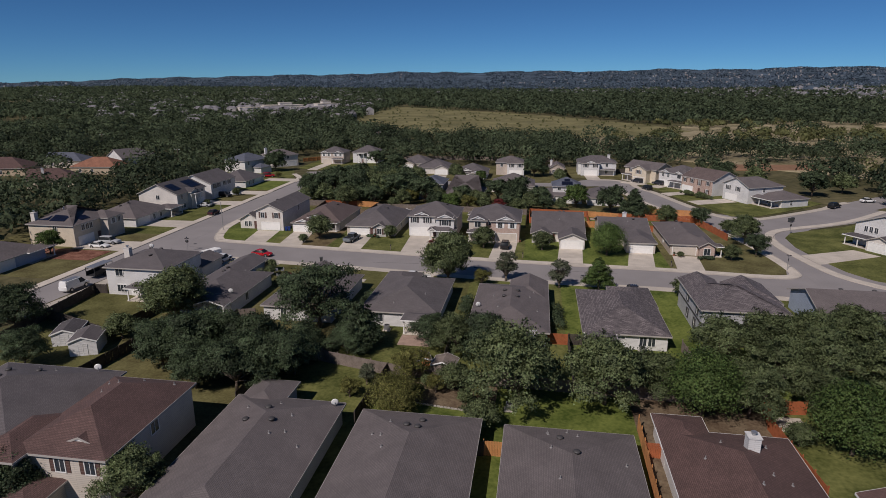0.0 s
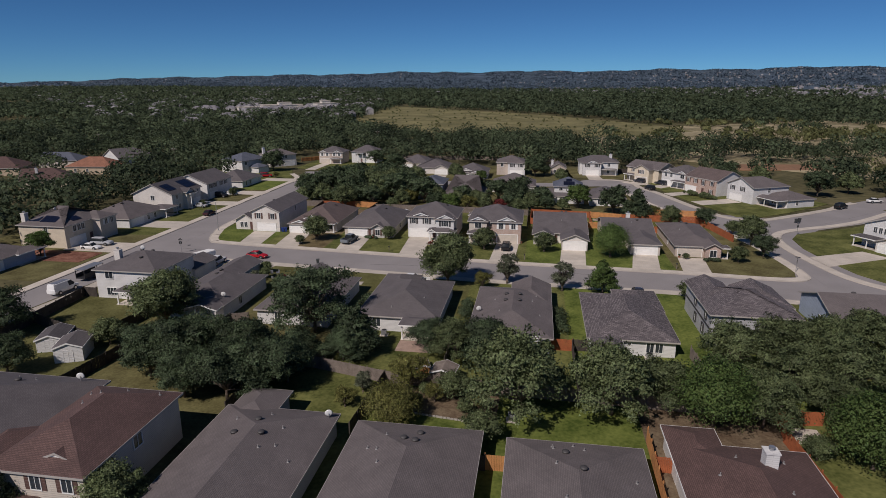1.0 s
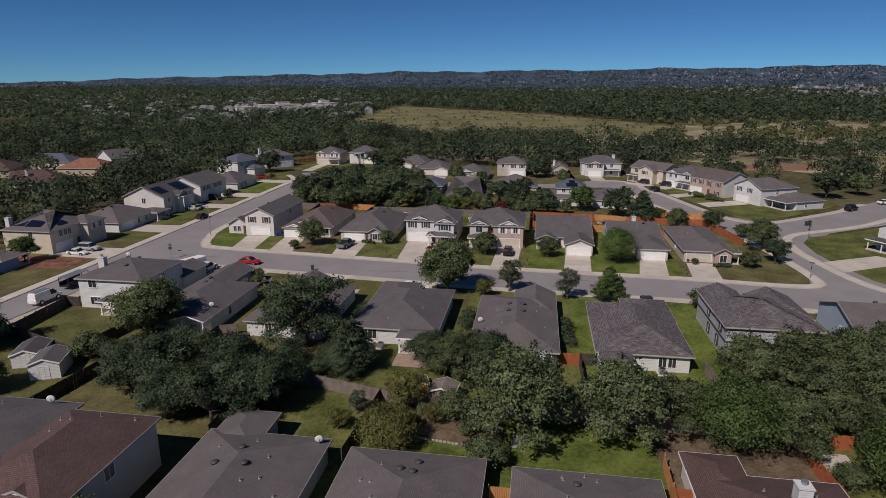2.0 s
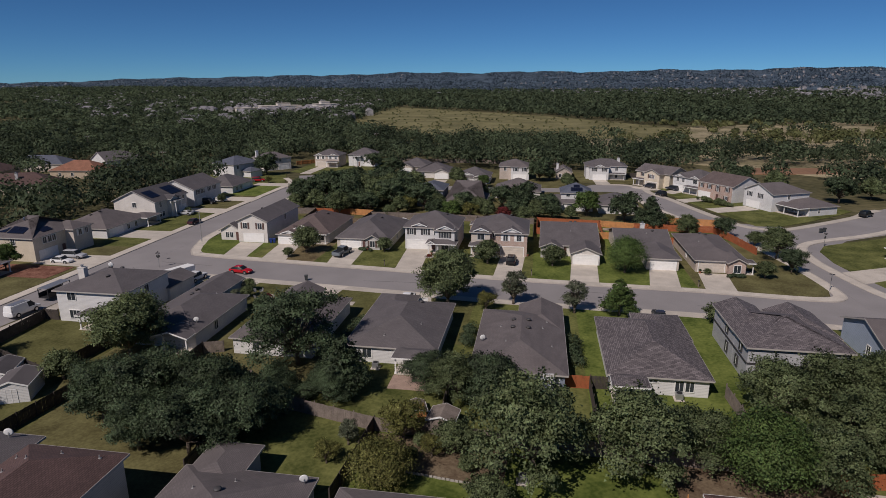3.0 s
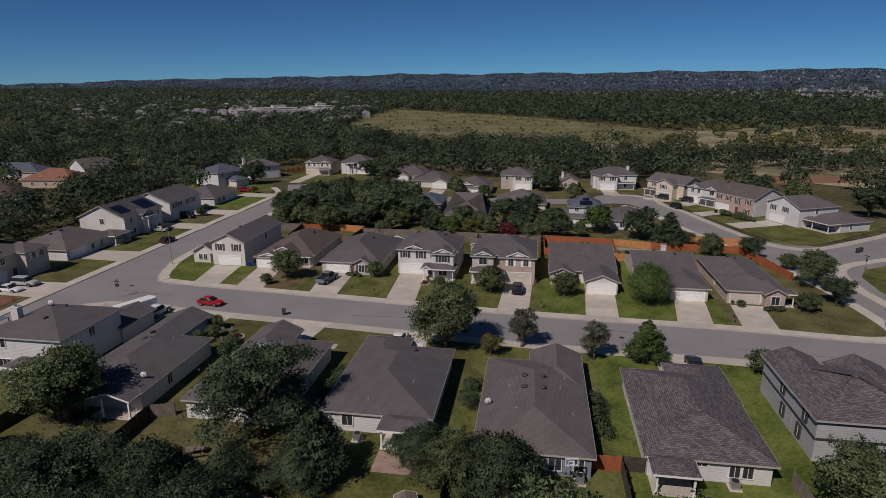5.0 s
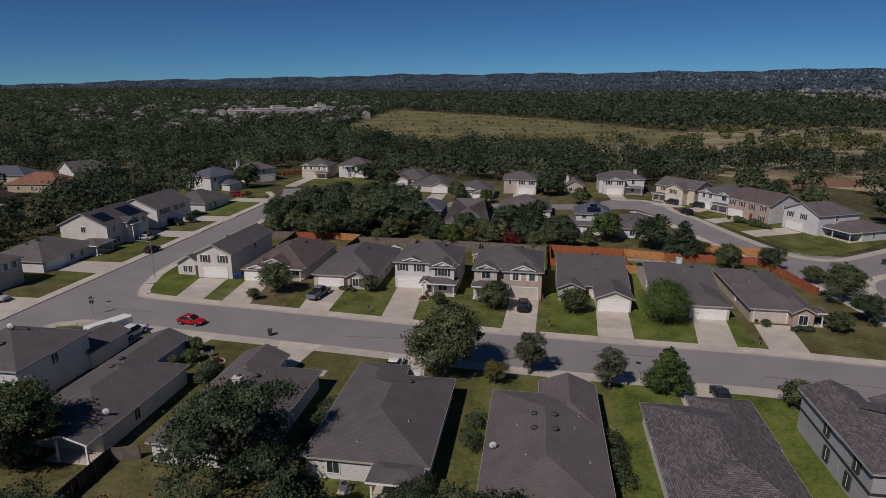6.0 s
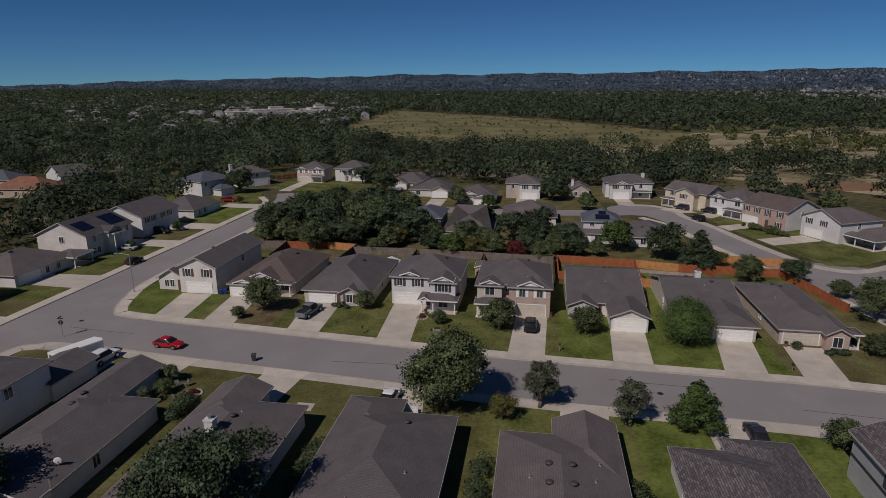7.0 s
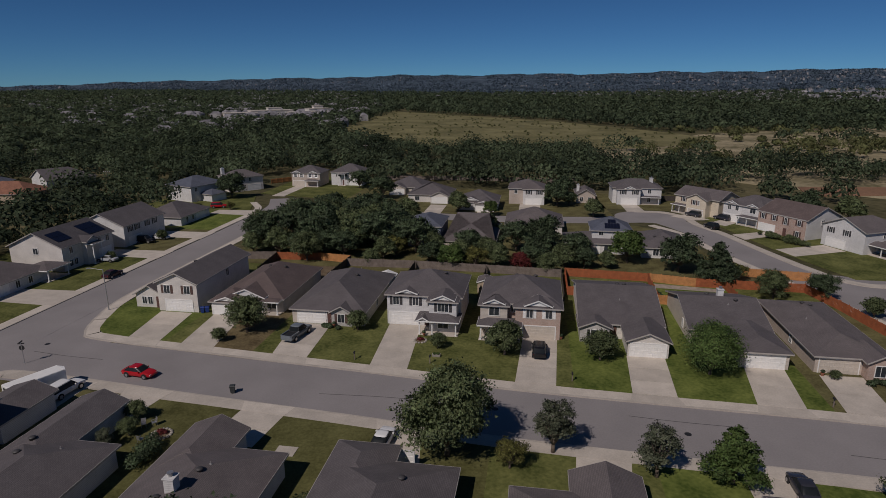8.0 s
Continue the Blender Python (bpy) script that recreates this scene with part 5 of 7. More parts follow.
KINDS = dict(oak_a=(1, 8.6, 5.6, LEAF_DARK, 27000, "oak", 0.150), oak_b=(2, 8.0, 5.2, LEAF, 27000, "oak", 0.145), oak_c=(3, 8.8, 5.8, LEAF_DARK, 27000, "oak", 0.150),
             bright=(4, 8.0, 5.0, LEAF_BRIGHT, 27000, "oak", 0.145), round_a=(5, 6.4, 3.3, LEAF_BRIGHT, 24000, "ball", 0.10), street=(6, 8.2, 4.4, LEAF, 30000, "round", 0.14, 0.1),
             cone=(7, 5.6, 2.3, LEAF_BRIGHT, 15000, "cone", 0.11), cone_dark=(8, 7.0, 3.0, LEAF_DARK, 17000, "cone", 0.14), thin=(9, 5.4, 1.8, LEAF_GREY, 9000, "round", 0.085, 0.35),
             yellow=(10, 4.4, 2.2, LEAF_YELLOW, 8000, "round", 0.09, 0.35), grey=(11, 8.6, 6.4, LEAF_DARK, 24000, "oak", 0.14, 0.3), small=(12, 3.8, 1.9, LEAF, 9000, "round", 0.10),
             red=(13, 3.6, 2.0, LEAF_RED, 6000, "round", 0.13), fruit=(14, 4.6, 3.1, LEAF_YELLOW, 18000, "ball", 0.11))
for key, args in KINDS.items():
    TREES[key] = make_tree(*args)
for key in ("oak_a", "oak_b", "oak_c", "bright"):
    a = KINDS[key]
    TREES[key + "_far"] = make_tree(a[0] + 40, a[1], a[2], a[3], 9000, "oak", 0.27)
LABELS = dict(fruit="low round tree with mottled olive leaves on a lawn", oak_a="wide dark green live oak in a garden", oak_b="spreading green oak with dense leaves", oak_c="broad dark oak with uneven crown", bright="bright green leafy tree behind houses", round_a="round dense green tree on a lawn",
              street="tall green street tree by the pavement", cone="small conical green tree by the street", cone_dark="dark green conical tree behind a house", thin="small tree with thin greyish leaves", yellow="small tree with yellowing leaves",
              grey="wide oak with open crown and thinning leaves", small="small green tree on the lawn", red="small tree with dark red leaves")
NEAR_TREES = [
    ("street", -22.0, -20.2, 1.1, 20), ("thin", -11.0, -17.9, 1.2, 0), ("thin", -0.9, -20.6, 1.1, 70), ("cone", 6.2, -20.6, 1.1, 0), ("small", 20.8, -22.0, 0.92, 0), ("yellow", -15.4, -21.4, 0.75, 0),
    ("street", -62.4, -46.8, 1.08, 0), ("oak_a", -54.4, -62.6, 0.72, 0), ("oak_c", -49.4, -60.6, 0.86, 40), ("oak_c", -41.8, -66.6, 0.78, 80), ("oak_a", -42.4, -59.8, 0.82, 120), ("oak_c", -38.2, -65.4, 0.78, 10),
    ("oak_a", -36.4, -61.4, 0.66, 70), ("oak_a", -47.2, -66.8, 0.66, 10), ("oak_a", -36.9, -56.3, 0.55, 33), ("grey", -31.4, -54.3, 0.5, 80), ("oak_a", -73.1, -65.0, 0.6, 12), ("small", -66.4, -54.4, 1.1, 0), ("yellow", -42.3, -55.8, 0.85, 0), ("oak_c", -57.6, -58.4, 0.6, 200), ("oak_b", -53.2, -57.0, 0.55, 20),
    ("grey", -38.6, -45.6, 1.14, 0), ("cone_dark", -30.1, -52.0, 1.08, 0), ("grey", -20.2, -49.4, 0.52, 30), ("oak_b", -16.2, -51.4, 0.66, 0), ("oak_a", -11.8, -52.6, 0.72, 90),
    ("oak_b", -7.2, -64.8, 1.16, 0), ("oak_b", 3.2, -63.0, 1.0, 20), ("oak_b", 9.0, -60.4, 0.72, 60), ("round_a", 14.0, -63.8, 1.2, 0), ("oak_b", 19.4, -63.2, 0.76, 70),
    ("oak_b", 19.8, -50.4, 0.84, 15), ("oak_b", 26.0, -48.6, 0.88, 50), ("oak_b", 32.0, -48.0, 0.88, 300), ("oak_b", 37.6, -46.4, 0.92, 220), ("oak_b", 24.6, -56.0, 0.80, 130), ("oak_b", 31.0, -55.4, 0.92, 0), ("oak_b", 38.0, -56.0, 0.9, 100),
    ("oak_b", 27.6, -61.2, 0.66, 30), ("round_a", 27.4, -69.6, 1.2, 40), ("oak_b", 43.0, -60, 1.0, 0), ("oak_b", 48, -50, 1.0, 0), ("small", 22.6, -68.8, 0.75, 0), ("fruit", -21.2, -68.6, 0.94, 0), ("yellow", -27.4, -66.0, 0.62, 0), ("small", -11.0, -70.8, 1.0, 0),
    ("yellow", -20.7, -60.9, 1.12, 40), ("small", -15.1, -62.4, 1.0, 10), ("yellow", -17.2, -63.4, 0.62, 0), ("thin", -26.2, -62.6, 0.62, 0), ("oak_b", -41.0, -87.6, 0.62, 0), ("oak_a", -52.0, -89.6, 0.62, 0), ("oak_a", -84.4, -54.4, 0.82, 0), ("oak_b", -91, -52, 0.7, 0),
    ("small", -58.8, -18.6, 0.62, 0), ("small", -57.6, -21.8, 0.55, 60), ("thin", -58.4, -24.6, 0.5, 0), ("small", -27.3, 6.2, 0.62, 30), ("small", 26.0, 4.2, 0.36, 0),
    ("small", -58, 7.6, 1.55, 0), ("small", -60.6, 3.6, 0.57, 20), ("small", -17.4, 5.4, 1.32, 60), ("small", -4, 5.6, 1.15, 10), ("round_a", 10.2, 3.4, 1.06, 0), ("small", 36.4, 3.4, 0.92, 0), ("oak_b", 43.6, 18.4, 0.78, 0),
    ("oak_c", 43, 8.4, 0.5, 0), ("small", -41, 11, 0.86, 0),
    ("bright", 6.4, 56.4, 0.82, 0), ("oak_a", 16, 51, 0.82, 0), ("cone_dark", 21.6, 43.6, 1.2, 0), ("oak_b", 29.4, 36.4, 0.6, 0), ("oak_c", 37.8, 37, 0.5, 0), ("yellow", 26.4, 46.6, 0.8, 0), ("small", 42.6, 29, 0.92, 0),
    ("red", -16.6, 47.2, 1.05, 0), ("oak_b", -7.4, 50.6, 0.6, 0), ("oak_a", -12.4, 54, 0.72, 0), ("oak_b", -21.4, 49, 0.6, 0), ("yellow", -26, 47.5, 1.1, 0), ("bright", -31, 46.6, 0.6, 0), ("oak_a", -12, 66, 0.8, 0), ("oak_c", -4.6, 57.5, 0.62, 0),
    ("oak_c", -18, 62, 0.75, 0), ("oak_b", -24, 55, 0.55, 0), ("small", -11, 45.5, 1.15, 0),
    ("oak_a", -78, 57, 0.9, 0), ("oak_c", -71, 60, 1.05, 30), ("oak_a", -63.6, 58, 1.1, 70), ("oak_b", -57, 60, 1.05, 0), ("oak_c", -50, 59, 0.95, 0), ("oak_a", -75, 70, 0.95, 20), ("oak_b", -66, 72, 1.0, 0), ("oak_c", -58, 74, 1.05, 50),
    ("oak_a", -50.5, 73, 0.95, 90), ("small", -63.5, 47.4, 1.72, 0), ("oak_b", -80, 83, 0.8, 0), ("oak_c", -70, 84, 0.9, 0), ("oak_a", -60, 86, 0.9, 0), ("oak_b", -49, 88, 0.8, 0), ("yellow", -45, 54, 1.1, 0), ("small", -48.6, 46.6, 0.92, 0),
    ("oak_b", -37, 104.6, 0.72, 0), ("oak_a", -7, 119, 0.9, 0), ("oak_c", -66, 124, 0.8, 0), ("oak_b", -26, 76, 0.7, 0), ("bright", -27, 102, 0.5, 0), ("oak_a", -118, 118, 0.9, 0), ("oak_c", -80, 144, 0.7, 0), ("small", -3.2, 122, 1.15, 0), ("oak_b", -82, 66, 0.8, 10), ("oak_c", -45, 66, 0.7, 10), ("oak_a", -67, 65, 1.0, 150), ("oak_b", -54, 66.5, 1.0, 200), ("oak_c", -61, 51.6, 0.62, 0), ("oak_b", -72, 52, 0.7, 60),
    ("oak_b", 3, 104, 0.6, 0), ("oak_b", -78, 51.4, 0.55, 0), ("oak_a", -66, 51, 0.62, 40), ("oak_c", -56.4, 51.6, 0.62, 0), ("oak_b", -47, 51, 0.58, 80), ("oak_a", -36.4, 50, 0.5, 0), ("oak_b", -29.4, 51, 0.58, 20), ("oak_c", -14, 49.6, 0.5, 0), ("oak_a", -3.2, 50.4, 0.5, 90), ("oak_b", 1.6, 51.4, 0.42, 0), ("oak_c", -41, 57.6, 0.85, 0), ("oak_a", -47.6, 61, 0.8, 30), ("oak_b", -36, 55.8, 0.6, 0), ("oak_c", -28.6, 57, 0.62, 0), ("small", -106.6, 41, 0.57, 0), ("small", -106.6, 60, 0.69, 0), ("bright", -113, -14.5, 0.62, 0), ("oak_c", 79, 8, 0.95, 0), ("oak_a", 72, 0, 0.9, 50), ("oak_b", 86, 2, 1.0, 0),
    ("oak_c", 86, 88, 0.9, 0), ("oak_a", 64, 112, 0.85, 0), ("oak_b", 74, 108, 0.8, 0), ("oak_b", 99, 96, 0.8, 0), ("yellow", -108.4, 98.4, 0.6, 0),
]
for kind, x, y, s, turn in NEAR_TREES:
    tree(kind, x, y, s, turn, group="trees round the houses")

# low shrubs by the brick house on the cul-de-sac
for i in range(14):
    a = i / 13
    tree("small", 43.8 + 5.6 * a + (i % 2) * 1.5, 87.6 - 10.5 * a - (i % 3) * 0.9, 0.28 + 0.22 * ((i * 7) % 5) / 4, i * 50, "low clipped shrub in a garden bed", "garden shrubs", "shrub")


# ---- woods ----
def in_field(x, y):
    poly = [(-184, 432), (-146, 342), (-85, 264), (0, 280), (62, 314), (122, 372), (103, 445), (2, 610), (-96, 712), (-228, 845)]
    c = False
    for i in range(len(poly)):
        (ax, ay), (bx, by) = poly[i], poly[i - 1]
        if (ay > y) != (by > y) and x < (bx - ax) * (y - ay) / (by - ay) + ax:
            c = not c
    return c


WEST = [(-224, 93, 14), (-181, 68, 18), (-190, 103, 17), (-197, 136, 20), (-218, 118, 11), (-120, 114, 15), (-120, 134, 13), (-133, 114, 12)]


def woods_at(x, y):
    """0: none, 1: thick wood, 2: scattered scrub."""
    if in_field(x, y) or (-300 < x < -240 and 640 < y < 860 and x + 262 < (y - 650) * 0.2 and x + 262 > -(y - 640) * 0.32) or (74 < x < 138 and 140 < y < 178):
        return 0
    if x > 12 and 222 < y < 470:
        return 1 if noise.noise(Vector((x / 55, y / 45, 3))) > (0.12 if y < 262 else 0.42) else 2
    if (x > 60 and y < 470 and y > 100 + max(0, (140 - x)) * 0.6) or (x > 100 and 20 < y < 470):
        if x < 135 and y < 60:
            return 0
        return 1 if noise.noise(Vector((x / 55, y / 45, 3))) > (-0.12 if y < 245 else 0.40) else 2
    if y > 168:
        return 0 if (-412 < x < -268 and 530 < y < 715) else 1
    if x < -128 and y > -80:
        for hx, hy, r in WEST:
            u, v = x - hx, y - hy
            along = 0.78 * u - 0.63 * v
            if math.hypot(u, v) < r or (0 < along < 30 and abs(0.63 * u + 0.78 * v) < r * 0.8):
                return 0
        return 1
    if (147 < y and -62 < x < 44) or (141 < y and 44 <= x < 72) or (152 < y and -80 < x < 40):
        return 1
    return 0


def build_woods():
    rng = np.random.default_rng(77)
    groups = {1: [], 2: [], 3: []}
    for y0, y1, half, step, n, s in ((-80, 420, 420, 11.2, 150, 0.95), (420, 900, 820, 12, 60, 1.45), (900, 2300, 1900, 25, 34, 2.6), (2300, 4300, 3000, 40, 14, 4.2)):
        ny_, nx = int((y1 - y0) / step), int(2 * half / step)
        for j in range(ny_):
            for i in range(nx):
                x = -half + (i + rng.random()) * step
                y = y0 + (j + rng.random()) * step
                k = woods_at(x, y)
                if k == 0 or (k == 2 and rng.random() > 0.25) or abs(x + 30) > y * 0.95 + 330:
                    continue
                if k == 1 and y > 400 and rng.random() < 0.12:
                    continue
                if k == 1 and 0.40 * y < x < 0.66 * y and 1500 < y < 2050 and noise.noise(Vector((x / 120, y / 120, 7))) < 0.12:
                    continue
                r = step * (0.42 + 0.52 * rng.random() ** 1.4) * (0.72 if k == 2 else 1)
                h = (4.6 + 5.0 * rng.random() ** 1.4) * (0.62 if k == 2 else 1) * (0.6 if y > 2300 else 1.15 if y > 900 or y < 262 else 1)
                z = rise(x, y)
                lobes = [(x, y, z + h * 0.56, r * 0.9), (x, y, z + h * 0.56, r * 0.85)]
                for a in range(7):
                    t = a * 0.898 + rng.random()
                    lobes.append((x + r * 0.65 * math.cos(t), y + r * 0.65 * math.sin(t), z + h * (0.42 + 0.3 * rng.random()), r * 0.36))
                near = math.hypot(x, y + 100) < 390
                # clumps beyond 2000 m go to the canopy with haze in its colour
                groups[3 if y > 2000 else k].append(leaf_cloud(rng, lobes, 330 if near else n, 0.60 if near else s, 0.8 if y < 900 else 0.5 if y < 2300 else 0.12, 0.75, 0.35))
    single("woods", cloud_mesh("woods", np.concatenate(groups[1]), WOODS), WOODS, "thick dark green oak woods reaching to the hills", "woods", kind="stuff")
    single("far_woods", cloud_mesh("far_woods", np.concatenate(groups[3]), FARWOODS_HAZED), FARWOODS_HAZED, "dark woods on the far hills, tinted blue with painted haze", "woods", kind="stuff")
    single("scrub", cloud_mesh("scrub", np.concatenate(groups[2]), SCRUB), SCRUB, "scattered yellow-green scrub trees on dry ground", "scrub", kind="stuff")


build_woods()


def field_shrubs():
    """Low dark tufts scattered over the dry field."""
    rng = np.random.default_rng(9)
    q = []
    while len(q) < 280:
        x, y = rng.uniform(-226, 95), rng.uniform(330, 815)
        if in_field(x, y):
            r = rng.uniform(0.4, 1.3)
            q.append(leaf_cloud(rng, [(x, y, 0.5 * r + 0.25, r)], 14, 0.6, 0.8, 0.7, 0.4))
    single("field_tufts", cloud_mesh("field_tufts", np.concatenate(q), SCRUB), SCRUB, "low dark tufts scattered over a dry field", "field tufts", kind="stuff")


field_shrubs()


# ---- far buildings ----
FAR_WALL = mat("far_wall", (0.14, 0.14, 0.15), 0.9, 0.5, 0.02, 0.2, 0.0, col2=(0.34, 0.325, 0.32))


def far_houses():
    rng = np.random.default_rng(5)
    walls, roofs = Geo(), Geo()
    n = 0
    while n < 1500:
        a, d = rng.uniform(-46, 36), rng.uniform(420, 3700)
        x, y = d * math.sin(math.radians(a)), d * math.cos(math.radians(a))
        keep = (0.4 if d < 1500 else 0.3) if a < -16 else min(1.0, max(0.06, (a + 6) / 26)) if d > (1350 if a > 14 else 1700) else 0.0
        if d > 2500 and a > -36:
            keep *= 0.4
        if in_field(x, y) or d < 430 or rng.random() > keep:
            continue
        n += 1
        z = rise(x, y)
        w, dp, e = rng.uniform(7, 15) if d < 2100 else rng.uniform(4, 9), rng.uniform(7, 11), rng.uniform(2.8, 4.2) + (2.8 if d < 2100 else 0.6)
        m = pose(x, y, z, 0, 0, rng.uniform(-40, 40))
        walls.box(-w / 2, w / 2, -dp / 2, dp / 2, -2, e, m)
        P = [m @ Vector(p) for p in ((-w / 2, -dp / 2, e), (w / 2, -dp / 2, e), (w / 2, dp / 2, e), (-w / 2, dp / 2, e), (-w / 2 + 3, 0, e + 2.6), (w / 2 - 3, 0, e + 2.6))]
        roofs.face(P[0], P[1], P[5], P[4]).face(P[2], P[3], P[4], P[5]).face(P[1], P[2], P[5]).face(P[3], P[0], P[4])
    single("distant_house_walls", walls, FAR_WALL, "pale walls of many small houses in the distance", "distant houses", kind="stuff")
    single("distant_house_roofs", roofs, mat("far_roof", (0.13, 0.125, 0.135), 0.9, 0.35, 0.02, 0.2, 0.0, col2=(0.21, 0.20, 0.21)), "brown roofs of many small houses in the distance", "distant houses", kind="stuff")


far_houses()
sc = thing("school_building", "low pale school buildings with flat roofs beyond the woods", "school", pose(-336, 648, 0, 0, 0, 38))
for x0, x1, y0, y1, z in ((-62, -22, -10, 8, 6), (-30, 22, -2, 16, 8), (-8, 8, 2, 12, 11), (16, 50, -14, 2, 6), (44, 72, 4, 22, 9), (52, 64, 8, 18, 12)):
    part("wing", Geo().box(x0, x1, y0, y1, -0.1, z), SIDING["pale"], sc)
    part("flat_roof", Geo().box(x0 - 0.5, x1 + 0.5, y0 - 0.5, y1 + 0.5, z, z + 0.6), CONCRETE, sc)
    for k in range(int((x1 - x0) / 5)):
        part("window", Geo().box(x0 + 5 * k + 1.2, x0 + 5 * k + 3.8, y0 - 0.1, y0 + 0.1, 1.2, 3.2), GLASS, sc)


# ---- fences ----
FENCE_POST = Geo().box(-0.05, 0.05, -0.05, 0.05, -0.1, 1.9).mesh("post")


def fence(pts, material, label, h=1.8, name="fence", single_boards=False):
    """Close-boarded fence along a line: posts, two rails a bay, boards of uneven height."""
    f = thing(name, label, "fence", pose(pts[0][0], pts[0][1], 0.08))
    rng = random.Random(int(pts[0][0] * 31 + pts[0][1] * 17))
    o = Vector((pts[0][0], pts[0][1], 0))
    for (ax, ay), (bx, by) in zip(pts, pts[1:]):
        a, d = Vector((ax, ay, 0)) - o, Vector((bx - ax, by - ay, 0))
        L = d.length
        yaw = math.degrees(math.atan2(d.y, d.x))
        m = pose(a.x, a.y, 0, 0, 0, yaw)
        g = Geo()
        n = max(2, int(L / 0.155))
        for i in range(n):
            x0 = L * i / n
            t = h - rng.random() * 0.05
            e = rng.uniform(-0.012, 0.012)
            g.box(x0 + 0.006, x0 + L / n - 0.006, -0.05 + e, -0.03 + e, 0.0, t)
        if single_boards:
            me = cached(("board", h, material.name), lambda: Geo().box(0.006, 0.15, -0.05, -0.03, 0.0, 1.0).mesh("board"))
            for i in range(n):
                part("board", me, material, f, m @ pose(L * i / n, rng.uniform(-0.012, 0.012), 0) @ Matrix.Diagonal((1, 1, h - rng.random() * 0.06, 1)))
        else:
            b = part("boarding", g, material, f, m)
            b["kind"] = "stuff"
        for z in (0.4, 1.4):
            part("rail", Geo().box(0, L, -0.03, 0.02, z - 0.04, z + 0.04), material, f, m)
        k = max(1, round(L / 2.4))
        for i in range(k + 1):
            p = part("post", FENCE_POST, None, f, m @ pose(L * i / k, 0.05, 0))
            p.material_slots[0].link = "OBJECT"
            p.material_slots[0].material = material


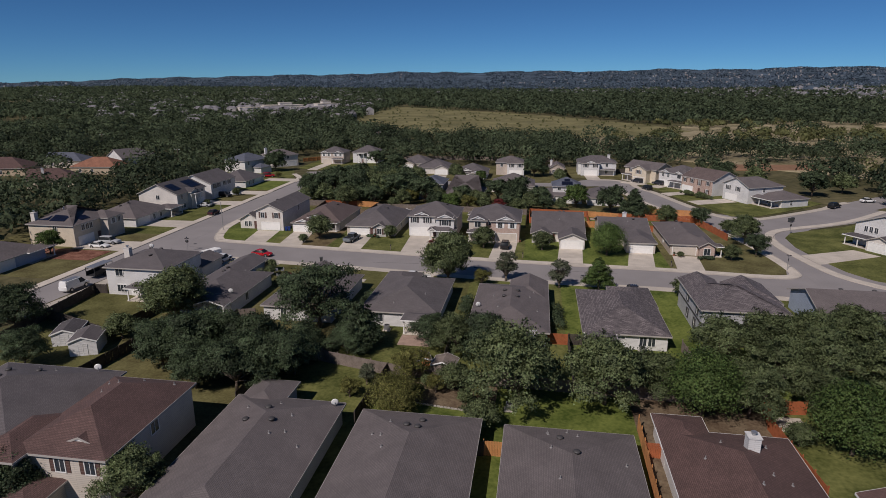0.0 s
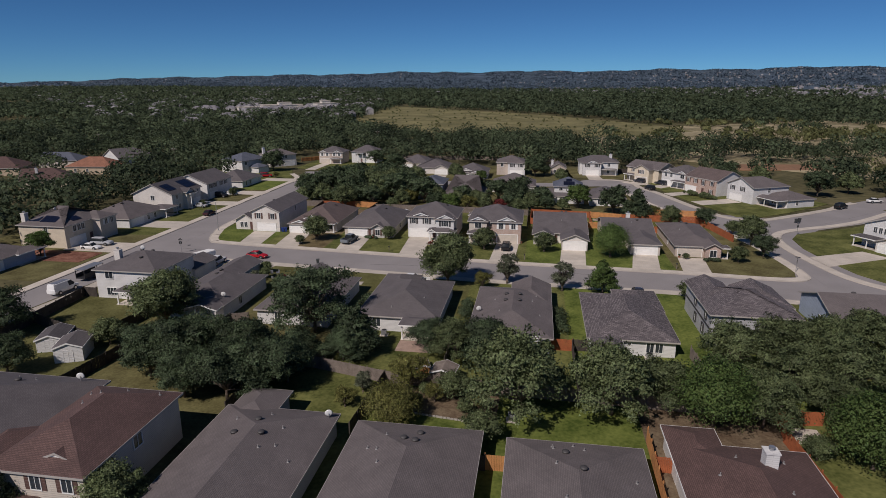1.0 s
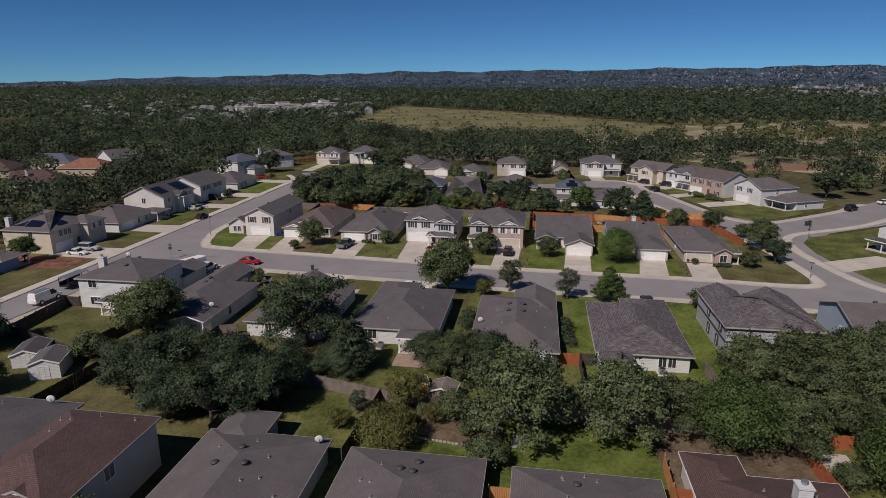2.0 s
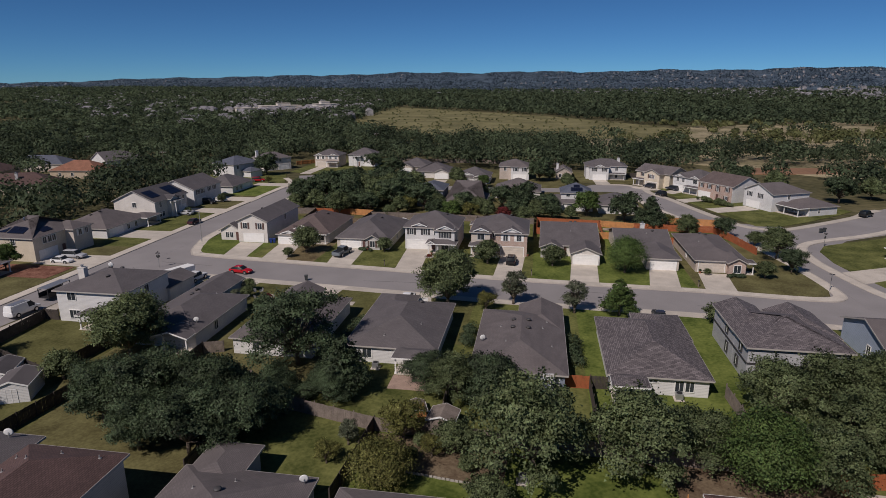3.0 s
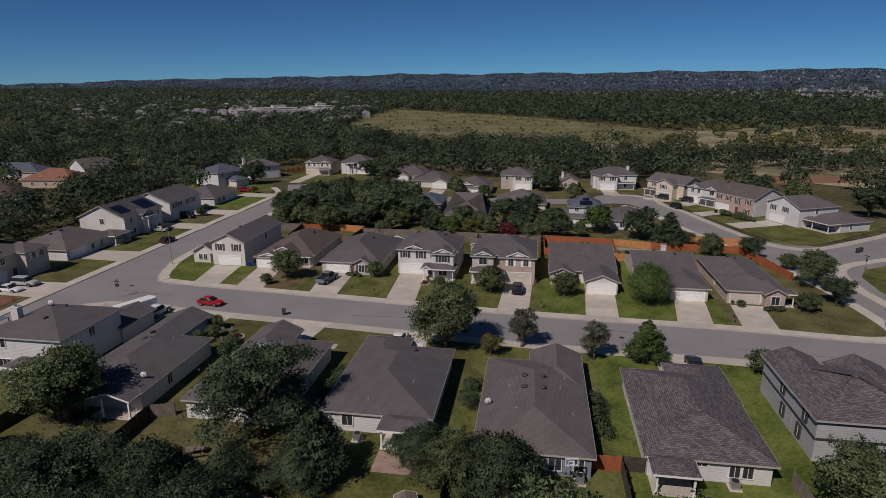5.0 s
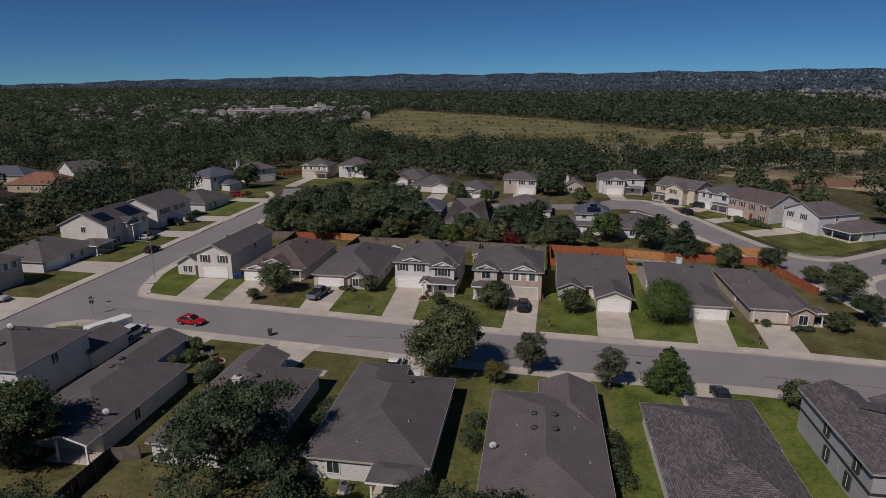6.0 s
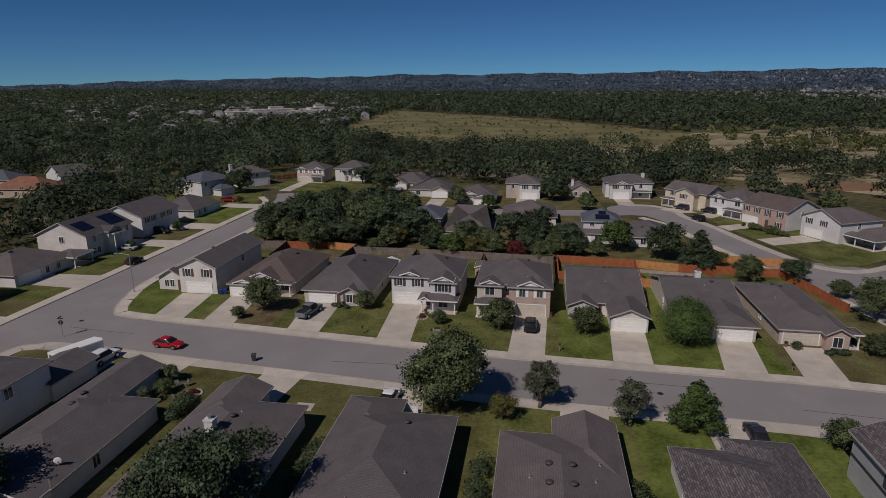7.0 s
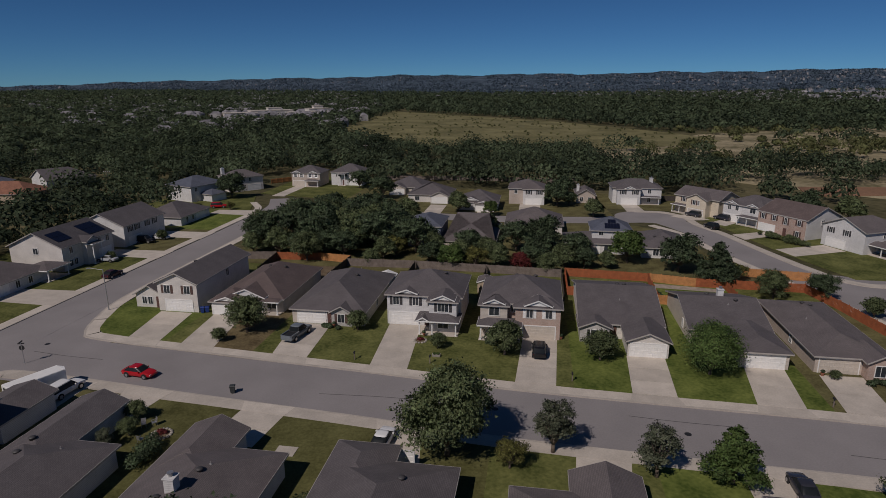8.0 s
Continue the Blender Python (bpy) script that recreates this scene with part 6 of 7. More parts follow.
FENCE_POST.materials.append(WOOD_GREY)
GREY_FENCE, DARK_FENCE, RED_FENCE, NEW_FENCE = ("weathered grey-brown board fence between gardens", "old dark board fence beside a garden", "red-stained cedar board fence behind a house", "new orange cedar board fence")
for pts, mt, lab in (
        ([(-62, -55.5), (-46, -56), (-34.2, -57), (-24.2, -59.6)], WOOD_GREY, GREY_FENCE), ([(-24.2, -59.6), (-25.0, -72)], WOOD_DARK, DARK_FENCE),
        ([(-24.2, -59.6), (-9.4, -60.4), (6.2, -61), (20.4, -61.4)], WOOD_GREY, GREY_FENCE), ([(-12.2, -75.6), (-10.2, -75.6)], WOOD_DARK, DARK_FENCE),
        ([(-10.2, -75.4), (-8.1, -75.4)], WOOD_ORANGE, NEW_FENCE), ([(6.3, -68), (6.0, -84)], WOOD_ORANGE, NEW_FENCE), ([(6.2, -73.2), (7.9, -73.2)], WOOD_RED, RED_FENCE),
        ([(20.6, -66), (21.4, -78)], WOOD_RED, RED_FENCE), ([(20.6, -65.9), (21.2, -62.4), (26, -61.9)], WOOD_RED, RED_FENCE), ([(-3.4, -46.4), (-0.4, -46.4)], WOOD_RED, RED_FENCE), ([(-0.3, -46.2), (1.8, -46.2)], WOOD_DARK, DARK_FENCE),
        ([(-0.4, -46.4), (-0.2, -60.4)], WOOD_DARK, DARK_FENCE), ([(-83.0, -60), (-84.8, -36.4), (-82.4, -36.4)], WOOD_DARK, DARK_FENCE), ([(-83.8, -48.8), (-68.6, -54.6), (-67.4, -41)], WOOD_DARK, DARK_FENCE),
        ([(-53, -44.5), (-53, -58)], WOOD_DARK, DARK_FENCE), ([(-34.4, -43), (-34.2, -57)], WOOD_GREY, GREY_FENCE), ([(-17.6, -44), (-17.2, -60)], WOOD_GREY, GREY_FENCE), ([(15.6, -46), (16.4, -61)], WOOD_GREY, GREY_FENCE),
        ([(-53, -44.4), (-50.4, -43.4)], WOOD_GREY, GREY_FENCE), ([(-40, -58), (-40.2, -70)], WOOD_DARK, DARK_FENCE), ([(-62, -55.5), (-64, -72)], WOOD_DARK, DARK_FENCE),
        ([(-84, 45.6), (-71, 48)], WOOD_GREY, GREY_FENCE), ([(-70.6, 47.6), (-60.6, 48.4)], WOOD_RED, RED_FENCE), ([(-60.6, 48.4), (-53.4, 47.4)], WOOD_ORANGE, NEW_FENCE), ([(-69.6, 36), (-70.6, 47.6)], WOOD_DARK, DARK_FENCE),
        ([(-54, 34), (-53.4, 47.4)], WOOD_DARK, DARK_FENCE), ([(-53.4, 45), (-38.6, 45.4)], WOOD_GREY, GREY_FENCE), ([(-38.6, 45.4), (-23.4, 44.6)], WOOD_GREY, GREY_FENCE), ([(-23.4, 44.6), (-8.2, 43.6)], WOOD_GREY, GREY_FENCE),
        ([(-38.6, 30), (-38.6, 45)], WOOD_DARK, DARK_FENCE), ([(-23.4, 27), (-23.4, 44)], WOOD_DARK, DARK_FENCE), ([(-8.2, 27), (-8.2, 44.6)], WOOD_DARK, DARK_FENCE),
        ([(-7.4, 34), (-7.4, 44.8), (9.0, 43.4)], WOOD_RED, RED_FENCE), ([(9.0, 43.4), (17.2, 41.4)], WOOD_ORANGE, NEW_FENCE), ([(17.2, 41.4), (36.4, 40.8), (38.6, 32), (40.4, 21)], WOOD_RED, RED_FENCE),
        ([(8.6, 43.2), (8.4, 31)], WOOD_RED, RED_FENCE), ([(6.6, 30.6), (9.8, 30.4)], WOOD_ORANGE, NEW_FENCE), ([(22.4, 41), (22.4, 27)], WOOD_RED, RED_FENCE), ([(21.2, 27.6), (24.2, 27.4)], WOOD_RED, RED_FENCE), ([(-7.4, 33), (-5.6, 33)], WOOD_RED, RED_FENCE),
        ([(25, 62), (27.2, 50), (40.4, 48.4)], WOOD_ORANGE, NEW_FENCE), ([(4, 126), (3.4, 150)], WOOD_GREY, GREY_FENCE), ([(26.6, 134), (33, 134)], WOOD_DARK, DARK_FENCE), ([(-78, 166), (-40, 170), (2, 168)], WOOD_GREY, GREY_FENCE),
        ([(-112, 158), (-118, 150)], WOOD_ORANGE, NEW_FENCE), ([(-84, 45.8), (-84.4, 36)], WOOD_GREY, GREY_FENCE)):
    fence(pts, mt, lab, single_boards=(pts[0] in ((-10.2, -75.4), (6.3, -68), (-3.4, -46.4), (-0.3, -46.2), (-7.4, 34), (9.0, 43.4), (-24.2, -59.6), (-62, -55.5), (6.6, 30.6), (21.2, 27.6), (-7.4, 33))))


# ---- vehicles ----
def car_ring(x, hw, z0, z1):
    """One cross-section of a car's body: flat floor, bulging sides, rounded shoulders."""
    h = z1 - z0
    half = [(0.80, 0.0), (0.94, 0.10), (0.99, 0.30), (1.0, 0.52), (0.985, 0.72), (0.93, 0.90), (0.80, 0.98), (0.45, 1.0)]
    return [(x, hw * w, z0 + h * q) for w, q in half] + [(x, -hw * w, z0 + h * q) for w, q in reversed(half)]


def plan_ring(x0, x1, w, z, r=0.22):
    """A rounded oblong at one height."""
    r = min(r, w * 0.6)
    return [(x0 + r, -w, z), (x1 - r * 1.6, -w, z), (x1 - r * 0.4, -w * 0.9, z), (x1, -w * 0.55, z), (x1, w * 0.55, z), (x1 - r * 0.4, w * 0.9, z), (x1 - r * 1.6, w, z), (x0 + r, w, z),
            (x0 + r * 0.3, w * 0.9, z), (x0, w * 0.55, z), (x0, -w * 0.55, z), (x0 + r * 0.3, -w * 0.9, z)]


def shaped(name, geo, angle=40):
    """A mesh shaded smooth but for its sharper edges."""
    me = geo.mesh(name, smooth=True)
    me.set_sharp_from_angle(angle=radians(angle))
    return me


FORMS = dict(
    sedan=(4.6, [(-2.3, 0.70, 0.40, 0.78), (-2.15, 0.84, 0.28, 0.92), (-1.3, 0.90, 0.24, 0.97), (0.4, 0.90, 0.24, 0.96), (1.3, 0.89, 0.25, 0.90), (2.1, 0.82, 0.28, 0.76), (2.3, 0.66, 0.38, 0.62)], (-1.85, 1.05, -1.05, 0.2, 0.92, 1.43)),
    suv=(4.7, [(-2.35, 0.76, 0.42, 0.95), (-2.2, 0.90, 0.32, 1.08), (-1.0, 0.94, 0.30, 1.08), (0.8, 0.94, 0.30, 1.06), (1.5, 0.92, 0.32, 1.02), (2.2, 0.86, 0.34, 0.90), (2.35, 0.72, 0.42, 0.72)], (-2.25, 1.15, -2.0, 0.45, 1.04, 1.74)),
    pickup=(5.5, [(-2.75, 0.80, 0.5, 0.95), (-2.65, 0.95, 0.42, 1.04), (-0.6, 0.96, 0.40, 1.05), (0.9, 0.96, 0.40, 1.06), (1.7, 0.95, 0.40, 1.04), (2.6, 0.88, 0.42, 0.92), (2.75, 0.74, 0.5, 0.75)], (-0.75, 1.5, -0.6, 0.75, 1.02, 1.78)),
    van=(5.4, [(-2.7, 0.86, 0.42, 1.15), (-2.6, 0.98, 0.34, 1.22), (-1.0, 1.0, 0.32, 1.22), (1.2, 1.0, 0.32, 1.20), (1.9, 0.98, 0.34, 1.10), (2.6, 0.90, 0.36, 0.95), (2.7, 0.74, 0.44, 0.78)], (-2.65, 1.95, -2.5, 1.1, 1.18, 2.05)))


def build_car(form, paint, x, y, yaw, label, category="car", group="parked cars"):
    L, st, (b0, b1, t0, t1, zb, zt) = FORMS[form]
    c = thing("pickup_truck" if form == "pickup" else "van" if form == "van" else "car", label, category, pose(x, y, 0.16 if abs(y + 8) > 3 else 0.03, 0, 0, yaw) @ Matrix.Diagonal((1.1, 1.04, 1.06, 1) if form == "pickup" else (1.07, 1.04, 1.0, 1) if form == "suv" else (1, 1, 1, 1)), group)
    pm = PAINT[paint]
    key = (form, paint)
    part("body", cached(("body", *key), lambda: shaped("body", Geo().loft([car_ring(*s) for s in st]))), pm, c)
    hw = st[2][1]
    zm = zb + (zt - zb) * 0.55
    mid = lambda p, q: p + (q - p) * 0.5
    part("window_band", cached(("glass", form), lambda: shaped("window_band", Geo().loft([plan_ring(b0, b1, hw * 0.91, zb - 0.06), plan_ring(mid(b0, t0), mid(b1, t1), hw * 0.85, zm), plan_ring(t0, t1, hw * 0.74, zt)]))), CARGLASS, c)
    part("roof", cached(("croof", *key), lambda: shaped("roof", Geo().loft([plan_ring(t0 - 0.07, t1 + 0.07, hw * 0.77, zt - 0.05), plan_ring(t0, t1, hw * 0.71, zt + 0.03), plan_ring(t0 + 0.25, t1 - 0.25, hw * 0.5, zt + 0.06)]))), pm, c)
    for s in (-1, 1):
        part("mirror", cached(("mirror", *key), lambda: Geo().loft([[(x, y, z) for x, y in ((-0.06, -0.1), (0.08, -0.08), (0.08, 0.08), (-0.06, 0.1))] for z in (-0.07, 0.07)]).mesh("mirror")), pm, c, pose(b1 - 0.45, s * (hw + 0.06), zb + 0.06))
        for wx in (-L * 0.30, L * 0.30):
            part("wheel_arch", cached(("arch", form), lambda: Geo().tube((0, -0.02, 0), (0, 0.02, 0), 0.42, 0.42, 16).mesh("wheel_arch")), BLACK, c, pose(wx, s * (hw - 0.004), 0.40 if form != "sedan" else 0.36))
    for s in (-1, 1):
        for u in (0.03, 0.5, 0.97):
            xb, xt = b0 + (b1 - b0) * u, t0 + (t1 - t0) * u
            part("pillar", Geo().tube((xb, s * hw * 0.895, zb), (xt, s * hw * 0.722, zt), 0.05, 0.04, 4), BLACK, c)
    if form == "pickup":
        part("bed_liner", Geo().box(-2.6, -0.8, -0.78, 0.78, 1.02, 1.07), BLACK, c)
        for s in (-1, 1):
            part("bed_rail", Geo().box(-2.65, -0.7, s * 0.86 - 0.07, s * 0.86 + 0.07, 1.0, 1.2), pm, c)
        part("tailgate", Geo().box(-2.72, -2.62, -0.8, 0.8, 0.6, 1.18), pm, c)
    if form == "van":
        part("cargo_side", shaped("cargo_side", Geo().loft([plan_ring(-2.66, 0.75, hw * 0.935, 1.14), plan_ring(-2.62, 0.66, hw * 0.88, 1.65), plan_ring(-2.54, 0.55, hw * 0.775, 2.06)])), pm, c)
        part("roof_rack", Geo().box(-2.2, 0.8, -0.6, 0.6, 2.12, 2.16), METAL, c)
    r = 0.33 if form == "sedan" else 0.38
    for wx in (-L * 0.30, L * 0.30):
        for s in (-1, 1):
            w = part("wheel", cached(("tyre", r), lambda: Geo().tube((0, -0.11, 0), (0, 0.11, 0), r, r, 16).mesh("wheel")), TYRE, c, pose(wx, s * (hw - 0.06), r))
            part("rim", cached(("rim", r), lambda: Geo().tube((0, -0.125, 0), (0, 0.125, 0), r * 0.62, r * 0.62, 12).mesh("rim")), RIM, w)
    zl = st[-2][3] - 0.14
    for s in (-1, 1):
        part("headlight", Geo().box(L / 2 - 0.16, L / 2 - 0.04, s * 0.58 - 0.16, s * 0.58 + 0.16, zl - 0.08, zl + 0.05), LAMP, c)
        part("tail_light", Geo().box(-L / 2 + 0.02, -L / 2 + 0.12, s * 0.62 - 0.14, s * 0.62 + 0.14, st[0][3] - 0.16, st[0][3] - 0.02), TAIL, c)


for form, paint, x, y, yaw, label in (
        ("sedan", "red", -65.6, -8.3, -6, "bright red sedan parked along the street"), ("pickup", "grey", -49.6, 7.2, 79, "grey-blue pickup truck parked on a driveway"), ("suv", "black", -12.5, 6.6, 90, "shiny black car parked on a driveway"),
        ("sedan", "white", -29.2, -19.0, 85, "white sedan parked half under a street tree"), ("suv", "white", -71.7, -14.4, 84, "white off-road car parked by a box trailer"), ("sedan", "dark", 12.4, -21.0, 90, "dark sedan parked on a driveway"),
        ("sedan", "white", -106.2, -7.6, 0, "white sedan on a driveway below a cream house"), ("suv", "silver", -106.0, -4.2, 0, "silver car parked beside a white sedan"), ("sedan", "silver", -107.2, 40.4, 180, "silver sedan parked before a garage"),
        ("sedan", "maroon", -98.6, 30.6, 88, "dark maroon sedan parked at the kerb"), ("suv", "black", -109.4, 57, 0, "black car parked before a white house"), ("sedan", "white", -107.6, 60.6, 10, "white sedan parked before a white house"),
        ("suv", "red", -113.6, 101, 20, "red car parked by a white house"), ("suv", "black", 33.4, 93.6, 110, "dark car parked at the kerb of the curve"), ("suv", "dark", 32.4, 109.4, 130, "dark car parked on a cream house's driveway"),
        ("suv", "dark", 39.4, 105.4, 130, "dark grey car parked by a white house"), ("suv", "black", 84.6, 68.2, 40, "black car parked at the corner kerb"), ("sedan", "white", 99.4, 79.6, 10, "white sedan parked by the scrubland"),
        ("van", "white", -90.2, -35.0, 84, "white van with a roof rack on the side street")):
    build_car(form, paint, x, y, yaw, label, category={"pickup": "truck", "van": "van"}.get(form, "car"))

tr = thing("box_trailer", "white enclosed box trailer parked on a driveway", "trailer", pose(-75.0, -15.2, 0.16, 0, 0, 66))
part("box", Geo().loft([[(-3.2, -1.1, z), (3.2, -1.1, z), (3.6, 0, z), (3.2, 1.1, z), (-3.2, 1.1, z)] for z in (0.55, 2.4)]), PAINT["white"], tr)
part("roof_panel", Geo().box(-3.15, 3.15, -1.05, 1.05, 2.41, 2.46), TRIM, tr)
part("rear_window", Geo().box(-3.23, -3.2, -0.6, 0.6, 1.5, 2.2), CARGLASS, tr)
for wx in (-0.6, 0.4):
    for s in (-1, 1):
        part("wheel", cached(("tyre", 0.38), lambda: Geo().tube((0, -0.11, 0), (0, 0.11, 0), 0.38, 0.38, 16).mesh("wheel")), TYRE, tr, pose(wx, s * 1.0, 0.4))
ct = thing("cage_trailer", "dark caged utility trailer parked by a fence", "trailer", pose(-91.4, -26.6, 0.03, 0, 0, 88))
part("deck", Geo().box(-2.6, 2.6, -1.0, 1.0, 0.6, 0.75), BLACK, ct)
part("canopy", Geo().box(-2.6, 2.6, -1.0, 1.0, 2.3, 2.4), METAL, ct)
for px in (-2.5, -0.85, 0.85, 2.5):
    for s in (-1, 1):
        part("post", cached("cagepost", lambda: Geo().box(-0.05, 0.05, -0.05, 0.05, 0.75, 2.32).mesh("post")), BLACK, ct, pose(px, s * 0.95, 0))
for s in (-1, 1):
    part("side_panel", Geo().box(-2.5, 2.5, s * 0.97 - 0.02, s * 0.97 + 0.02, 0.75, 1.5), BLACK, ct)
    part("wheel", cached(("tyre", 0.38), None), TYRE, ct, pose(0, s * 1.05, 0.38))


# ---- sheds, bins, posts, garden things ----
def shed(x, y, w, d, e, yaw, wall, roof, label, name="shed"):
    h = House(label, x, y, yaw, roof=roof, wall=wall, category="shed", name=name, trim=TRIM)
    h.block(0, w, 0, d, e, "gg", "y", 0.36, ov=0.15)
    part("shed_door", inset_panel(1.2, 1.8, 2, 1, 0.1, -0.02, 0.05, "shed_door"), wall, h.ob, pose(w / 2, 0, 0.08))
    return h


shed(-69.6, -61.2, 3.6, 4.4, 2.2, 22, SIDING["white"], ROOF_GREY, "white metal garden shed with grey roof")
shed(-74.6, -58.6, 3.4, 4.6, 1.9, 22, SIDING["white"], ROOF_DARK, "low white shed with striped roof")
shed(-18.4, -59.4, 2.9, 2.6, 1.9, -6, WOOD_GREY, WOOD_GREY, "small weathered wooden garden shed")
shed(-20.8, -56.6, 1.8, 2.2, 0.9, 20, WOOD_ORANGE, WOOD_GREY, "low wooden garden frame with pale posts")
shed(-24, 31.6, 2.6, 3.4, 2.2, 0, SIDING["tan"], ROOF_BROWN, "narrow tan garden shed behind houses")
shed(-44, 33.6, 3.6, 2.4, 1.7, 0, SIDING["white"], TRIM, "low white garden shed behind a house")


def bin_(x, y, material, label, z=0.05):
    b = thing("wheeled_bin", label, "bin", pose(x, y, z, 0, 0, 20))
    part("tub", Geo().loft([[(-o, -o, q), (o, -o, q), (o, o, q), (-o, o, q)] for o, q in ((0.24, 0.08), (0.32, 0.95))]), material, b)
    part("lid", Geo().loft([[(-o, -o, q), (o, -o, q), (o, o, q), (-o, o, q)] for o, q in ((0.35, 0.95), (0.36, 1.0), (0.26, 1.08))]), material, b)
    for s in (-1, 1):
        part("wheel", Geo().tube((s * 0.26 - 0.03, 0.26, 0.12), (s * 0.26 + 0.03, 0.26, 0.12), 0.12, 0.12), TYRE, b)


BLUE_BIN = mat("blue_plastic", (0.02, 0.05, 0.22), 0.5, 0.1, 4, 20, 0.0)
bin_(-50.9, -10.9, BIN, "dark wheeled bin standing in the street")
bin_(-69.5, 14.4, BLUE_BIN, "blue bin beside the house wall", 0.13)
bin_(-68.8, 14.7, BLUE_BIN, "blue bin beside the house wall", 0.13)
bin_(63.6, 45.6, BIN, "dark wheeled bin at the kerb", 0.13)
bin_(64.8, 46.6, BIN, "dark wheeled bin at the kerb", 0.13)

lp = thing("street_lamp", "tall thin dark street lamp on the corner lawn", "street lamp", pose(-86.4, 13.2, 0.1))
part("pole", lathe(((0.14, 0), (0.10, 0.4), (0.06, 7.4))), METAL, lp)
part("arm", Geo().tube((0, 0, 7.3), (-1.9, -0.6, 7.7), 0.04, 0.03, 6), METAL, lp)
part("lamp_head", Geo().loft([[(-2.4, -0.9, z), (-1.8, -0.72, z), (-1.8, -0.45, z), (-2.4, -0.6, z)] for z in (7.62, 7.76)]), METAL, lp)


def street_sign(x, y, yaw, label):
    s = thing("street_sign", label, "sign", pose(x, y, 0.1, 0, 0, yaw))
    part("pole", lathe(((0.05, 0), (0.05, 3.2))), METAL, s)
    part("stop_plate", Geo().loft([[(0.38 * math.cos(math.pi * (i + 0.5) / 4), q, 2.3 + 0.38 * math.sin(math.pi * (i + 0.5) / 4)) for i in range(8)] for q in (-0.03, 0.03)]), BLACK, s, label="dark back of an eight-sided sign plate")
    for k, a in enumerate((0, 90)):
        part("name_plate", Geo().box(-0.45, 0.45, -0.015, 0.015, 2.85 + 0.25 * k, 3.05 + 0.25 * k), SHUTTER, s, pose(0, 0, 0, 0, 0, a))


street_sign(-84, -7.4, 15, "street sign post at the corner")
street_sign(45.6, -2.2, 60, "street sign post at the corner lawn")
street_sign(58.2, 30.8, 40, "street sign post by the pale kerb")

for x, y in ((-157, 108), (-240, 170), (-96, 210)):
    p = thing("utility_pole", "brown wooden utility pole with pale insulators", "utility pole", pose(x, y, 0))
    part("pole", lathe(((0.18, 0), (0.12, 10.5))), BARK, p)
    part("crossarm", Geo().box(-1.3, 1.3, -0.06, 0.06, 9.6, 9.75), BARK, p)
    for s in (-1.1, -0.5, 0.5, 1.1):
        part("insulator", cached("insul", lambda: lathe(((0.06, 9.75), (0.1, 9.9), (0.05, 10.0))).mesh("insulator")), LAMP, p, pose(s, 0, 0))

bh = thing("basketball_hoop", "basketball hoop with clear board in a garden", "basketball hoop", pose(-5.6, -50.0, 0.1, 0, 0, 10))
part("pole", Geo().tube((0, 0, 0), (0, 0.2, 3.0), 0.06, 0.05), METAL, bh)
part("backboard", ring_frame(1.1, 0.65, 0.06), LAMP, bh, pose(0, -0.1, 3.1))
part("target_frame", ring_frame(0.5, 0.35, 0.04), LAMP, bh, pose(0, -0.12, 3.0))
part("rim", Geo().loft([[(0.22 * math.cos(i * math.pi / 6), -0.35 + 0.22 * math.sin(i * math.pi / 6), z) for i in range(12)] for z in (2.72, 2.76)], close=False), WOOD_RED, bh)
part("base", Geo().loft([[(-o, -o, q), (o, -o, q), (o, o, q), (-o, o, q)] for o, q in ((0.5, 0), (0.4, 0.25))]), BLACK, bh)

for x, y in ((-28.0, -45.0), (10.0, -47.4), (-4.6, -48.8), (-8.0, -66.0)):
    a = thing("air_conditioner", "square grey air conditioning unit on a pad", "air conditioner", pose(x, y, 0.13))
    part("pad", Geo().box(-0.6, 0.6, -0.6, 0.6, 0, 0.08), CONCRETE, a)
    part("cabinet", Geo().box(-0.4, 0.4, -0.4, 0.4, 0.08, 0.85), METAL, a)
    part("fan_grille", lathe(((0.34, 0.85), (0.32, 0.9), (0.05, 0.9))), BLACK, a)

for x, y in ((-27.6, 1.0), (-8.2, -1.4), (22.6, -3.4), (-38.4, 0.6), (20.4, -20.6)):
    m_ = thing("mailbox", "small mailbox on a post by the lawn", "mailbox", pose(x, y, 0.13))
    part("post", Geo().box(-0.06, 0.06, -0.06, 0.06, 0, 1.05), WOOD_GREY, m_)
    part("box", Geo().loft([[(0.11 * math.cos(math.pi * i / 6), q, 1.15 + 0.11 * math.sin(math.pi * i / 6)) for i in range(7)] + [(-0.11, q, 1.03), (0.11, q, 1.03)] for q in (-0.24, 0.24)]), BLACK, m_)

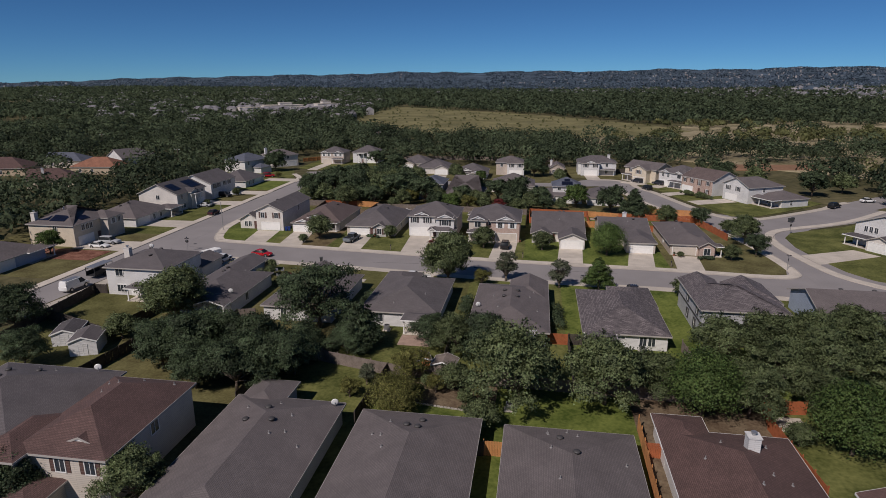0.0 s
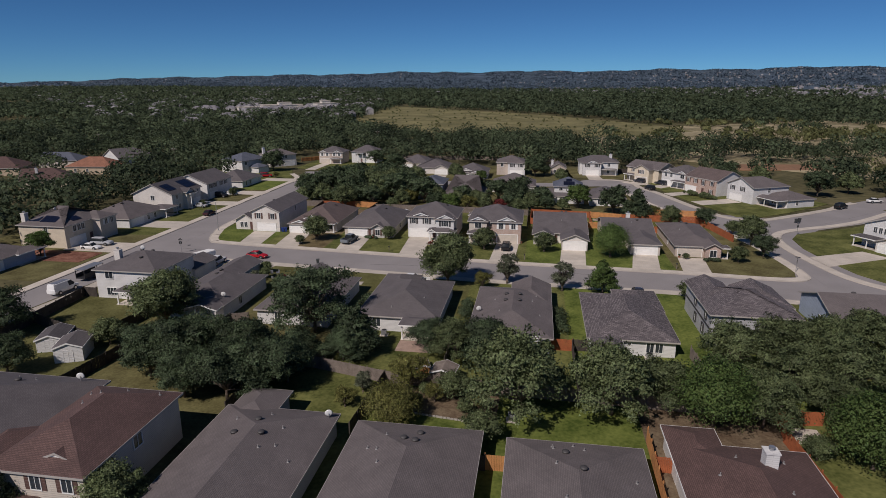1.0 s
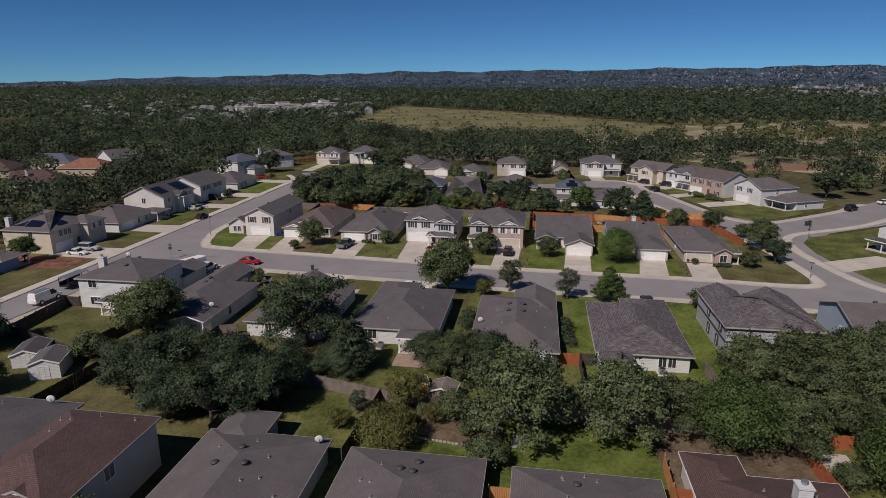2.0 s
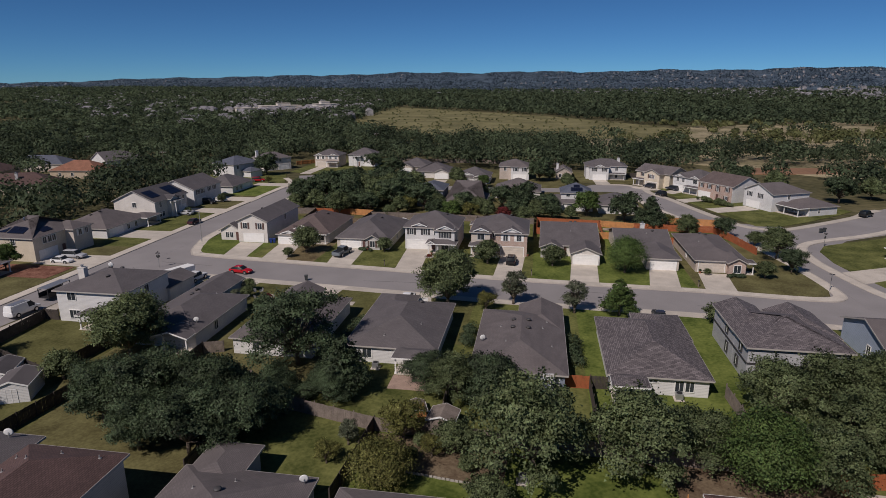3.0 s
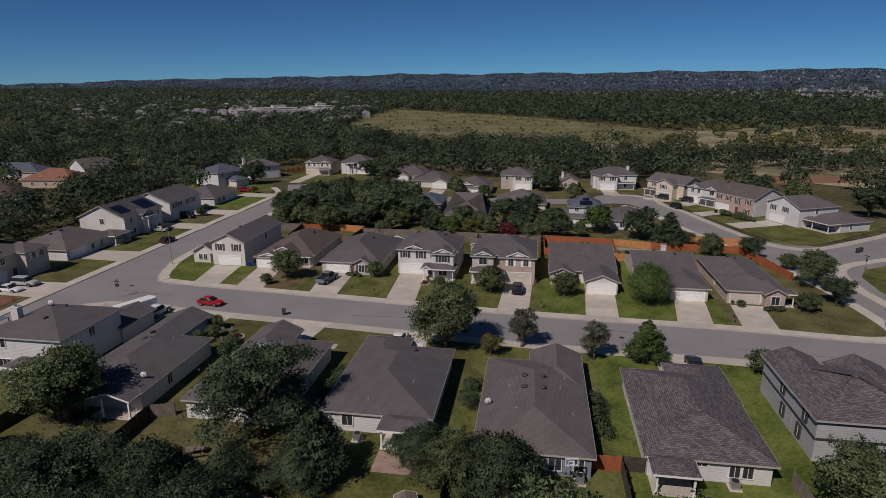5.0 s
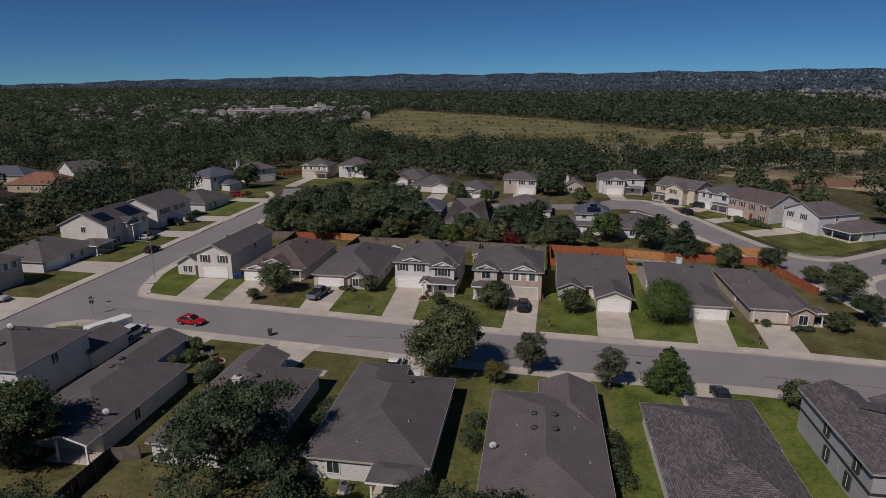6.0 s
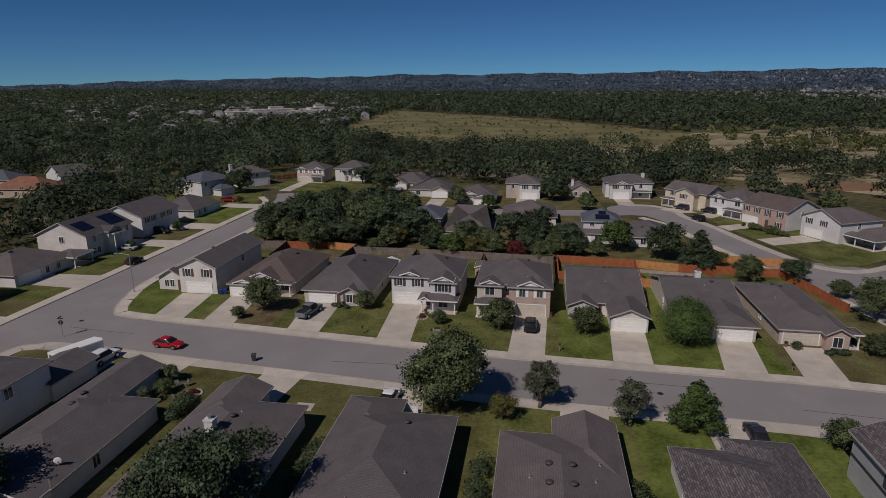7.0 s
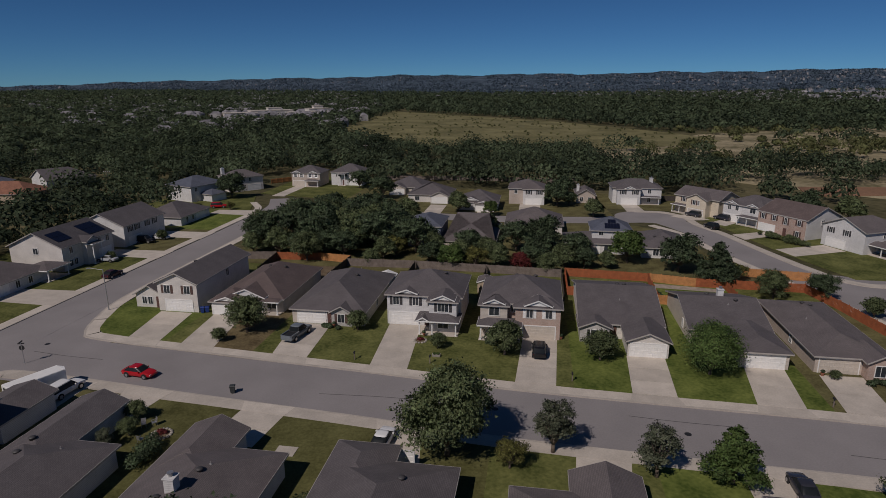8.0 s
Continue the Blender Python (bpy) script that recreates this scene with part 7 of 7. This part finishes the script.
sheet("patio", rect(-25.2, -20.4, -50.2, -46.6), 0.0, 0.18, mat("brick_paving", (0.34, 0.24, 0.19), 0.9, 0.2, 1.5, 8, 0.3), "reddish paved patio behind a house", "patio")
sheet("patio", rect(22.0, 25.0, -66.0, -62.9), 0.0, 0.18, CONCRETE, "pale concrete patio between fences", "patio")
sheet("gravel_bed", [(9.4, 39.6), (21, 38.6), (21, 40.4), (9.6, 42.2)], 0.0, 0.17, mat("pale_gravel", (0.32, 0.27, 0.22), 0.95, 0.3, 1.0, 9.0, 0.5), "pale gravel bed along the orange fence", "garden bed")
for x, y, w, d, hgt in ((-16.9, -34, 1.0, 7.5, 1.5), (-1.7, -37, 1.0, 8, 1.6), (-53.2, -25, 1.2, 5, 1.4), (-34.2, -34, 1.0, 8, 1.5), (-18.6, 8.6, 4, 1.0, 0.8), (30.8, 3.4, 4, 1.0, 0.8), (-45.6, 11.2, 3, 0.9, 0.7), (9.2, 34, 0.8, 5, 0.9)):
    rng = np.random.default_rng(int(abs(x * 10)))
    lobes = [(x + (rng.random() - 0.5) * w, y + (rng.random() - 0.5) * d, hgt * 0.55, 0.65 * hgt) for _ in range(int(max(w, d) * 2))]
    single("hedge", cloud_mesh("hedge", leaf_cloud(rng, lobes, 2600, 0.11, 0.85), LEAF_DARK), LEAF_DARK, "low dark green hedge beside a wall", "hedge")
mh = lathe(((0.4, 0.0), (0.4, 0.012), (0.3, 0.016))).mesh("manhole_cover")
for x, y in ((-17.7, -9.8), (-86, -1), (4, -12)):
    single("manhole_cover", mh, BLACK, "round dark manhole cover in the road", "manhole cover", "manhole covers", m=pose(x, y, 0.018))
SEAM = mat("tar_seam", (0.075, 0.07, 0.068), 0.8, 0.2, 1, 10, 0.0)
for pts in ([(-2, -9.0), (4, -9.5), (11, -9.7)], [(-86, -3.6), (-80, -4.3), (-74, -4.6)], [(-40, -9.4), (-30, -9.0), (-22, -9.9)], [(20, -13.6), (30, -14.4), (38, -15.0)]):
    single("tar_seam", ribbon(smooth_line(pts), -0.05, 0.05, 0.0, 0.026), SEAM, "thin dark tar seam in the asphalt", "road seam", "road seams", kind="structure")
tb = thing("table_set", "garden table with benches on the lawn", "garden table", pose(-43.9, -50.2, 0.13, 0, 0, 25))
part("tabletop", Geo().box(-0.9, 0.9, -0.4, 0.4, 0.7, 0.76), WOOD_GREY, tb)
for s in (-1, 1):
    part("bench", Geo().box(-0.9, 0.9, s * 0.75 - 0.14, s * 0.75 + 0.14, 0.42, 0.47), WOOD_GREY, tb)
    part("leg", Geo().tube((s * 0.7, -0.8, 0), (s * 0.7, 0.8, 0.72), 0.04, 0.04, 4).tube((s * 0.7, 0.8, 0), (s * 0.7, -0.8, 0.72), 0.04, 0.04, 4), WOOD_GREY, tb)


# ---- small garden things ----
STONE_PLAIN = mat("garden_stone", (0.34, 0.31, 0.27), 0.9, 0.25, 2.0, 12.0, 0.4)
TERRACOTTA = mat("terracotta", (0.30, 0.12, 0.07), 0.85, 0.2, 2.0, 12.0, 0.2)


def stone_ring(x, y, r, n, label):
    """A ring of rounded stones round a planted bed."""
    t = thing("stone_ring", label, "garden bed", pose(x, y, 0.12))
    part("soil", lathe(((r, 0.0), (r * 0.9, 0.12), (r * 0.3, 0.16)), 14), SOIL, t)
    me = cached("ringstone", lambda: lathe(((0.10, -0.05), (0.21, 0.03), (0.20, 0.13), (0.11, 0.2)), 7).mesh("stone", smooth=True))
    for i in range(n):
        a = 2 * math.pi * i / n
        part("stone", me, STONE_PLAIN, t, pose(r * math.cos(a), r * math.sin(a), 0, 0, 0, i * 47) @ Matrix.Diagonal((1, 0.8 + 0.3 * ((i * 5) % 3) / 2, 1, 1)))
    rng = np.random.default_rng(int(abs(x * 10)))
    part("plants", cloud_mesh("plants", leaf_cloud(rng, [(0, 0, 0.3, r * 0.45), (r * 0.4, 0.1, 0.25, r * 0.3), (-r * 0.35, 0.2, 0.25, r * 0.3)], 700, 0.07), LEAF_RED), None, t, label="low reddish plants")


stone_ring(-54.1, -21.1, 1.05, 16, "ring of stones round low reddish plants on a lawn")
stone_ring(-30.4, 8.4, 0.9, 12, "ring of stones round low plants before a porch")


def garden_chair(x, y, yaw):
    c = thing("garden_chair", "pale metal garden chair on the lawn", "chair", pose(x, y, 0.13, 0, 0, yaw), "chairs on the lawn")
    part("seat", Geo().box(-0.26, 0.26, -0.25, 0.25, 0.40, 0.45), METAL, c)
    part("backrest", Geo().loft([[(-0.26, q, z), (0.26, q, z), (0.26, q + 0.04, z), (-0.26, q + 0.04, z)] for q, z in ((0.22, 0.45), (0.30, 0.95))]), METAL, c)
    for sx in (-0.23, 0.23):
        part("armrest", Geo().box(sx - 0.03, sx + 0.03, -0.25, 0.26, 0.62, 0.66), METAL, c)
        for sy in (-0.22, 0.22):
            part("leg", Geo().tube((sx, sy, 0), (sx, sy, 0.62), 0.02, 0.02, 6), METAL, c)


garden_chair(-57.0, -20.0, 30)
garden_chair(-56.0, -19.5, -40)
garden_chair(-55.4, -22.9, 160)

pl = thing("planter_box", "low pale planter box with green plants on a lawn", "planter", pose(-27.1, 3.4, 0.13, 0, 0, 5))
part("box", Geo().loft([[(-0.55 - o, -0.3 - o, z), (0.55 + o, -0.3 - o, z), (0.55 + o, 0.3 + o, z), (-0.55 - o, 0.3 + o, z)] for o, z in ((0, 0), (0.05, 0.32))]), STONE_PLAIN, pl)
part("plants", cloud_mesh("plants", leaf_cloud(np.random.default_rng(4), [(-0.25, 0, 0.4, 0.25), (0.25, 0, 0.4, 0.25)], 500, 0.06), LEAF_BRIGHT), None, pl)

lw = thing("low_wall", "low pale block wall at the end of a lawn", "garden wall", pose(-14.2, -24.8, 0.1, 0, 0, -2))
for i in range(12):
    part("block", cached("wallblock", lambda: Geo().box(0.01, 0.41, -0.14, 0.14, 0, 0.32).mesh("block")), STONE_PLAIN, lw, pose(i * 0.42, 0, 0))
sheet("concrete_pad", rect(-40.2, -38.0, -22.9, -21.2), 0.0, 0.17, CONCRETE, "small pale concrete pad beside a house", "pad")
for x, y in ((24.9, 5.2), (-30.2, 10.4), (-45.2, 11.8), (-9.2, 12.2)):
    p = thing("plant_pot", "round clay pot with a small plant", "plant pot", pose(x, y, 0.15))
    part("pot", lathe(((0.16, 0), (0.24, 0.36), (0.27, 0.36), (0.27, 0.42), (0.2, 0.42))), TERRACOTTA, p)
    part("plants", cloud_mesh("plants", leaf_cloud(np.random.default_rng(6), [(0, 0, 0.62, 0.28)], 300, 0.07), LEAF_DARK), None, p)

# planted strip with a stone edge behind the bright lawn
sheet("garden_bed", [(-23.8, -65.6), (-9.8, -67.4), (-9.6, -60.8), (-23.8, -60.0)], 0.0, 0.17, SOIL, "brown planted strip along a board fence", "garden bed")
edge = thing("stone_edging", "low row of pale stones along a garden bed", "edging", pose(-23.8, -65.7, 0.12, 0, 0, -7.3))
for i in range(33):
    part("stone", cached("edgestone", lambda: Geo().loft([[(0.02 + o, -0.1 + o, z), (0.40 - o, -0.1 + o, z), (0.40 - o, 0.1 - o, z), (0.02 + o, 0.1 - o, z)] for o, z in ((0, 0), (0, 0.14), (0.04, 0.19))]).mesh("stone")), STONE_PLAIN, edge, pose(i * 0.43, 0.02 * ((i * 7) % 3), 0))
for i, (x, y, k, sc_) in enumerate(((-22.6, -63.6, "yellow", 0.4), (-19.2, -64.4, "small", 0.42), (-13.4, -65.2, "small", 0.5), (-11.6, -63.8, "yellow", 0.45), (-18.6, -61.8, "small", 0.46), (-12.6, -61.8, "small", 0.6))):
    tree(k, x, y, sc_, i * 60, "low leafy shrub in a garden bed", "garden shrubs", "shrub")
